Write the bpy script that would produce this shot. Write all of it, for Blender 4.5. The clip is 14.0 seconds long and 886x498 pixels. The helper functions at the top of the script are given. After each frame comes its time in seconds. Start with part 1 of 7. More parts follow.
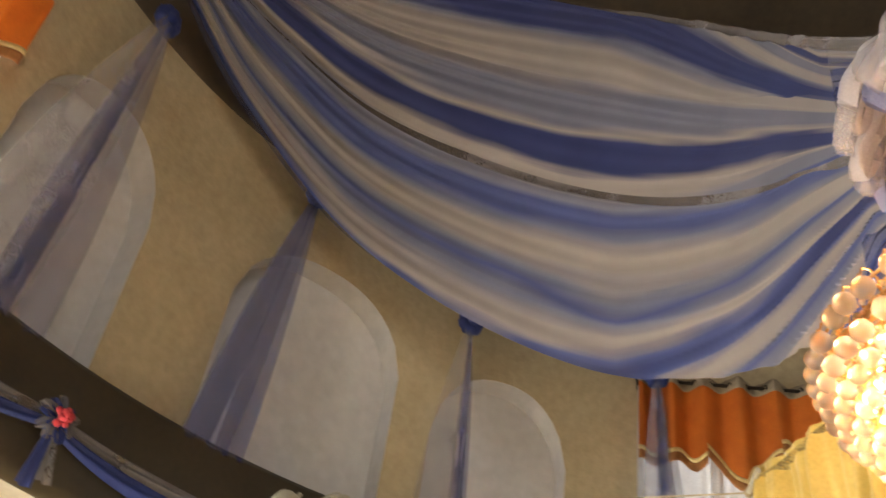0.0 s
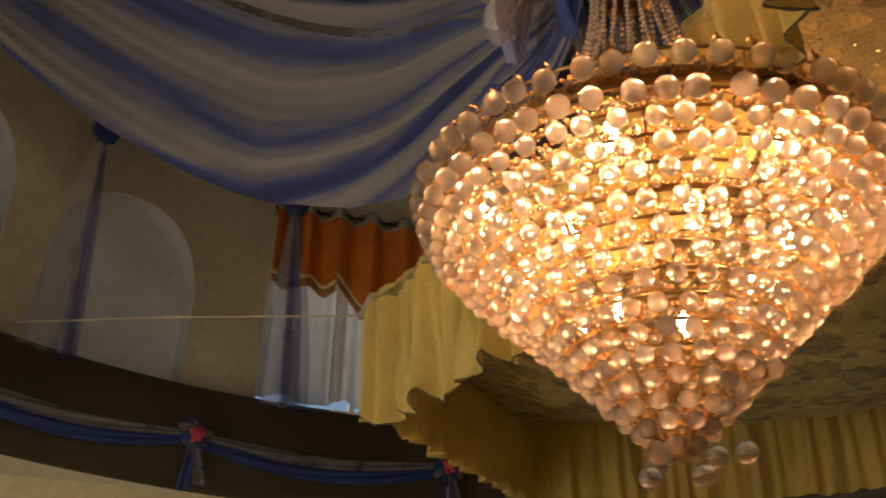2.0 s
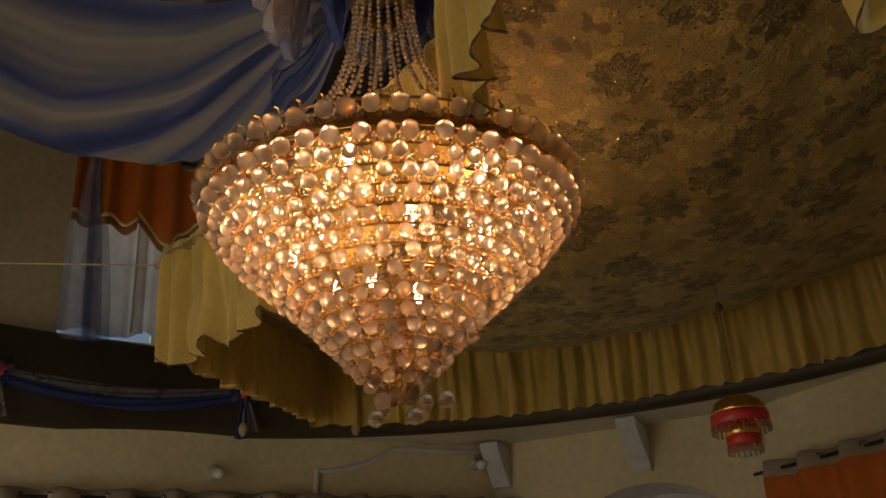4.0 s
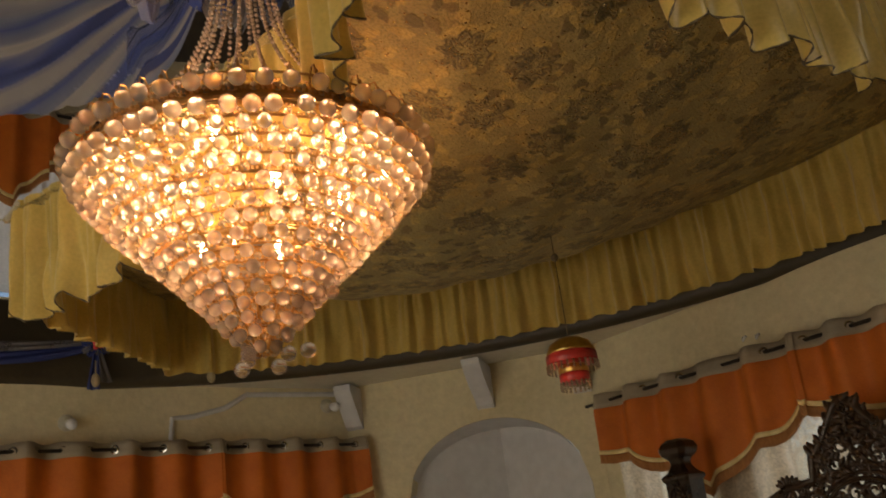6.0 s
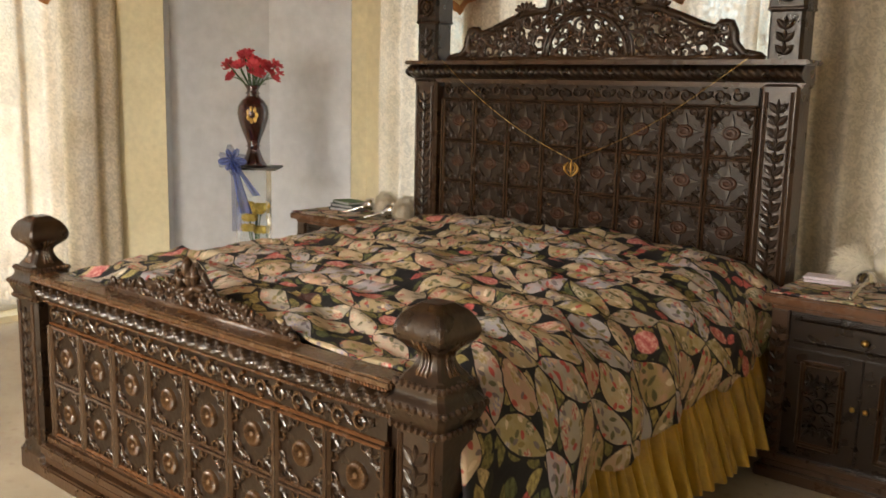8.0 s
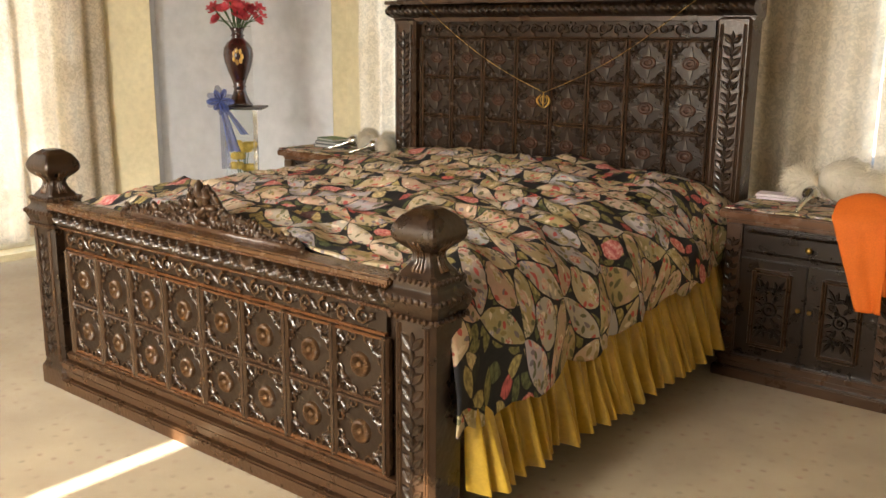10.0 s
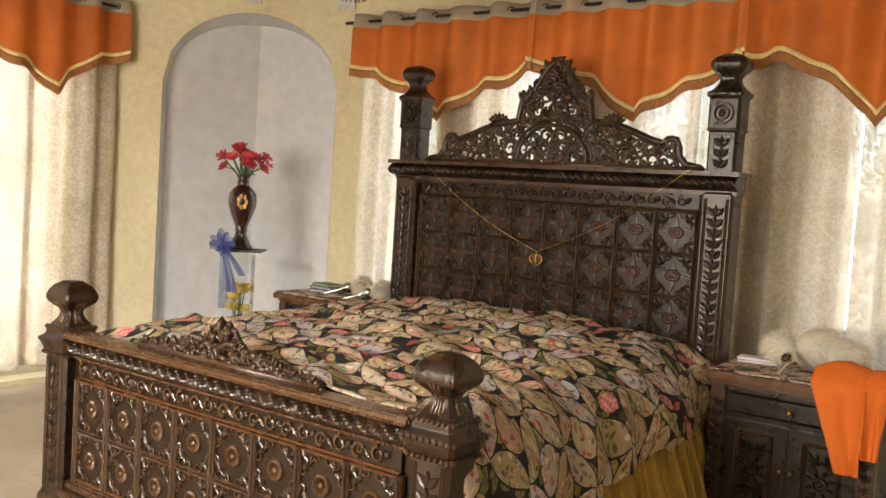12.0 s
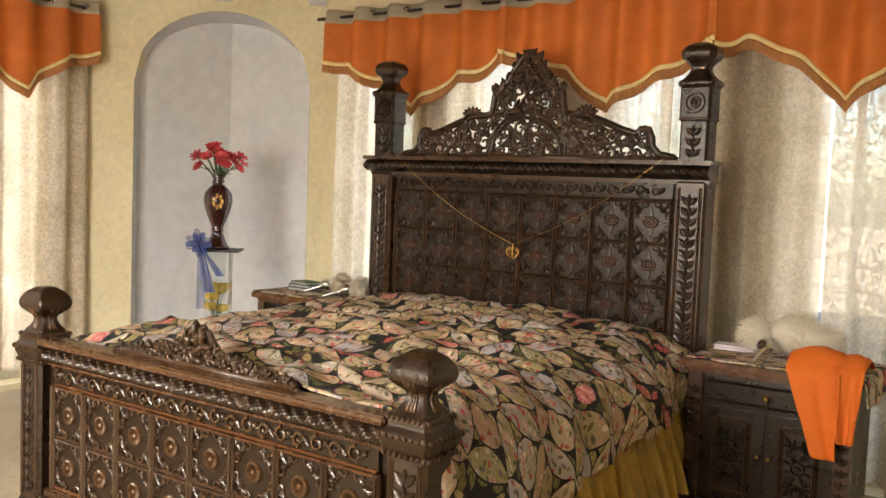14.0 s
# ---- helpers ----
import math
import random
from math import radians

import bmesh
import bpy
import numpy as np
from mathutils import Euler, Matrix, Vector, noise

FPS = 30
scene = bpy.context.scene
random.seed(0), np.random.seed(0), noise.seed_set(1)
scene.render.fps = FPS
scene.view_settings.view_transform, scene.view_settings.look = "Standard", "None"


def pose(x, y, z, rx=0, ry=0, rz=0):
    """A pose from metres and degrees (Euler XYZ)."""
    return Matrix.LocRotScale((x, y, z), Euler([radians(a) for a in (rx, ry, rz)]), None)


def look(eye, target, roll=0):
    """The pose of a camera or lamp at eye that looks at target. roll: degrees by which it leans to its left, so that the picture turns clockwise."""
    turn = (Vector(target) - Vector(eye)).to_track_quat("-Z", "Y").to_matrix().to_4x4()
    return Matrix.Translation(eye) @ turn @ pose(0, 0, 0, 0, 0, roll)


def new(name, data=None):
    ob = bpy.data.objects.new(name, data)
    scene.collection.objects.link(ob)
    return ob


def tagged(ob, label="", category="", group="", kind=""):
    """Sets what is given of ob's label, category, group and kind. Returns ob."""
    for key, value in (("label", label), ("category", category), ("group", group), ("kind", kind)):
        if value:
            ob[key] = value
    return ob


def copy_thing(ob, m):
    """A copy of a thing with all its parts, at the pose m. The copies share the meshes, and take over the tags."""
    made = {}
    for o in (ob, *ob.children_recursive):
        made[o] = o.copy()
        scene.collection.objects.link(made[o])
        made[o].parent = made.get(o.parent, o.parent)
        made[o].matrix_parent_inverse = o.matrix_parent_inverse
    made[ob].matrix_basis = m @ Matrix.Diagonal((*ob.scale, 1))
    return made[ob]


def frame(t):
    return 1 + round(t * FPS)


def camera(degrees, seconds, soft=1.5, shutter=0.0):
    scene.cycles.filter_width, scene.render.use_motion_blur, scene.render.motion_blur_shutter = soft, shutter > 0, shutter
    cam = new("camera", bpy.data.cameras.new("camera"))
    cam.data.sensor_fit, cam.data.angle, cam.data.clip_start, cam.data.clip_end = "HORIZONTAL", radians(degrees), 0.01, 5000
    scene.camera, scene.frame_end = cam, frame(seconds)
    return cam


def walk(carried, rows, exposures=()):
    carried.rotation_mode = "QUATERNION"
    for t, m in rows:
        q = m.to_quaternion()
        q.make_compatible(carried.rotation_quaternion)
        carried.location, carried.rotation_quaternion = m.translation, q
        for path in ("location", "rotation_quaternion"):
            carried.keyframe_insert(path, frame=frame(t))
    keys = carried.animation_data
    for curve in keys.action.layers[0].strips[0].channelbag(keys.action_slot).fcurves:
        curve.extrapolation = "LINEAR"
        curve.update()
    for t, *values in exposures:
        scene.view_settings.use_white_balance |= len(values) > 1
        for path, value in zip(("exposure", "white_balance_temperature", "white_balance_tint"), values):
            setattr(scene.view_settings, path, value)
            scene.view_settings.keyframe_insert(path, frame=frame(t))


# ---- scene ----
cam = camera(51.3, 14.0, shutter=0.25)
PATH = [
    (0, (1.5, -3.555, 1.667), (-0.046, -3.84, 2.904), 9.7),
    (0.5, (1.496, -3.558, 1.666), (-0.134, -3.59, 2.825), 9.9),
    (1, (1.491, -3.547, 1.663), (-0.171, -3.403, 2.767), 5.2),
    (1.5, (1.48, -3.516, 1.66), (-0.216, -3.217, 2.676), 2.0),
    (2, (1.46, -3.465, 1.655), (-0.21, -2.996, 2.65), 1.1),
    (2.2, (1.509, -3.479, 1.641), (-0.108, -2.875, 2.652), 1.0),
    (2.5, (1.503, -3.459, 1.655), (-0.033, -2.716, 2.698), 0.3),
    (3, (1.68, -3.451, 1.611), (0.156, -2.617, 2.604), -1.6),
    (3.2, (1.757, -3.447, 1.599), (0.181, -2.641, 2.53), -1.0),
    (5.3, (2.113, -3.649, 1.597), (0.538, -2.654, 2.325), -7.0),
    (5.5, (2.12, -3.651, 1.595), (0.569, -2.621, 2.326), -7.3),
    (6, (2.134, -3.632, 1.572), (0.646, -2.475, 2.24), -7.3),
    (6.5, (2.136, -3.615, 1.521), (0.706, -2.319, 2.044), -5.4),
    (7, (2.158, -3.626, 1.461), (0.785, -2.186, 1.662), -3.0),
    (7.5, (2.175, -3.593, 1.443), (0.838, -2.112, 1.308), -1.2),
    (8, (2.244, -3.601, 1.404), (0.972, -2.096, 1.062), 1.3),
    (8.5, (2.283, -3.611, 1.381), (1.088, -2.072, 0.93), 2.2),
    (8.7, (2.343, -3.615, 1.367), (1.149, -2.103, 0.829), 1.8),
    (10.8, (2.422, -4.08, 1.364), (1.2, -2.521, 1.088), 0.6),
    (11, (2.411, -4.107, 1.367), (1.189, -2.539, 1.147), 1.0),
    (11.5, (2.414, -4.102, 1.37), (1.202, -2.519, 1.206), 2.4),
    (12, (2.41, -4.118, 1.376), (1.221, -2.514, 1.252), 3.6),
    (12.5, (2.432, -4.099, 1.372), (1.239, -2.498, 1.253), 3.8),
    (13, (2.446, -4.09, 1.37), (1.265, -2.481, 1.254), 3.3),
    (13.5, (2.434, -4.095, 1.371), (1.265, -2.476, 1.25), 2.7),
    (14, (2.434, -4.097, 1.392), (1.276, -2.472, 1.253), 2.2),
]
EXPOSURES = [(0, 3.05, 6500, 10), (0.5, 3.05, 6500, 10), (1, 2.5, 6500, 10), (1.5, 1.95, 6600, 10), (2, 1.25, 6900, 10), (2.5, 0.65, 7200, 10), (3, 0.25, 7200, 10), (5.3, 1.1, 6900, 10), (6, 1.3, 6900, 10), (6.5, 1.65, 6700, 10), (7, 2.0, 6450, 10), (7.5, 2.2, 6400, 10), (8, 2.8, 6400, 10), (8.7, 3.12, 6350, 10), (10.8, 3.12, 6400, 10), (11.5, 3.07, 6400, 10), (14, 3.07, 6400, 10)]
walk(cam, [(t, look(eye, target, roll)) for t, eye, target, roll in PATH], EXPOSURES)

# ---------- daylight ----------
world = bpy.data.worlds.new("world")
scene.world = world
world.use_nodes = True
wn = world.node_tree.nodes
sky = wn.new("ShaderNodeTexSky")
sky.sky_type = "NISHITA"
sky.sun_disc = False
sky.sun_elevation = radians(29.2)
sky.sun_rotation = radians(180)
wn["Background"].inputs["Strength"].default_value = 0.05
world.node_tree.links.new(sky.outputs["Color"], wn["Background"].inputs["Color"])


def lamp(name, kind, m, energy, color, **more):
    data = bpy.data.lights.new(name, kind)
    data.energy, data.color = energy, color
    for key, value in more.items():
        if key == "angle":
            data.angle = value
        elif key == "size":
            data.shape, data.size = "RECTANGLE", value[0]
            data.size_y = value[1]
        elif key == "radius":
            data.shadow_soft_size = value
    ob = new(name, data)
    ob.matrix_world = m
    return ob


CX, CY = 0.0, -2.6          # axis of the round room and of the chandelier
lamp("sun", "SUN", look((0, 0, 0), (0.0, 0.873, -0.489)), 5.0, (1.0, 0.93, 0.82), angle=radians(0.5))
DAY = (1.0, 0.96, 0.9)
COOL = (0.97, 0.98, 1.0)
lamp("window_light_north", "AREA", look((0, 0.72, 1.35), (0, 0, 1.35)), 7.5, COOL, size=(3.1, 2.1))
lamp("window_light_west", "AREA", look((-3.32, -1.97, 1.35), (0, -1.97, 1.35)), 5.5, COOL, size=(2.4, 2.1))
lamp("window_light_south", "AREA", look((0.19, -5.72, 1.35), (0.1, 0, 1.2)), 23, DAY, size=(2.95, 1.9))
# added fill lamp beyond the south openings, brightens footboard and floor
lamp("fill_light_south", "AREA", look((-0.25, -7.5, 2.9), (0.0, -2.1, 0.3)), 115, DAY, size=(2.4, 1.0))
lamp("high_window_light_west", "AREA", look((-3.62, CY, 3.9), (0, CY, 3.9)), 0.8, DAY, size=(1.0, 1.1))
lamp("high_window_light_south", "AREA", look((0, CY - 3.62, 3.9), (0, CY, 3.9)), 7, DAY, size=(1.0, 1.1))
lamp("high_window_light_north", "AREA", look((0, CY + 3.62, 3.9), (0, CY, 3.9)), 2, DAY, size=(1.0, 1.1))
lamp("high_window_light_east", "AREA", look((3.62, CY, 3.9), (0, CY, 3.9)), 7, DAY, size=(1.0, 1.1))
for k in range(6):
    a = math.tau * k / 6 + 0.3
    lamp("bulb_light", "POINT", pose(CX + 0.26 * math.cos(a), CY + 0.26 * math.sin(a), 2.66), 0.85, (1.0, 0.60, 0.36), radius=0.03)


# ---------- materials ----------
def nodes_of(name):
    m = bpy.data.materials.new(name)
    m.use_nodes = True
    t = m.node_tree
    return m, t.nodes, t.links, t.nodes["Principled BSDF"]


def coords(n, l, scale=(1, 1, 1), space="Object"):
    tc, mp = n.new("ShaderNodeTexCoord"), n.new("ShaderNodeMapping")
    mp.inputs["Scale"].default_value = scale
    l.new(tc.outputs[space], mp.inputs["Vector"])
    return mp.outputs["Vector"]


def noise_node(n, l, vec, scale, detail=4.0, rough=0.55):
    t = n.new("ShaderNodeTexNoise")
    t.inputs["Scale"].default_value, t.inputs["Detail"].default_value, t.inputs["Roughness"].default_value = scale, detail, rough
    l.new(vec, t.inputs["Vector"])
    return t.outputs["Fac"]


def ramp(n, l, fac, stops):
    r = n.new("ShaderNodeValToRGB")
    r.color_ramp.interpolation = "LINEAR"
    el = r.color_ramp.elements
    while len(el) < len(stops):
        el.new(0.5)
    for e, (p, c) in zip(el, stops):
        e.position, e.color = p, (*c, 1)
    l.new(fac, r.inputs["Fac"])
    return r.outputs["Color"]


def mixed(n, l, fac, a, b, mode="MIX"):
    x = n.new("ShaderNodeMix")
    x.data_type, x.blend_type = "RGBA", mode
    for sock, v in ((x.inputs[0], fac), (x.inputs[6], a), (x.inputs[7], b)):
        if isinstance(v, (int, float)):
            sock.default_value = v
        elif isinstance(v, tuple):
            sock.default_value = (*v, 1)
        else:
            l.new(v, sock)
    return x.outputs[2]


def relief(n, l, bsdf, height, strength, dist=0.01):
    b = n.new("ShaderNodeBump")
    b.inputs["Strength"].default_value, b.inputs["Distance"].default_value = strength, dist
    l.new(height, b.inputs["Height"])
    l.new(b.outputs["Normal"], bsdf.inputs["Normal"])


def math_node(n, l, op, a, b=0.0):
    x = n.new("ShaderNodeMath")
    x.operation = op
    for sock, v in ((x.inputs[0], a), (x.inputs[1], b)):
        if isinstance(v, (int, float)):
            sock.default_value = v
        else:
            l.new(v, sock)
    return x.outputs["Value"]


def surface(name, dark, light, scale=6.0, grain=60.0, rough=0.6, bump=0.2, dist=0.004, metal=0.0, stretch=(1, 1, 1), coat=0.0, sheen=0.0, trans=0.0):
    """Two scales of variation between two colours, with a fine relief. trans: part of the light that comes through, for thin cloth."""
    m, n, l, b = nodes_of(name)
    v = coords(n, l, stretch)
    big, fine = noise_node(n, l, v, scale), noise_node(n, l, v, grain, 3)
    c1 = ramp(n, l, big, [(0.3, dark), (0.7, light)])
    c2 = mixed(n, l, 0.25, c1, ramp(n, l, fine, [(0.3, tuple(0.55 * x for x in dark)), (0.7, light)]))
    l.new(c2, b.inputs["Base Color"])
    b.inputs["Roughness"].default_value, b.inputs["Metallic"].default_value = rough, metal
    b.inputs["Coat Weight"].default_value = coat
    b.inputs["Sheen Weight"].default_value = sheen
    relief(n, l, b, fine, bump, dist)
    if trans:
        tr, mx = n.new("ShaderNodeBsdfTranslucent"), n.new("ShaderNodeMixShader")
        l.new(c2, tr.inputs["Color"])
        mx.inputs["Fac"].default_value = trans
        l.new(b.outputs["BSDF"], mx.inputs[1])
        l.new(tr.outputs["BSDF"], mx.inputs[2])
        l.new(mx.outputs["Shader"], n["Material Output"].inputs["Surface"])
    return m


def sheer(name, dark, light, clear, scale=30.0, trans=0.5, lace=0.0, crisp=0.15):
    """A thin woven cloth through which a part of the light passes straight."""
    m = surface(name, dark, light, scale=4, grain=160, rough=0.85, bump=0.15, trans=trans, sheen=0.1)
    n, l = m.node_tree.nodes, m.node_tree.links
    out = n["Material Output"]
    old = out.inputs["Surface"].links[0].from_socket
    tp, mx = n.new("ShaderNodeBsdfTransparent"), n.new("ShaderNodeMixShader")
    v = coords(n, l)
    f = noise_node(n, l, v, scale, 5)
    if crisp < 0.1:
        f.node.inputs["Distortion"].default_value, f.node.inputs["Detail"].default_value = 1.6, 2.0
    mr = n.new("ShaderNodeMapRange")
    mr.inputs["From Min"].default_value, mr.inputs["From Max"].default_value = 0.5 - crisp, 0.5 + crisp
    mr.inputs["To Min"].default_value, mr.inputs["To Max"].default_value = max(0.0, clear - lace), min(1.0, clear + lace)
    l.new(f, mr.inputs["Value"])
    l.new(mr.outputs["Result"], mx.inputs["Fac"])
    l.new(old, mx.inputs[1])
    l.new(tp.outputs["BSDF"], mx.inputs[2])
    l.new(mx.outputs["Shader"], out.inputs["Surface"])
    return m


M_WALL = surface("cream_wall_paint", (0.60, 0.515, 0.31), (0.72, 0.635, 0.41), scale=1.6, grain=25, rough=0.75, bump=0.35, dist=0.01)
# made-up brown for the unseen east walls, to cut their bounced light
M_BROWNWALL = surface("bounce_cutting_brown", (0.26, 0.21, 0.135), (0.34, 0.28, 0.18), scale=1.6, grain=25, rough=0.75, bump=0.35, dist=0.01)
M_WHITE = surface("white_wall_paint", (0.66, 0.62, 0.52), (0.78, 0.75, 0.66), scale=2.0, grain=30, rough=0.7, bump=0.3, dist=0.008)
M_LILAC = surface("lilac_niche_paint", (0.57, 0.565, 0.57), (0.63, 0.625, 0.62), scale=1.6, grain=14, rough=0.6, bump=0.15, dist=0.004)
M_DRUM = surface("drum_plaster", (0.40, 0.33, 0.20), (0.52, 0.44, 0.28), scale=1.8, grain=22, rough=0.75, bump=0.4, dist=0.012)
M_RING = surface("dark_ring_paint", (0.030, 0.022, 0.010), (0.055, 0.040, 0.018), scale=3, grain=40, rough=0.5, bump=0.3)
M_DOME = surface("dark_dome", (0.045, 0.032, 0.02), (0.08, 0.058, 0.035), scale=2, grain=20, rough=0.8)
M_ORANGE = surface("orange_valance_cloth", (0.50, 0.120, 0.012), (0.66, 0.178, 0.020), scale=7, grain=160, rough=0.7, bump=0.2, trans=0.18)
M_SHEER = sheer("cream_sheer_curtain", (0.56, 0.47, 0.34), (0.76, 0.68, 0.55), 0.11, scale=34, trans=0.42, lace=0.11, crisp=0.06)
M_GOLD = surface("gold_satin", (0.58, 0.40, 0.085), (0.74, 0.54, 0.15), scale=6, grain=80, rough=0.36, bump=0.12, sheen=0.3, trans=0.15)
M_BLUE = sheer("blue_tulle", (0.07, 0.10, 0.34), (0.12, 0.17, 0.46), 0.28, scale=8, trans=0.35, lace=0.06)
M_PALE = sheer("white_tulle", (0.58, 0.53, 0.54), (0.74, 0.69, 0.68), 0.28, scale=8, trans=0.35, lace=0.06)


def wood(name, dark, light, rough, spec=0.34, wear=1.0, cut=0.28):
    """Stained carved wood: dark pores in the hollows of the grain, worn lighter ridges, waxy gloss."""
    m, n, l, b = nodes_of(name)
    v = coords(n, l, (1, 1, 1))
    grain = noise_node(n, l, coords(n, l, (6, 40, 40)), 3.0, 5)
    blotch = noise_node(n, l, v, 14, 4)
    c = ramp(n, l, grain, [(0.3, dark), (0.7, light)])
    c = mixed(n, l, ramp(n, l, blotch, [(0.45, (0, 0, 0)), (0.7, (1, 1, 1))]), c, tuple(min(1, 1.7 * x) for x in light))
    geo = n.new("ShaderNodeNewGeometry")
    worn = ramp(n, l, geo.outputs["Pointiness"], [(0.53, (0, 0, 0)), (0.68, (1, 1, 1))])
    c = mixed(n, l, worn, c, (3.3 * wear * light[0], 2.9 * wear * light[1], 2.4 * wear * light[2]))
    l.new(c, b.inputs["Base Color"])
    rr = n.new("ShaderNodeMapRange")
    rr.inputs["To Min"].default_value, rr.inputs["To Max"].default_value = rough - 0.08, rough + 0.10
    l.new(blotch, rr.inputs["Value"])
    l.new(rr.outputs["Result"], b.inputs["Roughness"])
    b.inputs["Coat Weight"].default_value, b.inputs["Coat Roughness"].default_value = 0.08, 0.15
    b.inputs["Specular Tint"].default_value = (1.0, 0.93, 0.84, 1)
    b.inputs["Specular IOR Level"].default_value = spec
    carve = n.new("ShaderNodeTexVoronoi")
    carve.feature = "SMOOTH_F1"
    carve.inputs["Scale"].default_value = 75
    l.new(v, carve.inputs["Vector"])
    relief(n, l, b, math_node(n, l, "ADD", noise_node(n, l, v, 48, 5), math_node(n, l, "MULTIPLY", carve.outputs["Distance"], 0.4)), cut, 0.006)
    return m


M_WOOD = wood("carved_dark_wood", (0.0034, 0.0019, 0.0010), (0.0165, 0.0084, 0.0040), 0.28, 0.50, 1.0)
# darker copy of the carved wood: shade of the sunk ground put into colour
M_FIELD = wood("dark_shaded_field", (0.0012, 0.0008, 0.0005), (0.0046, 0.0027, 0.0016), 0.28, 0.36)
# reddish worn edges, made lighter in colour for the light they catch
M_WOODLIT = wood("worn_reddish_lit_wood", (0.012, 0.0058, 0.0030), (0.038, 0.0175, 0.0078), 0.26)
# stiles, rails and stars: glossier, with their highlights also lightened into the colour
M_RAIL = wood("polished_highlight_wood", (0.008, 0.0046, 0.0028), (0.026, 0.0145, 0.0082), 0.23, 0.9, 0.75)
M_STAR = wood("satin_highlight_wood", (0.006, 0.0035, 0.0021), (0.021, 0.0117, 0.0066), 0.40, 0.8, 0.6)
M_BOSS = wood("red_brown_wood", (0.012, 0.0048, 0.0022), (0.034, 0.0125, 0.0052), 0.32)
M_DAISY = wood("golden_brown_wood", (0.016, 0.0082, 0.0033), (0.050, 0.0245, 0.0090), 0.28, 0.5, 0.8)
M_CARVED = wood("carved_brown_wood", (0.0045, 0.0024, 0.0012), (0.021, 0.0106, 0.0045), 0.25, 0.75, 1.3, 0.5)
M_SHEET = surface("white_cotton", (0.7, 0.7, 0.7), (0.82, 0.82, 0.84), scale=5, grain=120, rough=0.85)
M_SKIRT = surface("mustard_satin", (0.30, 0.170, 0.012), (0.50, 0.315, 0.030), scale=8, grain=90, rough=0.30, bump=0.15)
M_BRASS = surface("brass", (0.65, 0.40, 0.10), (0.82, 0.56, 0.18), scale=40, grain=200, rough=0.28, metal=1.0, bump=0.1)
M_STEEL = surface("polished_silver", (0.60, 0.58, 0.54), (0.78, 0.76, 0.72), scale=30, grain=150, rough=0.18, metal=1.0, bump=0.05)
M_IRON = surface("dark_iron", (0.02, 0.016, 0.013), (0.05, 0.04, 0.03), scale=30, grain=150, rough=0.4, metal=0.7)
M_HAIR = surface("cream_hair", (0.76, 0.68, 0.52), (0.90, 0.83, 0.68), scale=20, grain=180, rough=0.8, bump=0.6, sheen=0.5, trans=0.35)
M_DARKPAGE = surface("grey_page_edges", (0.25, 0.24, 0.22), (0.5, 0.48, 0.44), scale=20, grain=200, rough=0.8, stretch=(1, 1, 30))
M_BLACKBOOK = surface("black_book_cover", (0.012, 0.012, 0.012), (0.03, 0.03, 0.03), scale=20, grain=120, rough=0.4)
M_PAPER = surface("pale_pink_paper", (0.62, 0.52, 0.54), (0.75, 0.66, 0.68), scale=10, grain=120, rough=0.8)
M_GREEN = surface("green_book_cloth", (0.05, 0.10, 0.03), (0.10, 0.17, 0.05), scale=10, grain=120, rough=0.6)
M_SAFFRON = surface("saffron_cotton", (0.66, 0.125, 0.005), (0.78, 0.175, 0.010), scale=5, grain=180, rough=0.8, bump=0.15, trans=0.15)
M_BEIGE = surface("beige_band_cloth", (0.34, 0.28, 0.19), (0.46, 0.39, 0.28), scale=6, grain=150, rough=0.8, trans=0.15)
M_TRIM = surface("gold_braid", (0.72, 0.52, 0.18), (0.92, 0.78, 0.40), scale=30, grain=220, rough=0.45, bump=0.5)
M_FRINGE = surface("rust_fringe", (0.30, 0.11, 0.025), (0.48, 0.21, 0.06), scale=20, grain=240, rough=0.7, bump=0.6, stretch=(4, 4, 1))


def spots(n, l, vec, scale, rnd=0.9):
    """Scattered places on a cloth: distance, three random values, and the way from the place as x and y, turned at random."""
    t = n.new("ShaderNodeTexVoronoi")
    t.voronoi_dimensions = "2D"
    t.inputs["Scale"].default_value, t.inputs["Randomness"].default_value = scale, rnd
    l.new(vec, t.inputs["Vector"])
    d = n.new("ShaderNodeVectorMath")
    d.operation = "SUBTRACT"
    l.new(vec, d.inputs[0])
    l.new(t.outputs["Position"], d.inputs[1])
    sep = n.new("ShaderNodeSeparateColor")
    l.new(t.outputs["Color"], sep.inputs["Color"])
    rot = n.new("ShaderNodeVectorRotate")
    rot.rotation_type = "Z_AXIS"
    l.new(d.outputs["Vector"], rot.inputs["Vector"])
    l.new(math_node(n, l, "MULTIPLY", sep.outputs["Red"], 6.283), rot.inputs["Angle"])
    xy = n.new("ShaderNodeSeparateXYZ")
    l.new(rot.outputs["Vector"], xy.inputs["Vector"])
    return t.outputs["Distance"], (sep.outputs["Red"], sep.outputs["Green"], sep.outputs["Blue"]), xy.outputs["X"], xy.outputs["Y"]


def leaf_shape(n, l, x, y, half, wide):
    """0 at the middle of a pointed leaf, 0.5 at its rim."""
    e = math_node(n, l, "MULTIPLY", x, 1 / half)
    e = math_node(n, l, "ADD", math_node(n, l, "MULTIPLY", e, e), math_node(n, l, "MULTIPLY", math_node(n, l, "ABSOLUTE", y), 1 / wide))
    return math_node(n, l, "MULTIPLY", e, 0.5)


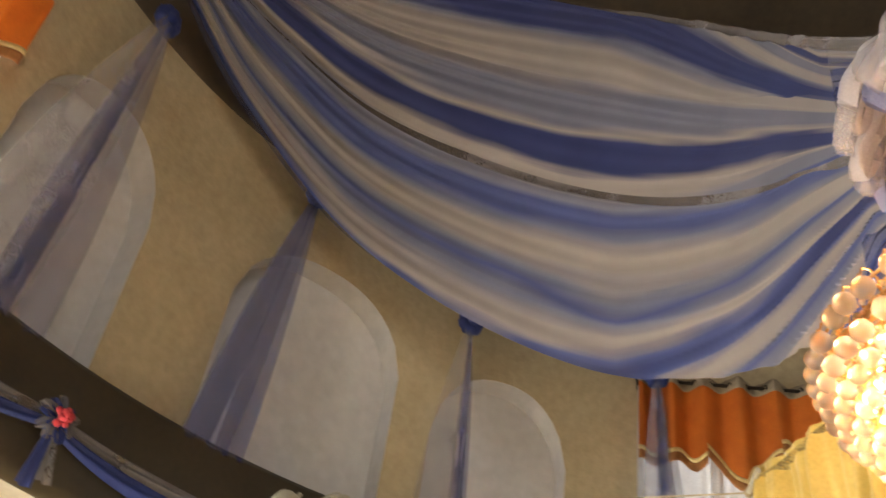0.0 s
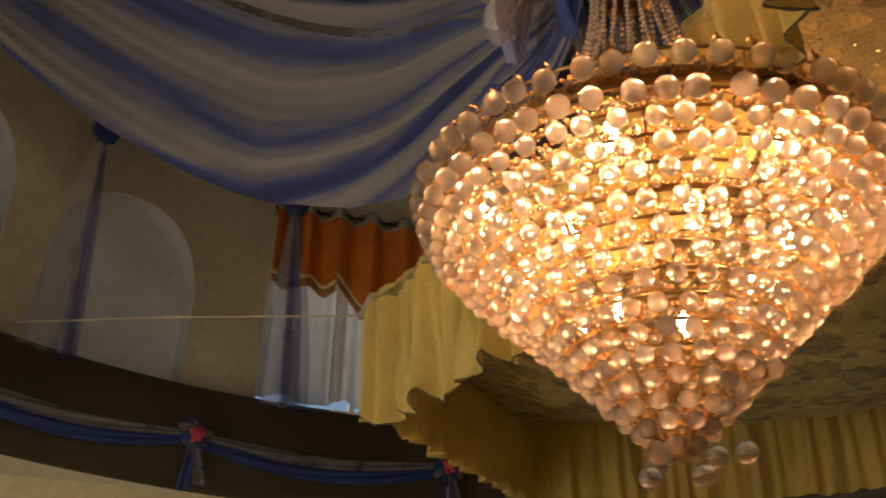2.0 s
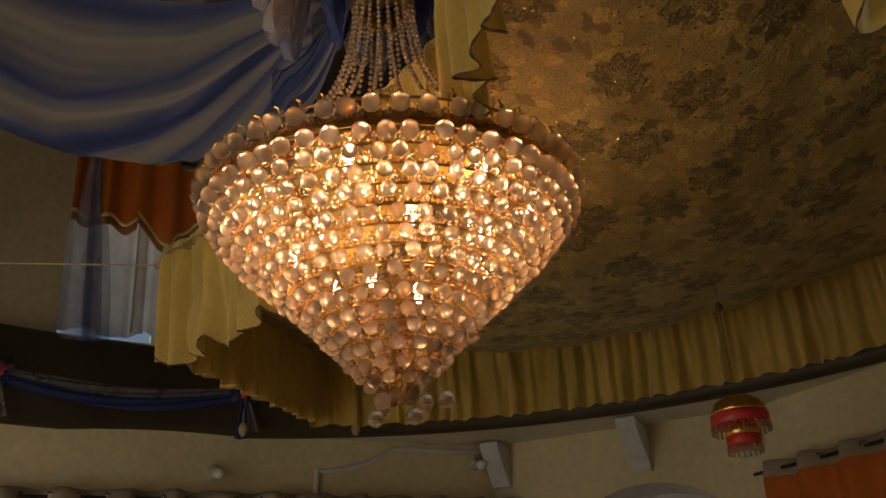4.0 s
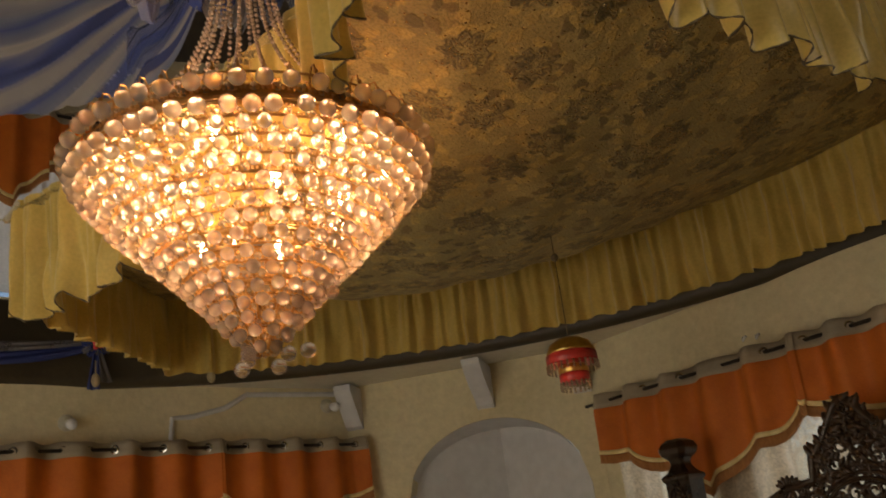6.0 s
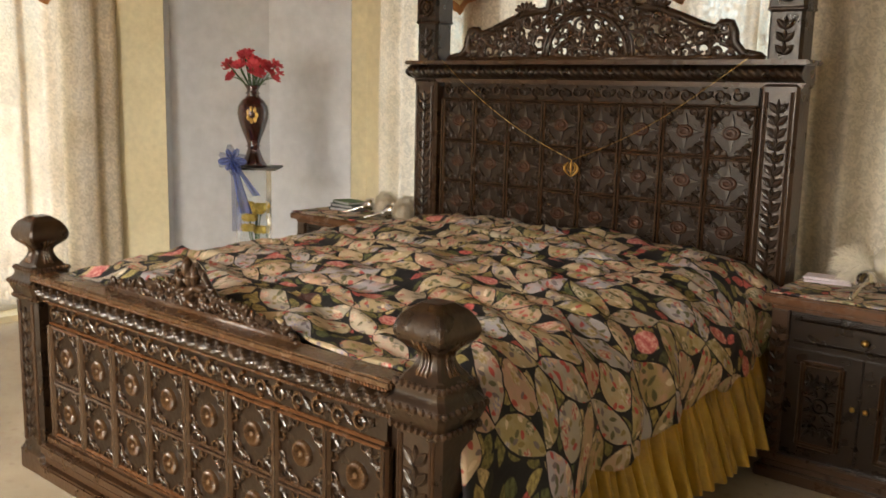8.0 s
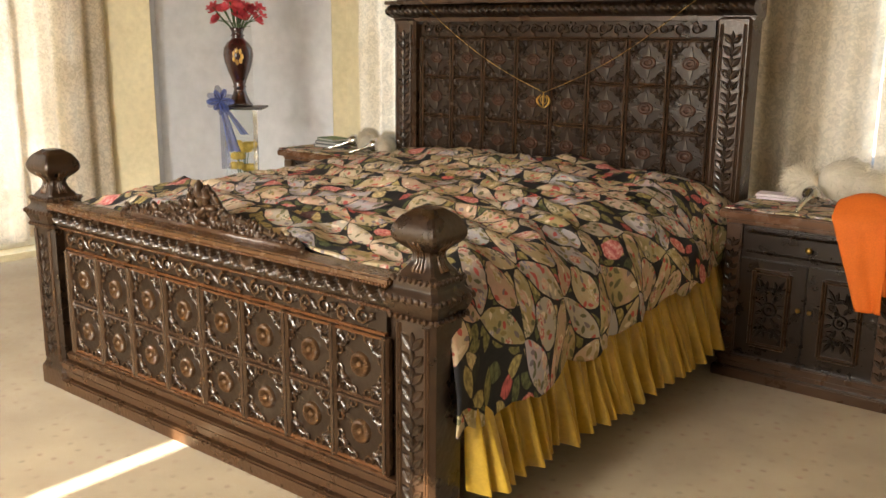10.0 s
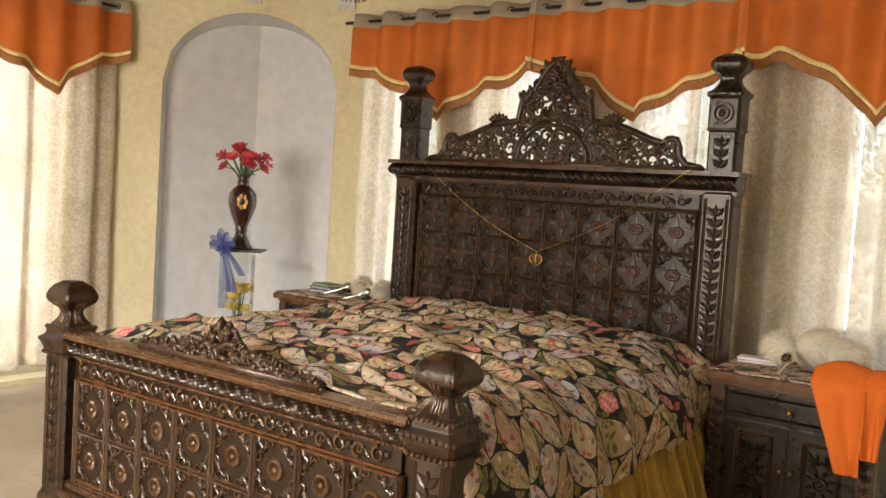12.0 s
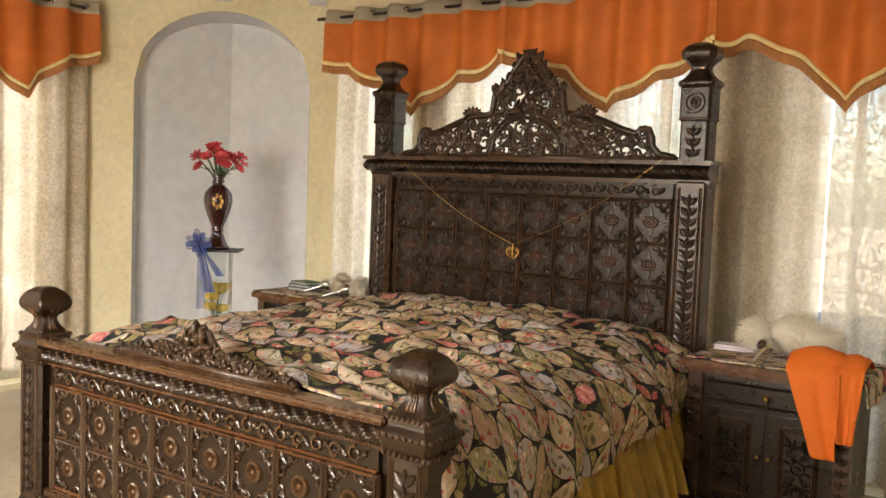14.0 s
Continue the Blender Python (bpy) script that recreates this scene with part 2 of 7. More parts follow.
def steps(n, l, fac, stops):
    r = n.new("ShaderNodeValToRGB")
    r.color_ramp.interpolation = "CONSTANT"
    el = r.color_ramp.elements
    while len(el) < len(stops):
        el.new(0.5)
    for e, (p, c) in zip(el, stops):
        e.position, e.color = p, (*c, 1)
    l.new(fac, r.inputs["Fac"])
    return r.outputs["Color"]


def floral():
    """Printed patchwork: pointed ovals meeting tip to tip in a loose net, round ovals and roses between, all ringed in black."""
    m, n, l, b = nodes_of("floral_print")
    tc = n.new("ShaderNodeTexCoord")
    warp = n.new("ShaderNodeTexNoise")
    warp.inputs["Scale"].default_value, warp.inputs["Detail"].default_value = 1.9, 1.0
    l.new(tc.outputs["UV"], warp.inputs["Vector"])
    add = n.new("ShaderNodeVectorMath")
    add.operation = "MULTIPLY_ADD"
    add.inputs[1].default_value = (0.30, 0.30, 0.0)
    l.new(warp.outputs["Color"], add.inputs[0])
    l.new(tc.outputs["UV"], add.inputs[2])
    vec = add.outputs["Vector"]
    net = n.new("ShaderNodeMapping")
    net.inputs["Rotation"].default_value = (0, 0, radians(33))
    net.inputs["Scale"].default_value = (4.5, 5.0, 1)
    l.new(vec, net.inputs["Vector"])
    xy = n.new("ShaderNodeSeparateXYZ")
    l.new(net.outputs["Vector"], xy.inputs["Vector"])
    black = (0.012, 0.011, 0.011)

    def cell(ox, oy, seed):
        """Place within a cell of the net, from its middle, and three random values of the cell."""
        px, py = math_node(n, l, "ADD", xy.outputs["X"], ox), math_node(n, l, "ADD", xy.outputs["Y"], oy)
        x = math_node(n, l, "SUBTRACT", math_node(n, l, "FRACT", px), 0.5)
        y = math_node(n, l, "SUBTRACT", math_node(n, l, "FRACT", py), 0.5)
        ids = n.new("ShaderNodeCombineXYZ")
        l.new(math_node(n, l, "FLOOR", px), ids.inputs["X"])
        l.new(math_node(n, l, "FLOOR", py), ids.inputs["Y"])
        ids.inputs["Z"].default_value = seed
        wn3 = n.new("ShaderNodeTexWhiteNoise")
        l.new(ids.outputs["Vector"], wn3.inputs["Vector"])
        sep = n.new("ShaderNodeSeparateColor")
        l.new(wn3.outputs["Color"], sep.inputs["Color"])
        return x, y, (sep.outputs["Red"], sep.outputs["Green"], sep.outputs["Blue"])

    # small foliage on black
    _, rgb, x, y = spots(n, l, vec, 19, 1.0)
    leaf = ramp(n, l, leaf_shape(n, l, x, y, 0.038, 0.018), [(0.43, (1, 1, 1)), (0.5, (0, 0, 0))])
    leaf = mixed(n, l, 1.0, leaf, ramp(n, l, rgb[2], [(0.14, (0, 0, 0)), (0.16, (1, 1, 1))]), "MULTIPLY")
    tint = steps(n, l, rgb[1], [(0, (0.17, 0.15, 0.05)), (0.3, (0.34, 0.27, 0.10)), (0.55, (0.10, 0.11, 0.045)), (0.72, (0.48, 0.37, 0.19)), (0.87, (0.46, 0.10, 0.085))])
    vein = ramp(n, l, noise_node(n, l, vec, 75, 2), [(0.40, (0.55, 0.55, 0.55)), (0.60, (1.15, 1.15, 1.15))])
    c = mixed(n, l, leaf, black, mixed(n, l, 1.0, tint, vein, "MULTIPLY"))
    # sprigs printed on the patches
    _, srgb, sx, sy = spots(n, l, vec, 40, 1.0)
    sprig = ramp(n, l, leaf_shape(n, l, sx, sy, 0.015, 0.0075), [(0.4, (1, 1, 1)), (0.5, (0, 0, 0))])
    sprig = mixed(n, l, 1.0, sprig, ramp(n, l, srgb[2], [(0.30, (0, 0, 0)), (0.32, (0.9, 0.9, 0.9))]), "MULTIPLY")
    stint = steps(n, l, srgb[1], [(0, (0.40, 0.055, 0.045)), (0.24, (0.66, 0.54, 0.38)), (0.38, (0.095, 0.095, 0.040)), (0.66, (0.22, 0.17, 0.055)), (0.86, (0.15, 0.12, 0.13))])
    bd, brgb, bx, by = spots(n, l, vec, 17, 1.0)
    bloom = mixed(n, l, 1.0, ramp(n, l, math_node(n, l, "ADD", bd, math_node(n, l, "MULTIPLY", noise_node(n, l, vec, 90, 2), 0.25)), [(0.36, (0.9, 0.9, 0.9)), (0.43, (0, 0, 0))]), ramp(n, l, brgb[2], [(0.25, (0, 0, 0)), (0.27, (1, 1, 1))]), "MULTIPLY")
    btint = mixed(n, l, ramp(n, l, noise_node(n, l, vec, 120, 2), [(0.42, (0, 0, 0)), (0.58, (1, 1, 1))]), steps(n, l, brgb[1], [(0, (0.40, 0.08, 0.07)), (0.26, (0.56, 0.30, 0.22)), (0.44, (0.11, 0.12, 0.05)), (0.68, (0.36, 0.27, 0.10)), (0.86, (0.25, 0.23, 0.34))]), (0.54, 0.45, 0.33))
    blot = ramp(n, l, noise_node(n, l, vec, 30, 4), [(0.45, (0, 0, 0)), (0.66, (0.55, 0.55, 0.55))])
    fills = [(0, (0.41, 0.315, 0.18)), (0.2, (0.50, 0.40, 0.26)), (0.36, (0.36, 0.335, 0.345)), (0.5, (0.43, 0.295, 0.20)), (0.66, (0.37, 0.325, 0.26)), (0.80, (0.32, 0.255, 0.115)), (0.9, (0.49, 0.40, 0.29))]

    def patch(c, e, rgb):
        fill = mixed(n, l, blot, steps(n, l, rgb[1], fills), steps(n, l, rgb[2], [(0, (0.36, 0.28, 0.15)), (0.35, (0.55, 0.30, 0.25)), (0.65, (0.42, 0.38, 0.26))]))
        fill = mixed(n, l, sprig, fill, stint)
        fill = mixed(n, l, bloom, fill, btint)
        c = mixed(n, l, ramp(n, l, e, [(0.535, (1, 1, 1)), (0.55, (0, 0, 0))]), c, black)
        return mixed(n, l, ramp(n, l, e, [(0.47, (1, 1, 1)), (0.485, (0, 0, 0))]), c, fill)

    # round ovals and roses in the middle of the meshes
    x, y, rgb = cell(0.0, 0.0, 3.0)
    sx2, sy2 = math_node(n, l, "MULTIPLY", x, x), math_node(n, l, "MULTIPLY", y, y)
    e = math_node(n, l, "MULTIPLY", math_node(n, l, "ADD", math_node(n, l, "MULTIPLY", sx2, 12.5), math_node(n, l, "MULTIPLY", sy2, 10.0)), 0.5)
    e = math_node(n, l, "ADD", e, math_node(n, l, "MULTIPLY", math_node(n, l, "GREATER_THAN", rgb[0], 0.56), 9.0))
    c = patch(c, e, rgb)
    d = math_node(n, l, "ADD", math_node(n, l, "SQRT", math_node(n, l, "ADD", sx2, sy2)), math_node(n, l, "MULTIPLY", noise_node(n, l, vec, 45, 2), 0.08))
    rose = mixed(n, l, 1.0, ramp(n, l, d, [(0.225, (1, 1, 1)), (0.24, (0, 0, 0))]), ramp(n, l, rgb[0], [(0.70, (0, 0, 0)), (0.71, (1, 1, 1))]), "MULTIPLY")
    whirl = ramp(n, l, noise_node(n, l, vec, 70, 2), [(0.38, (0.40, 0.09, 0.085)), (0.52, (0.56, 0.20, 0.17)), (0.66, (0.66, 0.40, 0.34))])
    c = mixed(n, l, rose, c, whirl)
    # the net of pointed ovals
    for ox, oy, seed, swap, wide in ((0.0, 0.5, 1.0, False, 0.190), (0.5, 0.0, 2.0, True, 0.215)):
        x, y, rgb = cell(ox, oy, seed)
        x, y = (y, x) if swap else (x, y)
        e = leaf_shape(n, l, x, y, 0.52, wide)
        e = math_node(n, l, "ADD", e, math_node(n, l, "MULTIPLY", math_node(n, l, "GREATER_THAN", rgb[0], 0.90), 9.0))
        c = patch(c, e, rgb)
    l.new(c, b.inputs["Base Color"])
    b.inputs["Roughness"].default_value = 0.7
    b.inputs["Specular IOR Level"].default_value = 0.3
    relief(n, l, b, noise_node(n, l, coords(n, l), 20, 4), 0.6, 0.010)
    return m


M_FLORAL = floral()


def glass(name, rough=0.0, color=(1, 1, 1), ior=1.45):
    m, n, l, b = nodes_of(name)
    b.inputs["Base Color"].default_value = (*color, 1)
    b.inputs["Transmission Weight"].default_value, b.inputs["Roughness"].default_value, b.inputs["IOR"].default_value = 1.0, rough, ior
    relief(n, l, b, noise_node(n, l, coords(n, l), 30, 2), 0.03, 0.002)
    return m


def carpet():
    """Tan pile with a small brown sprig woven in at every hand's width, worn and stained."""
    m, n, l, b = nodes_of("tan_carpet")
    v = coords(n, l)
    pile, wear = noise_node(n, l, v, 230, 3), noise_node(n, l, v, 3.5, 5)
    c = ramp(n, l, wear, [(0.3, (0.295, 0.215, 0.112)), (0.7, (0.40, 0.305, 0.168))])
    c = mixed(n, l, ramp(n, l, pile, [(0.35, (0.35, 0.35, 0.35)), (0.6, (0, 0, 0))]), c, (0.26, 0.185, 0.10))
    d, rgb, x, y = spots(n, l, v, 12.0, 0.55)
    sprig = ramp(n, l, math_node(n, l, "ADD", d, math_node(n, l, "MULTIPLY", noise_node(n, l, v, 60, 2), 0.22)), [(0.19, (0.5, 0.5, 0.5)), (0.27, (0, 0, 0))])
    sprig = mixed(n, l, 1.0, sprig, ramp(n, l, wear, [(0.35, (0.3, 0.3, 0.3)), (0.6, (1, 1, 1))]), "MULTIPLY")
    c = mixed(n, l, sprig, c, steps(n, l, rgb[1], [(0, (0.20, 0.105, 0.05)), (0.5, (0.17, 0.12, 0.055)), (0.8, (0.26, 0.10, 0.06))]))
    l.new(c, b.inputs["Base Color"])
    b.inputs["Roughness"].default_value, b.inputs["Sheen Weight"].default_value = 0.95, 0.15
    relief(n, l, b, pile, 0.5, 0.006)
    return m


M_CARPET = carpet()
M_GROUND = surface("dry_ground", (0.30, 0.26, 0.20), (0.42, 0.37, 0.29), scale=0.4, grain=3, rough=0.95)
M_GLASS = glass("clear_glass", 0.02, (0.93, 0.97, 0.96))
M_LACQUER = surface("lacquer_vase", (0.018, 0.006, 0.005), (0.060, 0.015, 0.010), scale=14, grain=60, rough=0.22, coat=0.5, bump=0.08)
M_PETAL = surface("red_petals", (0.58, 0.03, 0.05), (0.80, 0.12, 0.14), scale=18, grain=120, rough=0.6, trans=0.25)
M_LEAF = surface("green_leaves", (0.03, 0.07, 0.02), (0.08, 0.14, 0.04), scale=20, grain=120, rough=0.6)
M_YELLOW = surface("yellow_petals", (0.55, 0.36, 0.05), (0.75, 0.55, 0.12), scale=20, grain=120, rough=0.6, trans=0.2)
M_BLUE2 = sheer("deep_blue_tulle", (0.03, 0.045, 0.20), (0.05, 0.08, 0.30), 0.14, scale=8, trans=0.3, lace=0.04)
M_PALEBLUE = sheer("pale_blue_tulle", (0.22, 0.24, 0.42), (0.34, 0.35, 0.52), 0.26, scale=8, trans=0.35, lace=0.06)
M_PLASTIC = surface("cream_plastic", (0.42, 0.39, 0.29), (0.52, 0.49, 0.38), scale=8, grain=90, rough=0.4, bump=0.08)
M_GLASSY = surface("frosted_bulb", (0.7, 0.7, 0.7), (0.82, 0.82, 0.84), scale=8, grain=60, rough=0.2, bump=0.02)


def crystal(name, color, body, rough):
    """Cut crystal: clear glass over a milky warm body that scatters the lamps' light."""
    m, n, l, b = nodes_of(name)
    b.inputs["Base Color"].default_value = (*color, 1)
    b.inputs["Transmission Weight"].default_value, b.inputs["Roughness"].default_value, b.inputs["IOR"].default_value = 1.0, rough, 1.5
    relief(n, l, b, noise_node(n, l, coords(n, l), 60, 2), 0.06, 0.003)
    tr, mx = n.new("ShaderNodeBsdfTranslucent"), n.new("ShaderNodeMixShader")
    tr.inputs["Color"].default_value = (*color, 1)
    mx.inputs["Fac"].default_value = body
    l.new(b.outputs["BSDF"], mx.inputs[1])
    l.new(tr.outputs["BSDF"], mx.inputs[2])
    l.new(mx.outputs["Shader"], n["Material Output"].inputs["Surface"])
    return m


def glow(name, color, strength):
    m, n, l, b = nodes_of(name)
    b.inputs["Base Color"].default_value = (*color, 1)
    b.inputs["Emission Color"].default_value = (*color, 1)
    b.inputs["Emission Strength"].default_value = strength
    return m


M_CRYSTAL = crystal("crystal_ball_glass", (0.97, 0.89, 0.80), 0.28, 0.14)
M_CLEAR = crystal("clear_crystal_glass", (0.95, 0.86, 0.78), 0.10, 0.02)
M_AMBER = crystal("amber_bead_glass", (0.90, 0.58, 0.26), 0.55, 0.12)
M_DROP = crystal("crystal_drop_glass", (0.95, 0.82, 0.62), 0.35, 0.06)
M_VEIL = sheer("thin_white_veil", (0.58, 0.54, 0.56), (0.72, 0.68, 0.70), 0.66, scale=3, trans=0.35, lace=0.03)
M_PALEVEIL = sheer("thin_pale_blue_veil", (0.17, 0.19, 0.36), (0.26, 0.28, 0.46), 0.55, scale=3, trans=0.35, lace=0.03)
M_GREYVEIL = sheer("dusty_white_tulle", (0.26, 0.25, 0.26), (0.36, 0.34, 0.35), 0.45, scale=6, trans=0.3, lace=0.05)
M_BLUEVEIL = sheer("thin_blue_veil", (0.06, 0.09, 0.32), (0.10, 0.15, 0.44), 0.48, scale=3, trans=0.35, lace=0.03)
M_BEAD = surface("pearl_beads", (0.26, 0.18, 0.12), (0.44, 0.32, 0.23), scale=30, grain=200, rough=0.25, coat=0.5, bump=0.05)
M_GILT = surface("gilt_metal", (0.30, 0.16, 0.05), (0.48, 0.28, 0.10), scale=30, grain=150, rough=0.3, metal=1.0, bump=0.1)
M_BULB = glow("lamp_glow", (1.0, 0.64, 0.38), 11.0)
M_CORD = surface("dark_cord", (0.07, 0.05, 0.025), (0.15, 0.11, 0.06), scale=80, grain=300, rough=0.8, bump=0.5)
M_TASSEL = surface("pale_tassel", (0.35, 0.28, 0.16), (0.5, 0.42, 0.26), scale=20, grain=200, rough=0.8)
M_REDSATIN = surface("red_satin", (0.42, 0.02, 0.02), (0.60, 0.05, 0.04), scale=14, grain=120, rough=0.35)
M_LACE = sheer("white_lace", (0.50, 0.48, 0.46), (0.72, 0.70, 0.68), 0.04, scale=60, trans=0.35, lace=0.04)


def phulkari():
    """Olive-gold cloth worked with curly dark flowers, yellow petals round them and clusters of sequins."""
    m, n, l, b = nodes_of("embroidered_gold_cloth")
    raw = coords(n, l)
    curl = n.new("ShaderNodeTexNoise")
    curl.inputs["Scale"].default_value, curl.inputs["Detail"].default_value = 26.0, 2.0
    l.new(raw, curl.inputs["Vector"])
    add = n.new("ShaderNodeVectorMath")
    add.operation = "MULTIPLY_ADD"
    add.inputs[1].default_value = (0.05, 0.05, 0.05)
    l.new(curl.outputs["Color"], add.inputs[0])
    l.new(raw, add.inputs[2])
    v = add.outputs["Vector"]
    thread = noise_node(n, l, raw, 120, 3)
    base = ramp(n, l, noise_node(n, l, raw, 6, 5), [(0.3, (0.32, 0.245, 0.088)), (0.7, (0.47, 0.37, 0.14))])
    # leaves strewn between
    _, rgb, x, y = spots(n, l, v, 13, 1.0)
    petal = ramp(n, l, leaf_shape(n, l, x, y, 0.040, 0.024), [(0.34, (0.8, 0.8, 0.8)), (0.5, (0, 0, 0))])
    c = mixed(n, l, petal, base, steps(n, l, rgb[1], [(0, (0.60, 0.44, 0.14)), (0.34, (0.22, 0.155, 0.052)), (0.62, (0.48, 0.34, 0.10)), (0.84, (0.14, 0.105, 0.04))]))
    # flowers: a glittering eye, a dark braided ring of petals, yellow tips
    d, frgb, x, y = spots(n, l, v, 3.7, 0.85)
    ang = math_node(n, l, "ARCTAN2", y, x)
    lobes = math_node(n, l, "SINE", math_node(n, l, "MULTIPLY", ang, 9.0))
    rad = math_node(n, l, "ADD", d, math_node(n, l, "MULTIPLY", lobes, 0.045))
    dark = ramp(n, l, rad, [(0.05, (0.1, 0.1, 0.1)), (0.10, (0.8, 0.8, 0.8)), (0.14, (0.15, 0.15, 0.15)), (0.19, (0.9, 0.9, 0.9)), (0.225, (0.3, 0.3, 0.3)), (0.26, (0.9, 0.9, 0.9)), (0.30, (0, 0, 0))])
    dark = mixed(n, l, 1.0, dark, ramp(n, l, noise_node(n, l, v, 40, 4), [(0.34, (0.25, 0.25, 0.25)), (0.52, (1, 1, 1))]), "MULTIPLY")
    tips = mixed(n, l, 1.0, ramp(n, l, d, [(0.31, (0, 0, 0)), (0.335, (0.9, 0.9, 0.9)), (0.385, (0.9, 0.9, 0.9)), (0.42, (0, 0, 0))]), ramp(n, l, math_node(n, l, "SINE", math_node(n, l, "MULTIPLY", ang, 7.0)), [(0.35, (0, 0, 0)), (0.6, (1, 1, 1))]), "MULTIPLY")
    c = mixed(n, l, tips, c, (0.56, 0.40, 0.12))
    c = mixed(n, l, dark, c, (0.060, 0.046, 0.020))
    c = mixed(n, l, ramp(n, l, thread, [(0.36, (0.4, 0.4, 0.4)), (0.56, (0, 0, 0))]), c, (0.08, 0.055, 0.02))
    # sequins, thickest on the flowers
    sd, srgb, _, _ = spots(n, l, raw, 46, 1.0)
    near = ramp(n, l, d, [(0.10, (0.55, 0.55, 0.55)), (0.34, (0.30, 0.30, 0.30)), (0.42, (0.12, 0.12, 0.12))])
    pick = math_node(n, l, "LESS_THAN", srgb[1], near)
    dot = math_node(n, l, "MULTIPLY", ramp(n, l, sd, [(0.17, (1, 1, 1)), (0.22, (0, 0, 0))]), pick)
    l.new(mixed(n, l, dot, c, (0.88, 0.72, 0.42)), b.inputs["Base Color"])
    l.new(dot, b.inputs["Metallic"])
    rr = n.new("ShaderNodeMapRange")
    rr.inputs["To Min"].default_value, rr.inputs["To Max"].default_value = 0.55, 0.16
    l.new(dot, rr.inputs["Value"])
    l.new(rr.outputs["Result"], b.inputs["Roughness"])
    h = math_node(n, l, "ADD", thread, math_node(n, l, "MULTIPLY", srgb[0], 1.0))
    h = math_node(n, l, "ADD", h, math_node(n, l, "MULTIPLY", dark, 0.9))
    relief(n, l, b, math_node(n, l, "ADD", h, math_node(n, l, "MULTIPLY", petal, 0.6)), 0.7, 0.012)
    return m


M_PHULKARI = phulkari()


def striped_tulle():
    """Layers of blue and white tulle, the colours running into one another along the folds."""
    m = sheer("layered_tulle", (0.5, 0.5, 0.5), (0.6, 0.6, 0.6), 0.16, scale=3, trans=0.35, lace=0.05)
    n, l = m.node_tree.nodes, m.node_tree.links
    tc = n.new("ShaderNodeTexCoord")
    mp = n.new("ShaderNodeMapping")
    mp.inputs["Scale"].default_value = (2.4, 5.0, 1)
    l.new(tc.outputs["UV"], mp.inputs["Vector"])
    wav = noise_node(n, l, mp.outputs["Vector"], 1.0, 3)
    fine = n.new("ShaderNodeMapping")
    fine.inputs["Scale"].default_value = (1.2, 46.0, 1)
    l.new(tc.outputs["UV"], fine.inputs["Vector"])
    streak = noise_node(n, l, fine.outputs["Vector"], 1.0, 3)
    xy = n.new("ShaderNodeSeparateXYZ")
    l.new(tc.outputs["UV"], xy.inputs["Vector"])
    v = math_node(n, l, "ADD", xy.outputs["Y"], math_node(n, l, "MULTIPLY", math_node(n, l, "SUBTRACT", wav, 0.5), 0.20))
    v = math_node(n, l, "ADD", v, math_node(n, l, "MULTIPLY", math_node(n, l, "SUBTRACT", streak, 0.5), 0.016))
    white, pale, blue, deep = (0.43, 0.385, 0.36), (0.23, 0.24, 0.32), (0.085, 0.115, 0.31), (0.038, 0.054, 0.19)
    c = ramp(n, l, v, [(0.0, deep), (0.02, blue), (0.045, white), (0.075, white), (0.11, pale), (0.15, blue), (0.19, pale), (0.225, white), (0.265, white), (0.30, pale), (0.34, blue), (0.39, blue), (0.42, pale), (0.45, pale), (0.475, white), (0.505, white), (0.53, deep), (0.61, deep), (0.64, white), (0.67, pale), (0.74, pale), (0.78, white), (0.87, white), (0.90, pale), (0.93, deep)])
    for link in list(l):
        if link.to_socket.name in ("Base Color",) or (link.to_node.type == "BSDF_TRANSLUCENT" and link.to_socket.name == "Color"):
            sock = link.to_socket
            l.remove(link)
            l.new(c, sock)
    return m


M_TULLE = striped_tulle()


# ---------- mesh helpers ----------
def mesh_from(name, verts, faces, material, smooth=False):
    me = bpy.data.meshes.new(name)
    me.from_pydata([tuple(v) for v in verts], [], faces)
    me.materials.append(material)
    if smooth:
        me.polygons.foreach_set("use_smooth", [True] * len(me.polygons))
    me.update()
    return me


def placed(ob):
    """Where an object stands in the world, through its parents."""
    own = ob.matrix_basis.copy()
    return placed(ob.parent) @ ob.matrix_parent_inverse @ own if ob.parent else own


def part(name, bm, material, parent=None, label="", smooth=False):
    """Links a bmesh (or a ready mesh) as one mesh object, under parent if there is one."""
    if isinstance(bm, bpy.types.Mesh):
        me = bm
    else:
        bmesh.ops.recalc_face_normals(bm, faces=bm.faces)
        me = bpy.data.meshes.new(name)
        bm.to_mesh(me)
        bm.free()
        if material:
            me.materials.append(material)
        if smooth:
            me.polygons.foreach_set("use_smooth", [True] * len(me.polygons))
    ob = new(name, me)
    if parent:
        ob.parent = parent
        ob.matrix_parent_inverse = placed(parent).inverted()
    if label:
        ob["label"] = label
    return ob


def empty(name, x=0, y=0, z=0, rz=0):
    ob = new(name)
    ob.empty_display_size = 0.1
    ob.matrix_basis = pose(x, y, z, 0, 0, rz)
    return ob


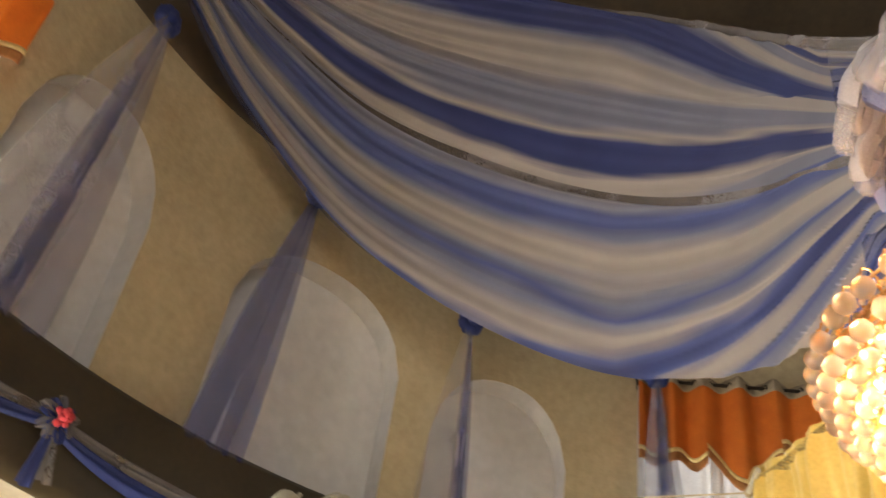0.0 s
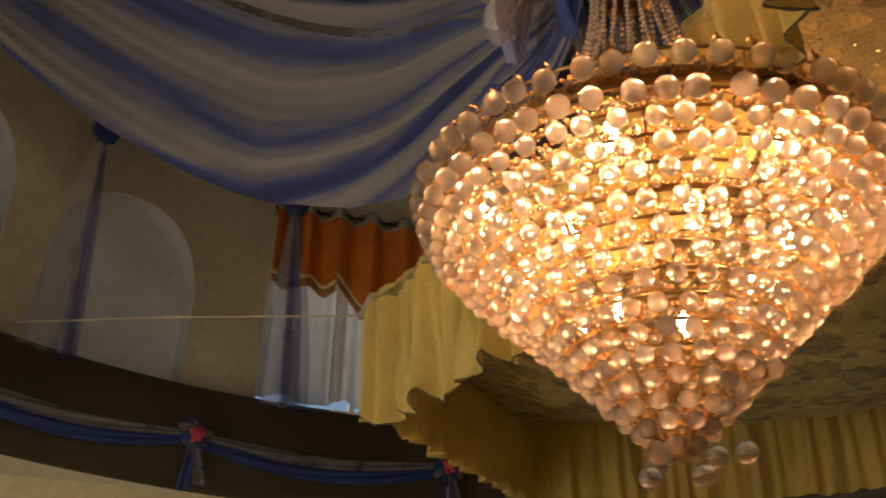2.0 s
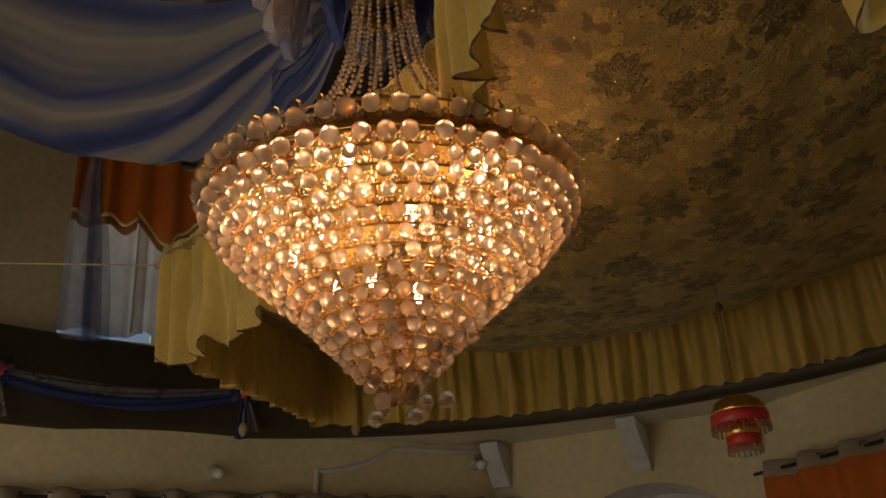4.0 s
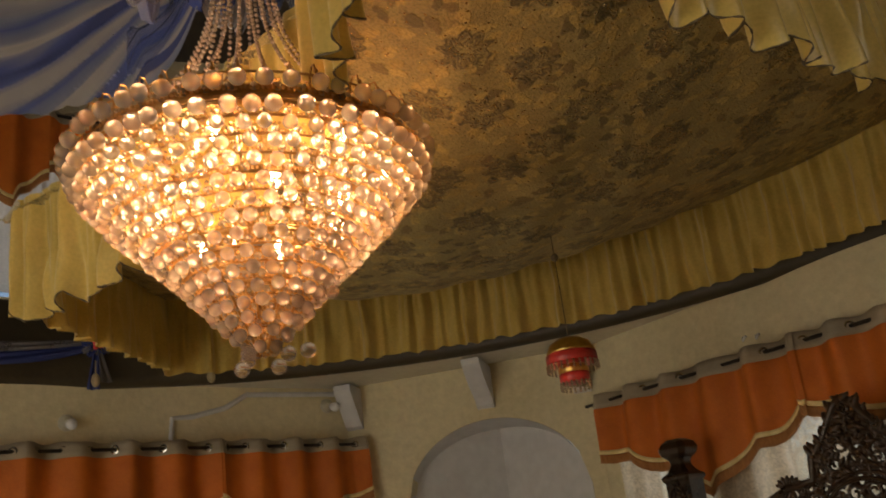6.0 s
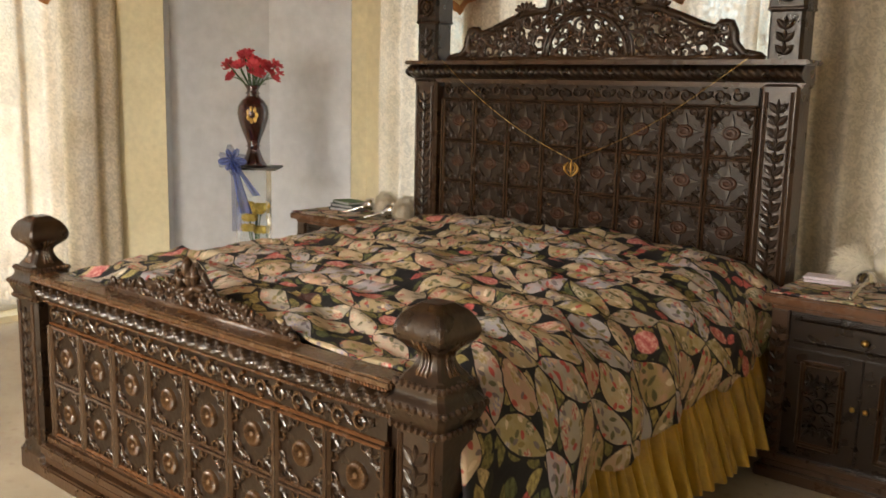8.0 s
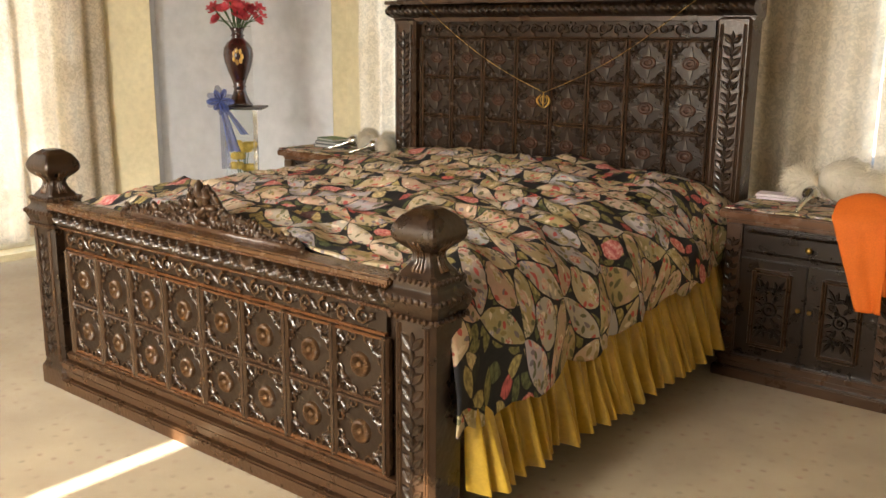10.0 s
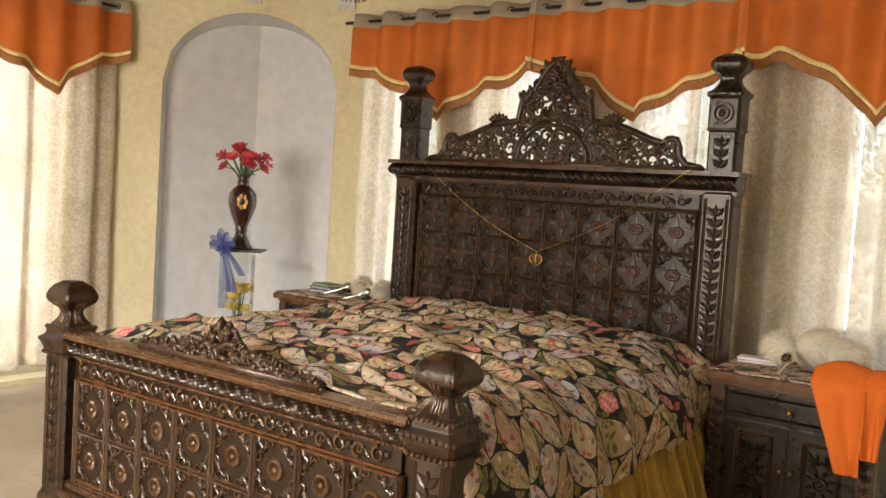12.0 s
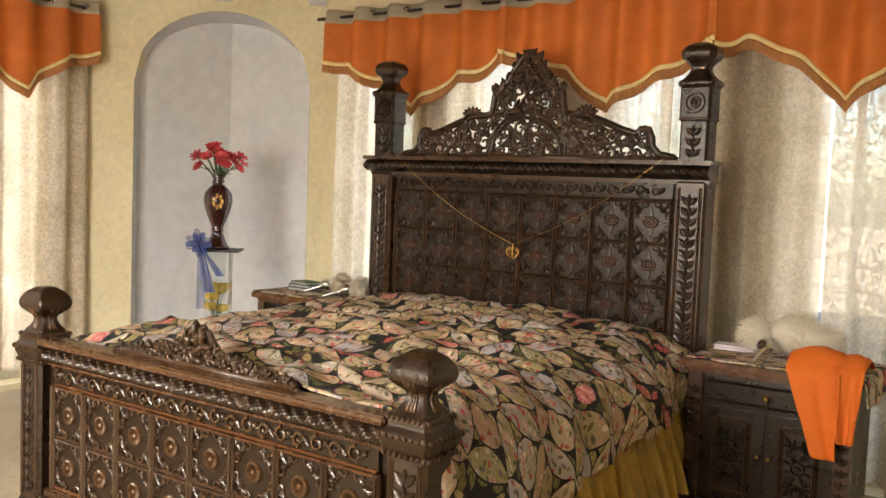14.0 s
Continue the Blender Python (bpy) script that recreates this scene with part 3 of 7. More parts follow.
def add_box(bm, x0, x1, y0, y1, z0, z1, bevel=0.0, m=None):
    r = bmesh.ops.create_cube(bm, size=1.0)
    vs = r["verts"]
    for v in vs:
        v.co = Vector(((x0 + x1) / 2 + v.co.x * (x1 - x0), (y0 + y1) / 2 + v.co.y * (y1 - y0), (z0 + z1) / 2 + v.co.z * (z1 - z0)))
    if bevel:
        es = {e for v in vs for e in v.link_edges}
        r2 = bmesh.ops.bevel(bm, geom=list(es), offset=bevel, segments=2, affect="EDGES")
        vs = list({v for f in r2["faces"] for v in f.verts} | {v for v in vs if v.is_valid})
    if m is not None:
        bmesh.ops.transform(bm, matrix=m, verts=vs)
    return vs


def box_bm(x0, x1, y0, y1, z0, z1, bevel=0.0):
    bm = bmesh.new()
    add_box(bm, x0, x1, y0, y1, z0, z1, bevel)
    return bm


def add_lathe(bm, profile, segs=20, m=None, square=0.0):
    """Turns a profile of (radius, z) round the z axis. square: 1 gives a square section (four segments)."""
    rings = []
    for r, z in profile:
        ring = []
        for k in range(segs):
            a = math.tau * k / segs + (math.pi / 4 if segs == 4 else math.pi / segs)
            co = Vector((r * math.cos(a), r * math.sin(a), z))
            ring.append(bm.verts.new(m @ co if m is not None else co))
        rings.append(ring)
    for a, b in zip(rings, rings[1:]):
        for k in range(segs):
            bm.faces.new((a[k], a[(k + 1) % segs], b[(k + 1) % segs], b[k]))
    bm.faces.new(list(reversed(rings[0])))
    bm.faces.new(rings[-1])
    return rings


def add_tube(bm, pts, r, segs=6):
    """A round bar along points."""
    rings = []
    pts = [Vector(p) for p in pts]
    for i, p in enumerate(pts):
        d = (pts[min(i + 1, len(pts) - 1)] - pts[max(i - 1, 0)]).normalized()
        u = d.orthogonal().normalized() if not rings else (u - d * u.dot(d)).normalized()
        w = d.cross(u)
        rr = r[i] if isinstance(r, (list, tuple)) else r
        rings.append([bm.verts.new(p + rr * (u * math.cos(math.tau * k / segs) + w * math.sin(math.tau * k / segs))) for k in range(segs)])
    for a, b in zip(rings, rings[1:]):
        for k in range(segs):
            bm.faces.new((a[k], a[(k + 1) % segs], b[(k + 1) % segs], b[k]))
    bm.faces.new(list(reversed(rings[0])))
    bm.faces.new(rings[-1])


def grid_mesh(name, fn, nu, nv, material, lay=False):
    """A sheet from fn(u, v) -> point, u and v from 0 to 1. lay: True for cloth lengths as its UV map, or lay(u, v)."""
    verts = [fn(i / nu, j / nv) for j in range(nv + 1) for i in range(nu + 1)]
    faces = [(j * (nu + 1) + i, j * (nu + 1) + i + 1, (j + 1) * (nu + 1) + i + 1, (j + 1) * (nu + 1) + i) for j in range(nv) for i in range(nu)]
    me = mesh_from(name, verts, faces, material, True)
    w = nu + 1
    if lay and lay is not True:
        uv = me.uv_layers.new(name="UVMap")
        uv.data.foreach_set("uv", [c for f in faces for k in f for c in lay((k % (nu + 1)) / nu, (k // (nu + 1)) / nv)])
    elif lay:
        s, t = [0.0] * len(verts), [0.0] * len(verts)
        for k in range(len(verts)):
            if k % w:
                s[k] = s[k - 1] + (verts[k] - verts[k - 1]).length
            if k >= w:
                t[k] = t[k - w] + (verts[k] - verts[k - w]).length
        for k in range(len(verts)):
            t[k] = t[k] * 0.3 + 0.7 * t[(k // w) * w + nu // 2]
        mids = [s[j * w + nu // 2] for j in range(nv + 1)]
        uv = me.uv_layers.new(name="UVMap")
        uv.data.foreach_set("uv", [c for f in faces for k in f for c in (s[k] - mids[k // w] + 3.0, t[k] + 3.0)])
    return me


# ---------- the room's shell ----------
XH, YN, YS = 3.06, 0.46, -5.66
CORNERS = [(-1.83, YN), (1.83, YN), (3.06, -0.56), (3.06, -4.64), (1.83, YS), (-1.83, YS), (-3.06, -4.64), (-3.06, -0.56)]
RING_R, RING_Z0, RING_Z1 = 3.05, 2.79, 3.29
DRUM_R, DRUM_Z1 = 3.18, 5.0


def wall_segment(name, a, b, openings, z1, material, thick=0.32, frame_mat=None):
    """A straight wall with openings (from, to, sill, head, rise of the arch) through it."""
    a, b = Vector((*a, 0)), Vector((*b, 0))
    d = (b - a).normalized()
    out = Vector((-d.y, d.x, 0))
    if out.dot(Vector((CX, CY, 0)) - a) > 0:
        out = -out
    n = (b - a).length
    bm = bmesh.new()

    def slab(s0, s1, h0, h1):
        if s1 - s0 < 1e-4 or h1 - h0 < 1e-4:
            return
        q = [bm.verts.new(a + d * s + out * o + Vector((0, 0, h))) for o in (0, thick) for s, h in ((s0, h0), (s1, h0), (s1, h1), (s0, h1))]
        for f in ((0, 1, 2, 3), (7, 6, 5, 4), (0, 4, 5, 1), (1, 5, 6, 2), (2, 6, 7, 3), (3, 7, 4, 0)):
            bm.faces.new([q[i] for i in f])

    s = 0.0
    for s0, s1, h0, h1, rise in openings:
        slab(s, s0, 0, z1)
        slab(s0, s1, 0, h0)
        if rise:
            steps, c, w = 24, (s0 + s1) / 2, (s1 - s0) / 2
            for k in range(steps):
                e0, e1 = -1 + 2 * k / steps, -1 + 2 * (k + 1) / steps
                y0, y1 = (h1 + rise * math.sqrt(max(0, 1 - e * e)) for e in (e0, e1))
                q = [bm.verts.new(a + d * (c + w * e) + out * o + Vector((0, 0, h))) for o in (0, thick) for e, h in ((e0, y0), (e1, y1), (e1, z1), (e0, z1))]
                for f in ((0, 1, 2, 3), (7, 6, 5, 4), (0, 4, 5, 1)):
                    bm.faces.new([q[i] for i in f])
        else:
            slab(s0, s1, h1, z1)
        s = s1
    slab(s, n, 0, z1)
    bmesh.ops.remove_doubles(bm, verts=bm.verts, dist=0.0005)
    return tagged(part(name, bm, material), kind="structure")


ground = part("floor", box_bm(-4.2, 4.2, -6.8, 1.6, -0.2, 0.0), M_CARPET)
tagged(ground, "worn tan carpet laid over the whole floor", "floor", kind="structure")
L_NE = math.dist(CORNERS[1], CORNERS[2])
wall_segment("wall_north", CORNERS[0], CORNERS[1], [(0.12, 0.75, 0.04, 2.3, 0), (1.05, 1.75, 0.04, 2.3, 0), (2.0, 2.62, 0.04, 2.3, 0), (3.06, 3.54, 0.04, 2.3, 0)], RING_Z1, M_WALL)
wall_segment("wall_northeast", CORNERS[1], CORNERS[2], [], RING_Z1, M_WALL)
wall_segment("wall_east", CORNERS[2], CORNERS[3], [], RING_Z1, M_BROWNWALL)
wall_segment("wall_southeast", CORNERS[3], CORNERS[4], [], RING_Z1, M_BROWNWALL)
wall_segment("wall_south", CORNERS[4], CORNERS[5], [(0.12, 0.72, 0.35, 2.35, 0), (0.83, 0.89, 0.04, 2.42, 0), (0.97, 1.78, 0.35, 2.35, 0), (1.895, 1.965, 0.04, 2.2, 0), (2.08, 3.15, 0.35, 2.35, 0)], RING_Z1, M_WALL)
# unseen walls added outside to block the sun; their gaps shape its streaks
for x0, x1, z0 in ((-2.42, -0.21, 0.0), (-0.21, 0.01, 3.9), (0.01, 0.89, 0.0), (0.89, 1.06, 3.9), (1.06, 2.6, 0.0)):
    tagged(part("wall_sun_blocker", box_bm(x0, x1, -8.4, -8.2, z0, 6.2), M_WHITE), kind="structure")
wall_segment("wall_southwest", CORNERS[5], CORNERS[6], [], RING_Z1, M_WALL)
wall_segment("wall_west", CORNERS[6], CORNERS[7], [(1.5, 2.5, 0.04, 2.3, 0), (2.9, 3.84, 0.04, 2.3, 0)], RING_Z1, M_WALL)
wall_segment("wall_northwest", CORNERS[7], CORNERS[0], [(0.36, 1.505, 0.04, 2.0, 0.47)], RING_Z1, M_WALL)


def polar(a, r, z):
    return Vector((CX + r * math.cos(radians(a)), CY + r * math.sin(radians(a)), z))


# the dark round beam that carries the drum: rounded lower lip, flat face, top ledge
def ring_beam():
    profile = [(4.3, RING_Z0 + 0.03), (RING_R + 0.10, RING_Z0 + 0.02), (RING_R + 0.05, RING_Z0), (RING_R + 0.01, RING_Z0 + 0.02), (RING_R, RING_Z0 + 0.06), (RING_R, RING_Z1 - 0.03), (RING_R + 0.02, RING_Z1), (DRUM_R + 0.4, RING_Z1)]
    n = 128
    verts = [polar(360 * k / n, r, z) for r, z in profile for k in range(n)]
    faces = [(i * n + k, i * n + (k + 1) % n, (i + 1) * n + (k + 1) % n, (i + 1) * n + k) for i in range(len(profile) - 1) for k in range(n)]
    me = mesh_from("ring_beam", verts, faces, M_RING, True)
    me.materials.append(M_WHITE)
    for p in me.polygons:
        if p.index < n:
            p.material_index = 1
    return tagged(new("ring_beam", me), "dark brown round beam under the drum", "beam", kind="structure")


ring_beam()


UNEVEN = {9: (1.7, 6.9, 3.85), 10: (-0.9, 9.0, 4.08), 11: (1.7, 6.9, 4.08)}   # hand-built niches: shift, half width, spring


def drum():
    """The round wall above the beam: 16 bays, a window on each axis and recessed arched niches between."""
    bm = bmesh.new()
    niche = bmesh.new()
    half, steps = 22.5 / 2, 18
    for bay in range(16):
        mid = 22.5 * bay
        window = bay % 4 == 0
        w, top, rise = (10.2, 4.50, 0.0) if window else (8.6, 4.08, 0.42)
        mid0, (shift, w, top) = mid, UNEVEN.get(bay, (0.0, w, top))
        mid += shift
        z0 = RING_Z1 + 0.02

        def quad(b, a0, a1, h0, h1, h2, h3, r0=DRUM_R, r1=DRUM_R):
            b.faces.new([b.verts.new(p) for p in (polar(a0, r0, h0), polar(a1, r1, h1), polar(a1, r1, h2), polar(a0, r0, h3))])

        for s0, s1 in ((mid0 - mid - half, -w), (w, mid0 - mid + half)):
            for k in range(2):
                a0, a1 = mid + s0 + (s1 - s0) * k / 2, mid + s0 + (s1 - s0) * (k + 1) / 2
                quad(bm, a0, a1, RING_Z1 - 0.01, RING_Z1 - 0.01, DRUM_Z1, DRUM_Z1)
        deep = DRUM_R + (0.30 if window else 0.16)
        for k in range(steps):
            e0, e1 = -1 + 2 * k / steps, -1 + 2 * (k + 1) / steps
            a0, a1 = mid + w * e0, mid + w * e1
            h0, h1 = (top + rise * max(0.0, 1 - abs(e) ** 2.4) ** 0.62 for e in (e0, e1))
            quad(bm, a0, a1, h0, h1, DRUM_Z1, DRUM_Z1)
            target = bm if window else niche
            target.faces.new([target.verts.new(p) for p in (polar(a0, DRUM_R, h0), polar(a1, DRUM_R, h1), polar(a1, deep, h1), polar(a0, deep, h0))])
            if not window:
                quad(niche, a0, a1, RING_Z1 - 0.01, RING_Z1 - 0.01, h1, h0, deep, deep)
        for e in (-w, w):
            target = bm if window else niche
            target.faces.new([target.verts.new(p) for p in (polar(mid + e, DRUM_R, RING_Z1 - 0.01), polar(mid + e, deep, RING_Z1 - 0.01), polar(mid + e, deep, top), polar(mid + e, DRUM_R, top))])
    for b in (bm, niche):
        bmesh.ops.remove_doubles(b, verts=b.verts, dist=0.0005)
    ob = tagged(part("wall_drum", bm, M_DRUM), "cream plaster drum wall with arched niches", "wall", kind="structure")
    part("niche_lining", niche, M_LILAC, ob, "pale lilac painted niches")
    return ob


drum()


def dome():
    n, m = 96, 14
    verts = [polar(360 * k / n, DRUM_R * math.cos(math.pi / 2 * j / m * 0.995) + 0.01, DRUM_Z1 + 1.5 * math.sin(math.pi / 2 * j / m)) for j in range(m + 1) for k in range(n)]
    faces = [(j * n + k, j * n + (k + 1) % n, (j + 1) * n + (k + 1) % n, (j + 1) * n + k) for j in range(m) for k in range(n)]
    tagged(new("ceiling", mesh_from("ceiling", verts, faces, M_DOME, True)), "dark brown domed ceiling", "ceiling", kind="structure")


dome()


# ---------- carving helpers ----------
BALLS = {}


def ball_shape(u, v):
    """Vertices and faces of a unit ball."""
    if (u, v) not in BALLS:
        vs = [(0, 0, -1)] + [(math.cos(math.tau * k / u) * math.cos(t), math.sin(math.tau * k / u) * math.cos(t), math.sin(t)) for t in (-math.pi / 2 + math.pi * j / v for j in range(1, v)) for k in range(u)] + [(0, 0, 1)]
        fs = [(0, 1 + (k + 1) % u, 1 + k) for k in range(u)]
        fs += [(1 + j * u + k, 1 + j * u + (k + 1) % u, 1 + (j + 1) * u + (k + 1) % u, 1 + (j + 1) * u + k) for j in range(v - 2) for k in range(u)]
        fs += [(1 + (v - 2) * u + k, 1 + (v - 2) * u + (k + 1) % u, len(vs) - 1) for k in range(u)]
        BALLS[u, v] = ([Vector(p) for p in vs], fs)
    return BALLS[u, v]


def add_ball(bm, c, r, scale=(1, 1, 1), u=8, v=6, m=None):
    mt = Matrix.Translation(c) @ (m if m is not None else Matrix()) @ Matrix.Diagonal((r * scale[0], r * scale[1], r * scale[2], 1))
    vs, fs = ball_shape(u, v)
    made = [bm.verts.new(mt @ p) for p in vs]
    for f in fs:
        bm.faces.new([made[i] for i in f])


def add_leaf(bm, x, z, length, width, turn, y=0.0, h=0.008):
    """A carved leaf lying on a face that looks to -y: a ridged blade."""
    ca, sa = math.cos(turn), math.sin(turn)
    rows = []
    for t, w in ((0, 0.15), (0.25, 0.8), (0.55, 1.0), (0.8, 0.6), (1.0, 0.05)):
        row = []
        for s, hh in ((-1, 0), (-0.55, 0.8), (0, 0.5), (0.55, 0.8), (1, 0)):
            lx, lz = t * length, s * w * width / 2
            row.append(bm.verts.new((x + ca * lx - sa * lz, y - hh * h * (1.0 - 0.45 * t) - 0.001, z + sa * lx + ca * lz)))
        rows.append(row)
    for a, b in zip(rows, rows[1:]):
        for k in range(4):
            bm.faces.new((a[k], a[k + 1], b[k + 1], b[k]))


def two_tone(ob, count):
    """Gives the first faces of a carving, its plain ground, the recess shade as a darker colour."""
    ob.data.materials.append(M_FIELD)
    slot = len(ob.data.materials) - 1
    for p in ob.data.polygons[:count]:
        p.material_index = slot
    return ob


def add_disc_ring(bm, x, z, r0, r1, y, h, n=16):
    """A raised round moulding on a face that looks to -y."""
    rings = []
    for r, d in ((r0, 0), (r0 + (r1 - r0) * 0.3, h), (r0 + (r1 - r0) * 0.7, h), (r1, 0)):
        rings.append([bm.verts.new((x + r * math.cos(math.tau * k / n), y - d, z + r * math.sin(math.tau * k / n))) for k in range(n)])
    for a, b in zip(rings, rings[1:]):
        for k in range(n):
            bm.faces.new((a[k], a[(k + 1) % n], b[(k + 1) % n], b[k]))


def panel_mesh(kind, s=0.094):
    """A square carved panel about its own centre: sunk field, rosette and four corner leaves."""
    bm = bmesh.new()
    add_box(bm, -s, s, 0, 0.012, -s, s)
    if kind == "flower":
        # fluted daisy: a dished disc of many narrow petals about a button
        n = 44
        rows = []
        for r, h in ((0.008, 0.004), (0.016, 0.012), (0.026, 0.016), (0.033, 0.012), (0.037, 0.001)):
            rows.append([bm.verts.new((r * (1 + (0.05 if k % 2 else -0.03)) * math.cos(math.tau * k / n), -h + (0.0042 if k % 2 else 0.0), r * (1 + (0.05 if k % 2 else -0.03)) * math.sin(math.tau * k / n))) for k in range(n)])
        for p, q in zip(rows, rows[1:]):
            for k in range(n):
                bm.faces.new((p[k], p[(k + 1) % n], q[(k + 1) % n], q[k]))
        add_ball(bm, (0, -0.006, 0), 0.011, (1, 0.9, 1), 10, 6)
    else:
        # smooth star with four hollow-sided points
        star = []
        for k in range(32):
            t = k / 8 % 1
            r = 0.024 + 0.054 * abs(2 * t - 1) ** 3.4
            a = math.tau * k / 32
            star.append((r * math.cos(a), r * math.sin(a)))
        low = [bm.verts.new((x, 0, z)) for x, z in star]
        top = [bm.verts.new((x * 0.93, -0.005, z * 0.93)) for x, z in star]
        mid = bm.verts.new((0, -0.0055, 0))
        for k in range(32):
            bm.faces.new((low[k], low[(k + 1) % 32], top[(k + 1) % 32], top[k]))
        for k in range(32):
            bm.faces.new((top[k], top[(k + 1) % 32], mid))
    plain = len(bm.faces)
    if kind != "flower":
        # oval boss of turned rings
        turn = Matrix.Translation((0, -0.008, 0)) @ Matrix.Rotation(radians(90), 4, "X") @ Matrix.Diagonal((1.15, 0.85, 1, 1))
        add_lathe(bm, [(0.034, 0), (0.033, 0.004), (0.029, 0.006), (0.026, 0.003), (0.022, 0.003), (0.019, 0.007), (0.014, 0.007), (0.011, 0.003), (0.007, 0.004), (0.002, 0.006)], 20, turn)
    boss = len(bm.faces)
    rng = random.Random(4 if kind == "flower" else 9)
    for k in range(4):
        a = math.pi / 4 + math.pi / 2 * k
        c, w = math.cos(a), math.sin(a)
        for rr, turn, ln in ((0.075, 0.0, 0.05), (0.07, 0.9, 0.042), (0.07, -0.9, 0.042), (0.085, 1.9, 0.035), (0.085, -1.9, 0.035), (0.105, 0.4, 0.026), (0.105, -0.4, 0.026)):
            add_leaf(bm, rr * c, rr * w, ln, 0.018, a + turn, 0, 0.010)
        for sg in (1, -1):
            # a curled tendril
            pts = []
            for j in range(9):
                t = j / 8
                r = 0.022 * (1 - 0.8 * t)
                ang = a + sg * (0.4 + 5.2 * t)
                cx, cz = 0.078 * c - sg * 0.034 * w, 0.078 * w + sg * 0.034 * c
                x, z = cx + r * math.cos(ang), cz + r * math.sin(ang)
                pts.append((max(-s + 0.004, min(s - 0.004, x)), -0.004, max(-s + 0.004, min(s - 0.004, z))))
            add_tube(bm, pts, [0.0042 - 0.002 * j / 8 for j in range(9)], 5)
    bmesh.ops.recalc_face_normals(bm, faces=bm.faces)
    me = bpy.data.meshes.new("panel")
    bm.to_mesh(me)
    bm.free()
    me.materials.append(M_CARVED if kind == "flower" else M_WOOD)
    me.materials.append(M_BOSS)
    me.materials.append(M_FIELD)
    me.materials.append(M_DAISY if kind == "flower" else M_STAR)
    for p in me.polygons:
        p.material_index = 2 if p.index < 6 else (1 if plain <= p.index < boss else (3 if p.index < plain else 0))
    return me


def add_bar(bm, x0, x1, y, z0, z1, out=0.016):
    """A bar with two half-round ridges along its length, on a face that looks to -y."""
    upright = (z1 - z0) > (x1 - x0)
    w = (x1 - x0) if upright else (z1 - z0)
    prof = [(0, 0), (0.02, 0.6), (0.2, 1), (0.4, 0.75), (0.5, 0.45), (0.6, 0.75), (0.8, 1), (0.98, 0.6), (1, 0)]
    a = [bm.verts.new((x0 + p * w, y - h * out, z0) if upright else (x0, y - h * out, z0 + p * w)) for p, h in prof]
    b = [bm.verts.new((x0 + p * w, y - h * out, z1) if upright else (x1, y - h * out, z0 + p * w)) for p, h in prof]
    for k in range(len(prof) - 1):
        bm.faces.new((a[k], a[k + 1], b[k + 1], b[k]))
    bm.faces.new(a)
    bm.faces.new(list(reversed(b)))


def rope_bm(x0, x1, y, z0, z1, out, pitch=0.035, deep=0.005):
    """A gadrooned (slanting-leaf) moulding that bulges to -y."""
    bm = bmesh.new()
    nx, nz = int((x1 - x0) / pitch * 8), 10
    grid = []
    for i in range(nx + 1):
        x = x0 + (x1 - x0) * i / nx
        col = []
        for j in range(nz + 1):
            t = j / nz
            bulge = math.sin(math.pi * t) ** 0.7 * out
            q = x / pitch + 1.1 * t * t
            wave = deep * (1 - 2 * abs(2 * (q % 1.0) - 1) ** 1.6) * math.sin(math.pi * t)
            col.append(bm.verts.new((x, y - bulge - wave, z0 + (z1 - z0) * t)))
        grid.append(col)
    for a, b in zip(grid, grid[1:]):
        for j in range(nz):
            bm.faces.new((a[j], b[j], b[j + 1], a[j + 1]))
    bm.faces.new(grid[0])
    bm.faces.new(list(reversed(grid[-1])))
    return bm


def spiral(cx, cz, r, start, turns, hand, n=14):
    return [(cx + r * (1 - 0.8 * k / n) * math.cos(start + hand * turns * math.tau * k / n), cz + r * (1 - 0.8 * k / n) * math.sin(start + hand * turns * math.tau * k / n)) for k in range(n + 1)]


def scroll_frieze(x0, x1, y, z0, z1, pitch=0.075):
    """A running vine: alternating scrolls with leaves."""
    bm = bmesh.new()
    add_box(bm, x0, x1, y, y + 0.02, z0, z1)
    h, x, k = z1 - z0, x0 + pitch / 2, 0
    while x < x1 - pitch * 0.3:
        up = 1 if k % 2 == 0 else -1
        pts = spiral(x, (z0 + z1) / 2, h * 0.40, math.pi / 2 * up, 1.3, up, 10)
        add_tube(bm, [(px, y - 0.006, pz) for px, pz in pts], [0.007 - 0.0004 * i for i in range(11)], 5)
        add_leaf(bm, x + pitch * 0.25, (z0 + z1) / 2 - up * h * 0.2, 0.04, 0.02, up * 0.9, y, 0.012)
        add_leaf(bm, x + pitch * 0.3, (z0 + z1) / 2 + up * h * 0.25, 0.03, 0.016, -up * 0.7, y, 0.010)
        x += pitch
        k += 1
    return bm


def inside(x, z, outline):
    """Whether z lies under the outline of a crest, given as (x, z) from the middle outwards."""
    x = abs(x)
    for (xa, za), (xb, zb) in zip(outline, outline[1:]):
        if xa <= x <= xb:
            return z < za + (zb - za) * (x - xa) / max(1e-6, xb - xa)
    return False


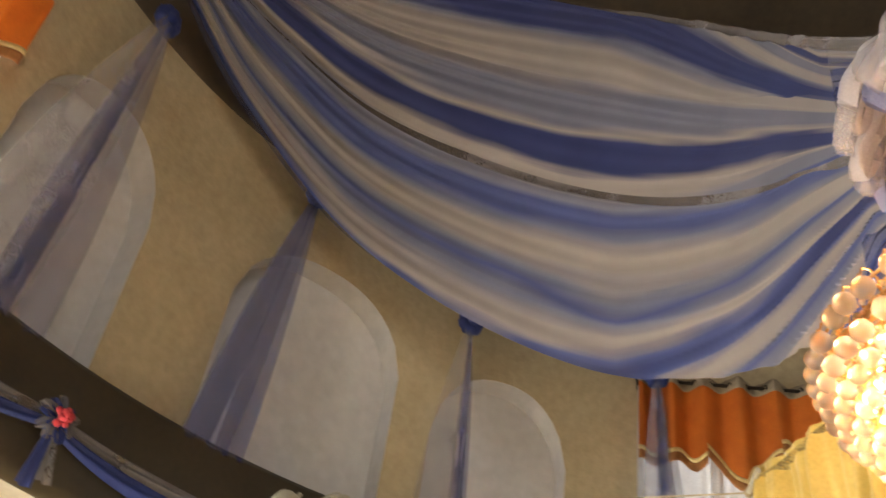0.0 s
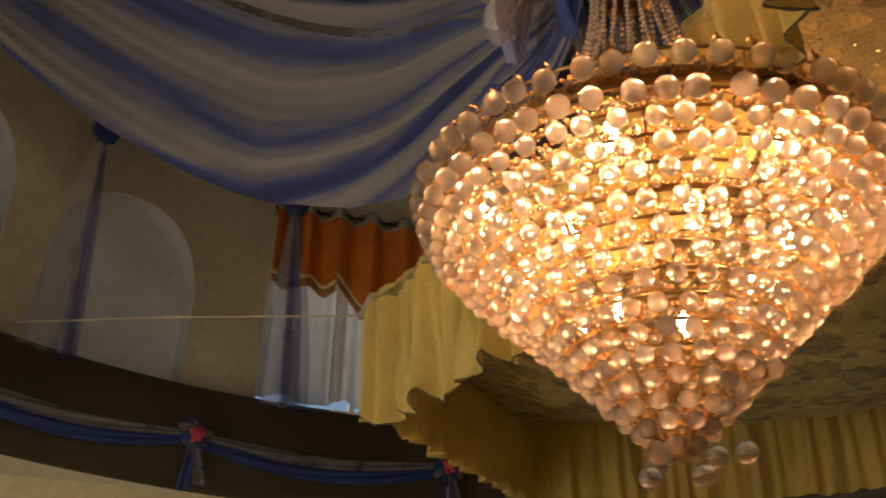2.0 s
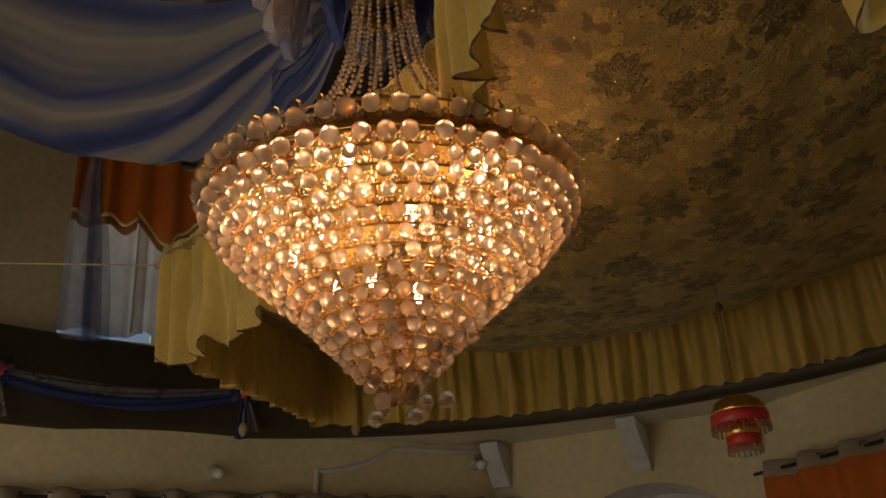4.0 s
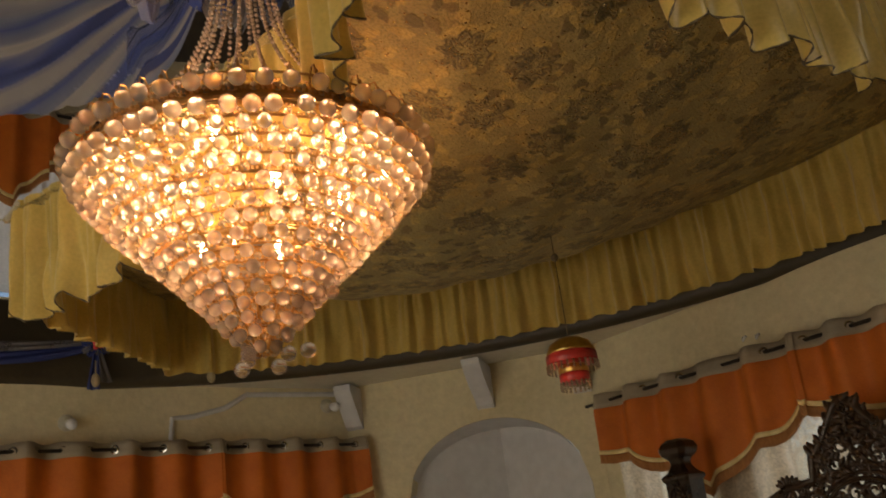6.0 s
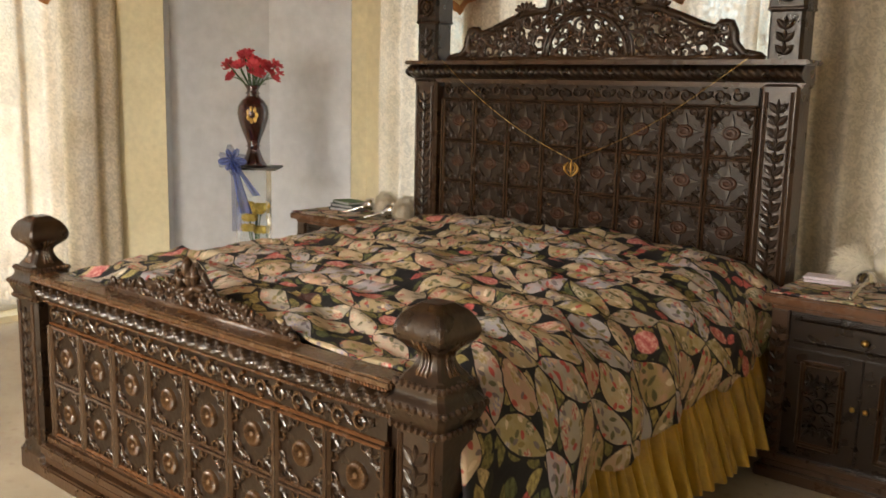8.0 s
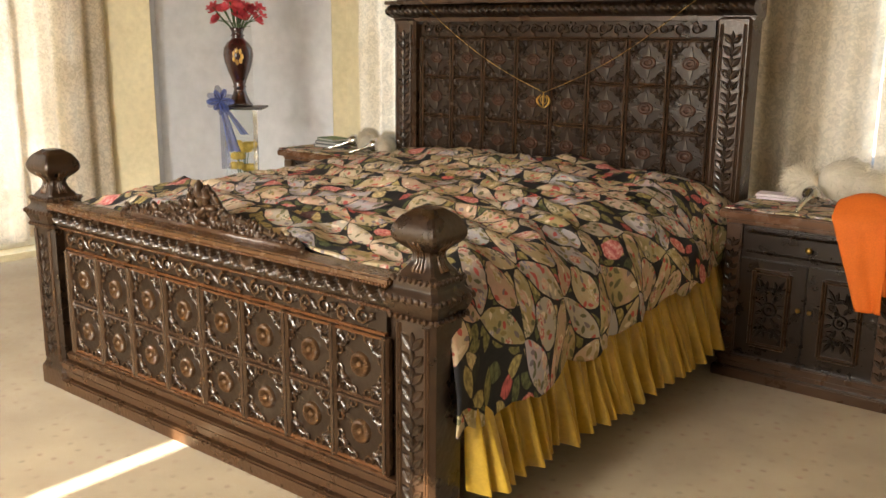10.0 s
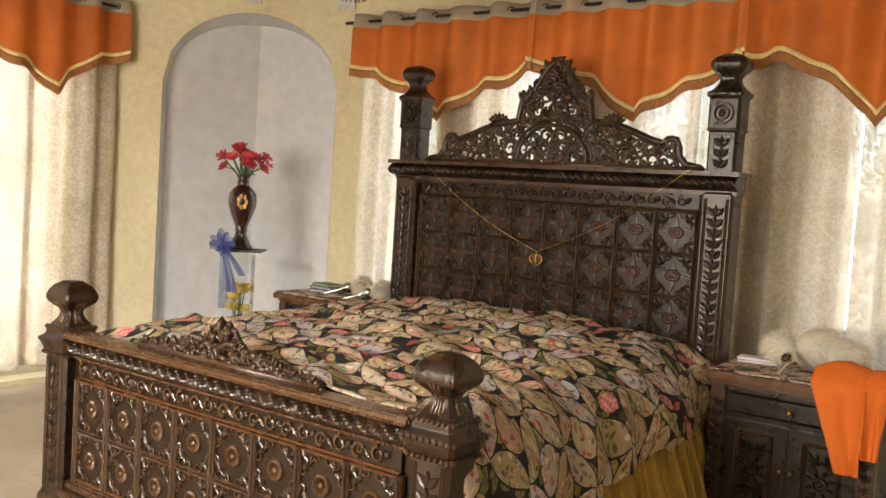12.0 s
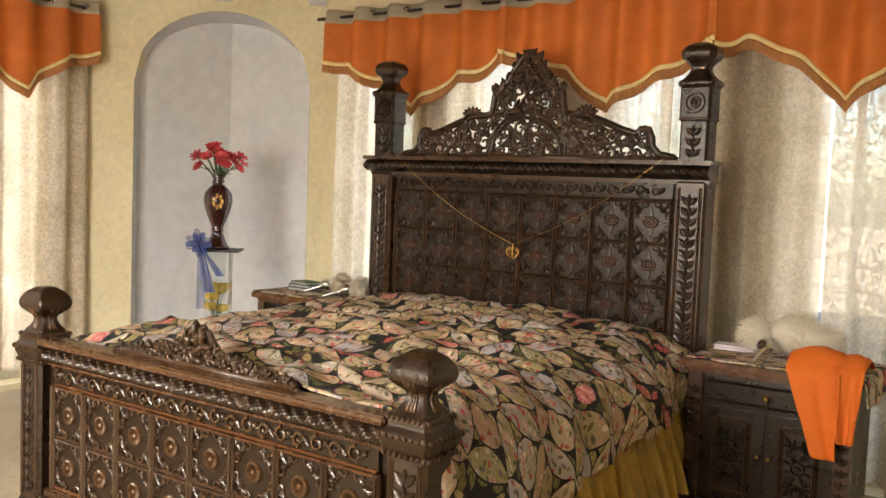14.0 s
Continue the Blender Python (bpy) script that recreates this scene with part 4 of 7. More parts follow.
def pierced_crest(outline, z0, y, rng, count, rmin, rmax, thick=0.016, crown=None, leafy=9.0):
    """An openwork carving: an edge moulding, scrolls with leaves filling it, and a leafy crown."""
    bm = bmesh.new()
    for sgn in (1, -1):
        add_tube(bm, [(sgn * x, y, z) for x, z in outline], thick, 8)
    add_box(bm, -outline[-1][0], outline[-1][0], y - thick, y + thick, z0 - 0.004, z0 + 0.016)
    done = []
    tries = 0
    while len(done) < count and tries < 6000:
        tries += 1
        r = rng.uniform(rmin, rmax) if tries < 2500 else rmin * 0.8
        x, z = rng.uniform(0.0, outline[-1][0]), rng.uniform(z0, outline[0][1])
        if not (inside(x - r * 0.7, z + r * 0.75, outline) and inside(x + r * 0.7, z + r * 0.75, outline)) or z - r < z0 - 0.01:
            continue
        if any((x - a) ** 2 + (z - b) ** 2 < (0.72 * (r + c)) ** 2 for a, b, c in done):
            continue
        done.append((x, z, r))
        start, hand = rng.uniform(0, math.tau), rng.choice((-1, 1))
        for sgn in (1, -1):
            pts = spiral(x, z, r, start, rng.uniform(1.1, 1.6), hand, 14)
            add_tube(bm, [(sgn * px, y + rng.uniform(-0.006, 0.006), pz) for px, pz in pts], [thick * 0.62 * (1 - 0.035 * i) for i in range(15)], 6)
            for k in range(3):
                a = rng.uniform(0, math.tau)
                add_ball(bm, (sgn * (x + r * 0.85 * math.cos(a)), y, z + r * 0.85 * math.sin(a)), 0.013, (1.5, 0.9, 0.8), 6, 5, Matrix.Rotation(-a * sgn, 4, "Y"))
    for (xa, za), (xb, zb) in zip(outline, outline[1:]):
        if xa > leafy:
            continue
        n = max(1, int(math.hypot(xb - xa, zb - za) / 0.022))
        for k in range(n):
            t = (k + 0.5) / n
            x, z = xa + (xb - xa) * t, za + (zb - za) * t
            a = math.atan2(zb - za, xb - xa) + math.pi / 2 + rng.uniform(-0.7, 0.7)
            r = rng.uniform(0.012, 0.021) * thick / 0.015
            for sgn in (1, -1):
                add_ball(bm, (sgn * (x + 0.6 * r * math.cos(a)), y + rng.uniform(-0.012, 0.004), z + 0.6 * r * math.sin(a)), r, (1.5, 0.75, 0.55), 6, 5, Matrix.Rotation(-a * sgn if sgn > 0 else a + math.pi, 4, "Y"))
    if crown:
        cx, cz, w, h, n = crown
        for k in range(n):
            a, d = rng.uniform(0, math.tau), math.sqrt(rng.random())
            x, z = cx + w * d * math.cos(a) * (1 - 0.5 * d * max(0, math.sin(a))), cz + h * d * math.sin(a)
            add_ball(bm, (x, y + rng.uniform(-0.02, 0.01), z), rng.uniform(0.014, 0.024), (1.5, 0.8, 0.55), 6, 5, Matrix.Rotation(rng.uniform(0, math.pi), 4, "Y"))
    return bm


def square_post(bm, x, y, w, d, stages, blunt=0.3):
    """A square post from stages of (half-width factor, z)."""
    rings = []
    fine = []
    for i, (f, z) in enumerate(stages):
        fine.append((f, z))
        if i + 1 < len(stages) and 0 < i < len(stages) - 2 and stages[i + 1][1] - z < 0.04:
            f0, f1, f2, f3 = (stages[i + k][0] for k in (-1, 0, 1, 2))
            for t in (0.25, 0.5, 0.75):
                q = 0.5 * (2 * f1 + (f2 - f0) * t + (2 * f0 - 5 * f1 + 4 * f2 - f3) * t * t + (3 * f1 - f0 - 3 * f2 + f3) * t ** 3)
                fine.append((q, z + (stages[i + 1][1] - z) * t))
    top = stages[-1][1]
    for f, z in fine:
        hw, hd = w / 2 * f, d / 2 * f
        c = max(0.006, blunt * hw) if z > top - 0.17 else 0.012
        pts = [(-hw + c, -hd), (hw - c, -hd), (hw, -hd + c), (hw, hd - c), (hw - c, hd), (-hw + c, hd), (-hw, hd - c), (-hw, -hd + c)]
        rings.append([bm.verts.new((x + px, y + py, z)) for px, py in pts])
    for a, b in zip(rings, rings[1:]):
        for k in range(8):
            bm.faces.new((a[k], a[(k + 1) % 8], b[(k + 1) % 8], b[k]))
    bm.faces.new(list(reversed(rings[0])))
    bm.faces.new(rings[-1])


def add_leaf_spray(bm, x, z0, z1, y, w):
    """A climbing stalk of paired leaves on a face that looks to -y."""
    z = z0
    while z < z1 - 0.03:
        for s in (-1, 1):
            add_leaf(bm, x, z, w * 0.75, w * 0.42, math.pi / 2 - s * 0.75, y, 0.010)
        add_leaf(bm, x, z, w * 0.7, w * 0.3, math.pi / 2, y, 0.012)
        z += 0.048


# ---------- the bed ----------
HB_TOP, FB_Y, PITCH = 1.354, -2.09, 0.2025
bed = tagged(empty("bed", 0, -1.05, 0), "large dark carved wooden bed with panelled headboard and footboard", "bed")


def bed_frame():
    rng = random.Random(4)
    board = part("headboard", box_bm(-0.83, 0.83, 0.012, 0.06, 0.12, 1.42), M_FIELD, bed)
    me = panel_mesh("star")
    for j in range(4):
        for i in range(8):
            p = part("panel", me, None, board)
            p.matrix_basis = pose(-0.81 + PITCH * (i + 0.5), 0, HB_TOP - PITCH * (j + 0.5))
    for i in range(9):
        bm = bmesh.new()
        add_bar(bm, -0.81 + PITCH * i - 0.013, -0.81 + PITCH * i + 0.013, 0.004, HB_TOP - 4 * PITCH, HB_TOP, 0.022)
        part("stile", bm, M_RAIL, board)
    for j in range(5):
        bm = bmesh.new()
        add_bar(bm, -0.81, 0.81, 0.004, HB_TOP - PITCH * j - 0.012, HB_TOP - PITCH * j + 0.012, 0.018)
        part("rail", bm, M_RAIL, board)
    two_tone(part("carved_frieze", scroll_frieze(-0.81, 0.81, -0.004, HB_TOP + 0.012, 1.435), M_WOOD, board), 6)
    bm = rope_bm(-1.0, 1.0, -0.035, 1.455, 1.525, 0.055)
    add_box(bm, -0.99, 0.99, -0.035, 0.075, 1.435, 1.46, 0.004)
    add_box(bm, -1.015, 1.015, -0.085, 0.085, 1.522, 1.542, 0.005)
    add_box(bm, -0.995, 0.995, -0.03, 0.07, 1.45, 1.53)
    part("cornice", bm, M_WOOD, board)
    outline = [(0, 2.085), (0.05, 2.05), (0.09, 1.99), (0.13, 1.93), (0.20, 1.87), (0.215, 1.775), (0.27, 1.765), (0.34, 1.76), (0.45, 1.72), (0.53, 1.688), (0.60, 1.668), (0.625, 1.69), (0.665, 1.688), (0.682, 1.65), (0.686, 1.61), (0.72, 1.572), (0.79, 1.558), (0.805, 1.545)]
    bm = pierced_crest(outline, 1.545, 0.02, rng, 84, 0.022, 0.050, 0.0185, (0, 1.90, 0.13, 0.13, 70), 0.19)
    # the round arch over the middle, its twin ridges, and the curled ends
    for r, dy in ((0.215, -0.006), (0.19, -0.012)):
        add_tube(bm, [(r * 1.08 * math.cos(math.pi * k / 24), 0.02 + dy, 1.56 + r * math.sin(math.pi * k / 24)) for k in range(25)], 0.010, 6)
    for s in (1, -1):
        add_tube(bm, [(s * px, 0.014, pz) for px, pz in spiral(0.645, 1.668, 0.034, 0.2, 1.3, 1, 12)], 0.012, 6)
        for k in range(7):
            a = math.pi * (0.1 + 0.8 * k / 6)
            add_ball(bm, (s * (0.335 + 0.045 * math.cos(a)), 0.012, 1.765 + 0.026 * math.sin(a)), 0.017, (1.5, 0.8, 0.6), 6, 5, Matrix.Rotation(-a * s, 4, "Y"))
    part("crest", bm, M_WOOD, board, "pierced carved crest of scrolls and leaves", True)
    for s in (1, -1):
        bm = bmesh.new()
        square_post(bm, s * 0.905, 0.02, 0.15, 0.13, [(1, 0), (1, 1.44), (0.9, 1.45), (0.9, 1.54), (0.9, 1.545), (0.9, 1.72), (1.02, 1.73), (0.98, 1.74), (0.98, 1.87), (1.12, 1.885), (1.12, 1.90), (0.85, 1.92), (0.62, 1.945), (0.58, 1.965), (0.72, 1.985), (0.98, 2.0), (1.1, 2.02), (1.1, 2.035), (0.9, 2.06), (0.5, 2.075)])
        fy = 0.02 - 0.065
        add_leaf_spray(bm, s * 0.905, 0.62, 1.40, fy, 0.075)
        add_leaf_spray(bm, s * 0.905, 1.56, 1.70, fy + 0.006, 0.07)
        for dx in (-0.05, 0.05):
            add_bar(bm, s * 0.905 + dx - 0.008, s * 0.905 + dx + 0.008, fy + 0.002, 0.55, 1.42, 0.008)
        add_disc_ring(bm, s * 0.905, 1.805, 0.035, 0.05, fy, 0.010, 20)
        add_disc_ring(bm, s * 0.905, 1.805, 0.014, 0.03, fy, 0.008, 20)
        add_ball(bm, (s * 0.905, fy, 1.805), 0.012, (1, 0.7, 1), 8, 6)
        part("head_post", bm, M_WOOD, bed)
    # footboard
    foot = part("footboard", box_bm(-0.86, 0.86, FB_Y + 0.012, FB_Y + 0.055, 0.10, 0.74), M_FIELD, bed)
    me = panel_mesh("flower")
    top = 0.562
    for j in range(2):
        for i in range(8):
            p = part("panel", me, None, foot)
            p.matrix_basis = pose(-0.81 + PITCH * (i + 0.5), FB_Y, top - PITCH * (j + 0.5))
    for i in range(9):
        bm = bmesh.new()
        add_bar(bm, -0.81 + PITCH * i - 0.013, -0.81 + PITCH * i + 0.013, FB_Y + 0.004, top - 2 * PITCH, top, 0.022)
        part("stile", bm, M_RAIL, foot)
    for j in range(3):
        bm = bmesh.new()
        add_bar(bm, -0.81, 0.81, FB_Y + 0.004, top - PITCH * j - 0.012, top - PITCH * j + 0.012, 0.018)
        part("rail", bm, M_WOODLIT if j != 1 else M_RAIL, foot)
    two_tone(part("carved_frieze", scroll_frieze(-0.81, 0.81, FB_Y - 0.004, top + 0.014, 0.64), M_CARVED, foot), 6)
    bm = rope_bm(-0.86, 0.86, FB_Y, 0.645, 0.72, 0.042, 0.052, 0.010)
    add_box(bm, -0.86, 0.86, FB_Y - 0.05, FB_Y + 0.032, 0.722, 0.745, 0.006)
    add_box(bm, -0.83, 0.83, FB_Y - 0.002, FB_Y + 0.028, 0.63, 0.73)
    part("top_rail", bm, M_CARVED, foot)
    for z in (0.6435, 0.7235):
        bm = bmesh.new()
        for k in range(150):
            add_ball(bm, (-0.855 + 1.71 * (k + 0.5) / 150, FB_Y - (0.010 if z < 0.7 else 0.051), z), 0.0052, (1, 0.8, 1), 6, 4)
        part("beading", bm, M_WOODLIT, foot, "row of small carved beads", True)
    bm = bmesh.new()
    for z0, z1, o in ((0.0, 0.05, 0.055), (0.05, 0.085, 0.035), (0.085, 0.12, 0.045), (0.12, 0.152, 0.02)):
        add_box(bm, -0.86, 0.86, FB_Y - o, FB_Y + 0.055, z0, z1, 0.006)
    part("base_moulding", bm, M_WOOD, foot)
    outline = [(0, 0.885), (0.05, 0.87), (0.09, 0.825), (0.13, 0.80), (0.20, 0.80), (0.28, 0.785), (0.36, 0.77), (0.42, 0.775), (0.46, 0.75)]
    part("crest", pierced_crest(outline, 0.742, FB_Y + 0.02, rng, 46, 0.012, 0.024, 0.011, (0, 0.83, 0.06, 0.055, 40)), M_WOOD, foot, "small pierced carved crest", True)
    for s in (1, -1):
        bm = bmesh.new()
        square_post(bm, s * 0.93, FB_Y + 0.03, 0.14, 0.13, [(1.2, 0), (1.2, 0.07), (1.05, 0.09), (1, 0.11), (1, 0.635), (1.05, 0.645), (1.2, 0.67), (1.3, 0.69), (1.3, 0.705), (1.08, 0.725), (1.05, 0.745), (0.82, 0.765), (0.60, 0.785), (0.5, 0.805), (0.55, 0.82), (0.80, 0.835), (1.02, 0.85), (1.1, 0.868), (1.02, 0.89), (0.78, 0.915), (0.42, 0.932)], 0.09)
        fy = FB_Y + 0.03 - 0.065
        add_leaf_spray(bm, s * 0.93, 0.13, 0.60, fy, 0.07)
        for dx in (-0.048, 0.048):
            add_bar(bm, s * 0.93 + dx - 0.008, s * 0.93 + dx + 0.008, fy + 0.002, 0.11, 0.63, 0.008)
        for z, half in ((0.648, 0.079), (0.70, 0.091), (0.748, 0.072)):
            for k in range(8):
                o = -half + 2 * half * (k + 0.5) / 8
                for px, py in ((o, -half * 0.93), (o, half * 0.93), (-half, o * 0.93), (half, o * 0.93)):
                    add_ball(bm, (s * 0.93 + px, FB_Y + 0.03 + py, z), 0.009, (1, 1, 1), 6, 5)
        part("foot_post", bm, M_WOOD, bed)
        # carved sheath of narrow upright leaves round the neck and the belly of the knob
        bm = bmesh.new()
        for k in range(28):
            a = math.tau * k / 28
            q = 1 / max(abs(math.cos(a)), abs(math.sin(a)), 0.80 * (abs(math.cos(a)) + abs(math.sin(a))))
            pts = [(s * 0.93 + 0.07 * f * q * math.cos(a), FB_Y + 0.03 + 0.065 * f * q * math.sin(a), z) for f, z in ((0.80, 0.768), (0.60, 0.788), (0.53, 0.806), (0.60, 0.824), (0.86, 0.840), (1.03, 0.853))]
            add_tube(bm, pts, [0.006, 0.005, 0.0042, 0.0048, 0.006, 0.003], 5)
        part("leaf_collar", bm, M_CARVED, bed, "ring of narrow carved leaves", True)
    for s in (1, -1):
        part("side_rail", box_bm(s * 0.89 - 0.02, s * 0.89 + 0.02, FB_Y + 0.1, -0.05, 0.22, 0.42, 0.005), M_WOOD, bed)
    part("bed_base", box_bm(-0.86, 0.86, FB_Y + 0.09, -0.06, 0.24, 0.36), M_WOOD, bed)


bed_frame()


# mattress, bedspread and skirt
def bed_top(x, y):
    """Height of the made bed: a crowned top that falls off to its sides and foot."""
    u, v = min(1, abs(x) / 0.96), (y + 2.03) / 2.0
    z = 0.735 + 0.045 * (1 - u * u) + 0.03 * max(0, v - 0.6) * (1 - u)
    z -= 0.07 * max(0.0, u - 0.8) / 0.2 * max(0, u - 0.8) / 0.2
    z -= 0.025 * max(0.0, 0.12 - v) / 0.12
    rumple = 0.030 * (1 - abs(noise.noise((x * 1.6 + 0.8 * y, y * 5.0, 2)))) ** 3 + 0.022 * (1 - abs(noise.noise((x * 3.0 - y, y * 9.0 + x, 6)))) ** 4
    return z - 0.02 + rumple + 0.012 * noise.noise((x * 4, y * 4, 0)) + 0.006 * noise.noise((x * 9, y * 13, 4))


part_mattress = tagged(part("mattress", box_bm(-0.93, 0.93, -2.0, -0.06, 0.36, 0.66, 0.04), M_SHEET), "thick white mattress under the spread", "mattress")


def bedspread_fn(u, v):
    s = -1.48 + 2.96 * u
    y = -2.05 + 2.007 * v
    edge = 0.965
    if abs(s) <= edge:
        return Vector((s, y, bed_top(s, y)))
    over = abs(s) - edge
    sg = 1 if s > 0 else -1
    fold = 0.022 * math.sin(y * 17 + 2 * math.sin(y * 5)) * min(1, over / 0.25) + 0.012 * noise.noise((y * 6, over * 5, sg))
    drop = bed_top(sg * edge, y) - over * (0.655 - 0.31 * v)
    bulge = 0.075 * math.sin(min(1, over / 0.35) * math.pi / 2)
    return Vector((sg * (edge + bulge + fold), y, drop))


spread = new("bedspread", grid_mesh("bedspread", bedspread_fn, 150, 110, M_FLORAL, True))
tagged(spread, "floral patchwork bedspread of ovals on black over the bed", "bedspread")
sm = spread.modifiers.new("thick", "SOLIDIFY")
sm.thickness, sm.offset = 0.008, 1


def skirt(sg):
    """A gathered valance round the bed: pleats that widen to an uneven hem."""
    def fn(u, v):
        y = -1.98 + 1.86 * u
        q = y * 30 + 2.6 * noise.noise((y * 4, 0, sg)) + 0.8 * v * noise.noise((y * 8, 3, sg))
        pleat = 2.0 * abs(math.sin(q)) ** 0.42 - 1.0
        w = pleat * (0.75 + 0.5 * noise.noise((y * 11, 5, sg))) + 0.30 * math.sin(y * 131 + 1) + 0.5 * noise.noise((y * 7, v * 1.5, sg))
        x = sg * (0.95 + (0.080 * min(w, 0.9) + 0.065) * (0.12 + 0.88 * v ** 1.1) + 0.02 * v)
        return Vector((x, y, 0.56 - (0.43 + 0.035 * noise.noise((y * 9, 1, sg))) * v))
    ob = tagged(new("bed_skirt", grid_mesh("bed_skirt", fn, 640, 8, M_SKIRT)), "gathered mustard satin bed skirt", "bed skirt", "bed skirts")
    return ob


for sg in (1, -1):
    skirt(sg)


# gold emblem on a fine chain across the headboard
def emblem():
    e = tagged(empty("emblem_necklace", -0.02, -0.03, 1.07), "small gold emblem on a fine chain hung across the headboard", "necklace")
    bm = bmesh.new()
    n = 60
    for x0, z0 in ((-0.755, 1.545), (0.79, 1.545)):
        pts = []
        for k in range(n + 1):
            t = k / n
            x = x0 + (-0.02 - x0) * t
            z = z0 + (1.10 - z0) * t - 0.045 * math.sin(math.pi * t)
            pts.append((x, -0.096 + 0.060 * max(0.0, t - 0.18) / 0.82, z))
        add_tube(bm, pts, 0.0013, 5)
    part("chain", bm, M_BRASS, e)
    bm = bmesh.new()
    add_disc_ring(bm, -0.02, 1.065, 0.016, 0.021, -0.034, 0.004, 20)
    add_tube(bm, [(-0.02, -0.036, 1.10), (-0.02, -0.038, 1.065), (-0.02, -0.036, 1.025)], [0.002, 0.006, 0.002], 6)
    for s in (1, -1):
        pts = [(-0.02 + s * (0.008 + 0.027 * math.sin(math.pi * k / 12 * 0.9)), -0.036, 1.028 + 0.06 * k / 12) for k in range(13)]
        add_tube(bm, pts, [0.002 + 0.004 * math.sin(math.pi * k / 12) for k in range(13)], 5)
    part("pendant", bm, M_BRASS, e, "gold pendant")


emblem()


# ---------- night stands ----------
def nightstand():
    """A carved cabinet about its own base: front to -y, 0.66 wide, 0.46 deep, 0.70 high."""
    e = tagged(empty("nightstand"), "dark carved wooden nightstand with a drawer and two doors", "nightstand", "nightstands beside the bed")
    w, d = 0.33, 0.46
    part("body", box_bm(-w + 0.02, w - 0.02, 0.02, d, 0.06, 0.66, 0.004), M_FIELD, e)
    bm = bmesh.new()
    for z0, z1, o in ((0.0, 0.045, 0.02), (0.045, 0.07, 0.0), (0.07, 0.10, 0.01)):
        add_box(bm, -w - o, w + o, -o + 0.005, d, z0, z1, 0.005)
    part("plinth", bm, M_WOOD, e)
    bm = bmesh.new()
    for z0, z1, o in ((0.645, 0.665, 0.005), (0.665, 0.70, 0.03)):
        add_box(bm, -w - o, w + o, -o, d, z0, z1, 0.007)
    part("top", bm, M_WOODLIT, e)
    for s in (1, -1):
        bm = bmesh.new()
        add_box(bm, s * (w - 0.03) - 0.032, s * (w - 0.03) + 0.032, 0.0, 0.05, 0.10, 0.645, 0.005)
        add_leaf_spray(bm, s * (w - 0.03), 0.12, 0.6, 0.0, 0.05)
        part("corner_post", bm, M_WOOD, e)
    dr = bmesh.new()
    add_box(dr, -w + 0.07, w - 0.07, 0.004, 0.03, 0.52, 0.635, 0.006)
    add_bar(dr, -w + 0.085, w - 0.085, 0.006, 0.532, 0.544, 0.008)
    add_bar(dr, -w + 0.085, w - 0.085, 0.006, 0.611, 0.623, 0.008)
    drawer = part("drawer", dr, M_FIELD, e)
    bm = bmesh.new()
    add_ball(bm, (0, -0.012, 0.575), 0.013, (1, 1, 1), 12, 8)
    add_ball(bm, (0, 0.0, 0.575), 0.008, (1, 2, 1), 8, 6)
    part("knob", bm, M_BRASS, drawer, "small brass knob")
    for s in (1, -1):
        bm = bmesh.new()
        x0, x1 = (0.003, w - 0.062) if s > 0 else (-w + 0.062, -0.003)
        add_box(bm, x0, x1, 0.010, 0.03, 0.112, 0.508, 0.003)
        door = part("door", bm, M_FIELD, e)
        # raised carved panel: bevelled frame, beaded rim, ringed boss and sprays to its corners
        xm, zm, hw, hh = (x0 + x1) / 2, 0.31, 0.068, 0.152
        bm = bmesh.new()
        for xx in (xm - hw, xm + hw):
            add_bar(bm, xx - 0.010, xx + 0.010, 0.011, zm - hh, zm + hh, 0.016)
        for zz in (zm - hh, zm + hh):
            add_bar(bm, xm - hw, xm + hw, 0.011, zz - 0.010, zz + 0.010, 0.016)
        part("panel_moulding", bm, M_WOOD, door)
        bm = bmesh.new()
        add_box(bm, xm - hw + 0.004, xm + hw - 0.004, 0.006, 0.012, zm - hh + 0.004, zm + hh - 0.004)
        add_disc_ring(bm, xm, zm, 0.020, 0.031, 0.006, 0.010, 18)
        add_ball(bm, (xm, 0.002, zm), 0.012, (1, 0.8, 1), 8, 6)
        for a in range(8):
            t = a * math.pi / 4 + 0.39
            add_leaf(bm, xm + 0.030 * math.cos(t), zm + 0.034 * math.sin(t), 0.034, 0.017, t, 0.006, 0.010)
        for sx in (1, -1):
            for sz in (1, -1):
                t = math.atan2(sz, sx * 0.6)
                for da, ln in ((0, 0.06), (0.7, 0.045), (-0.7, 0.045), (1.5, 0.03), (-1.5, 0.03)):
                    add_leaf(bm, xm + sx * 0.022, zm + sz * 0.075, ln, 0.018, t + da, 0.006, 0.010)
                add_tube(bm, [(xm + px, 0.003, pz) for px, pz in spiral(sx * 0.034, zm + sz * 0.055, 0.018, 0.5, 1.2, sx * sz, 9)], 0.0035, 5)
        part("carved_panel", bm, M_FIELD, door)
        bm = bmesh.new()
        add_ball(bm, (s * 0.022, -0.004, 0.33), 0.010, (1, 1, 1), 8, 6)
        part("knob", bm, M_BRASS, door, "small brass knob")
    return e


stand = nightstand()
stand.matrix_basis = pose(1.375, -0.31, 0)
other = copy_thing(stand, pose(-1.395, -0.19, 0))
tagged(other, "dark carved wooden nightstand half hidden behind the bed")


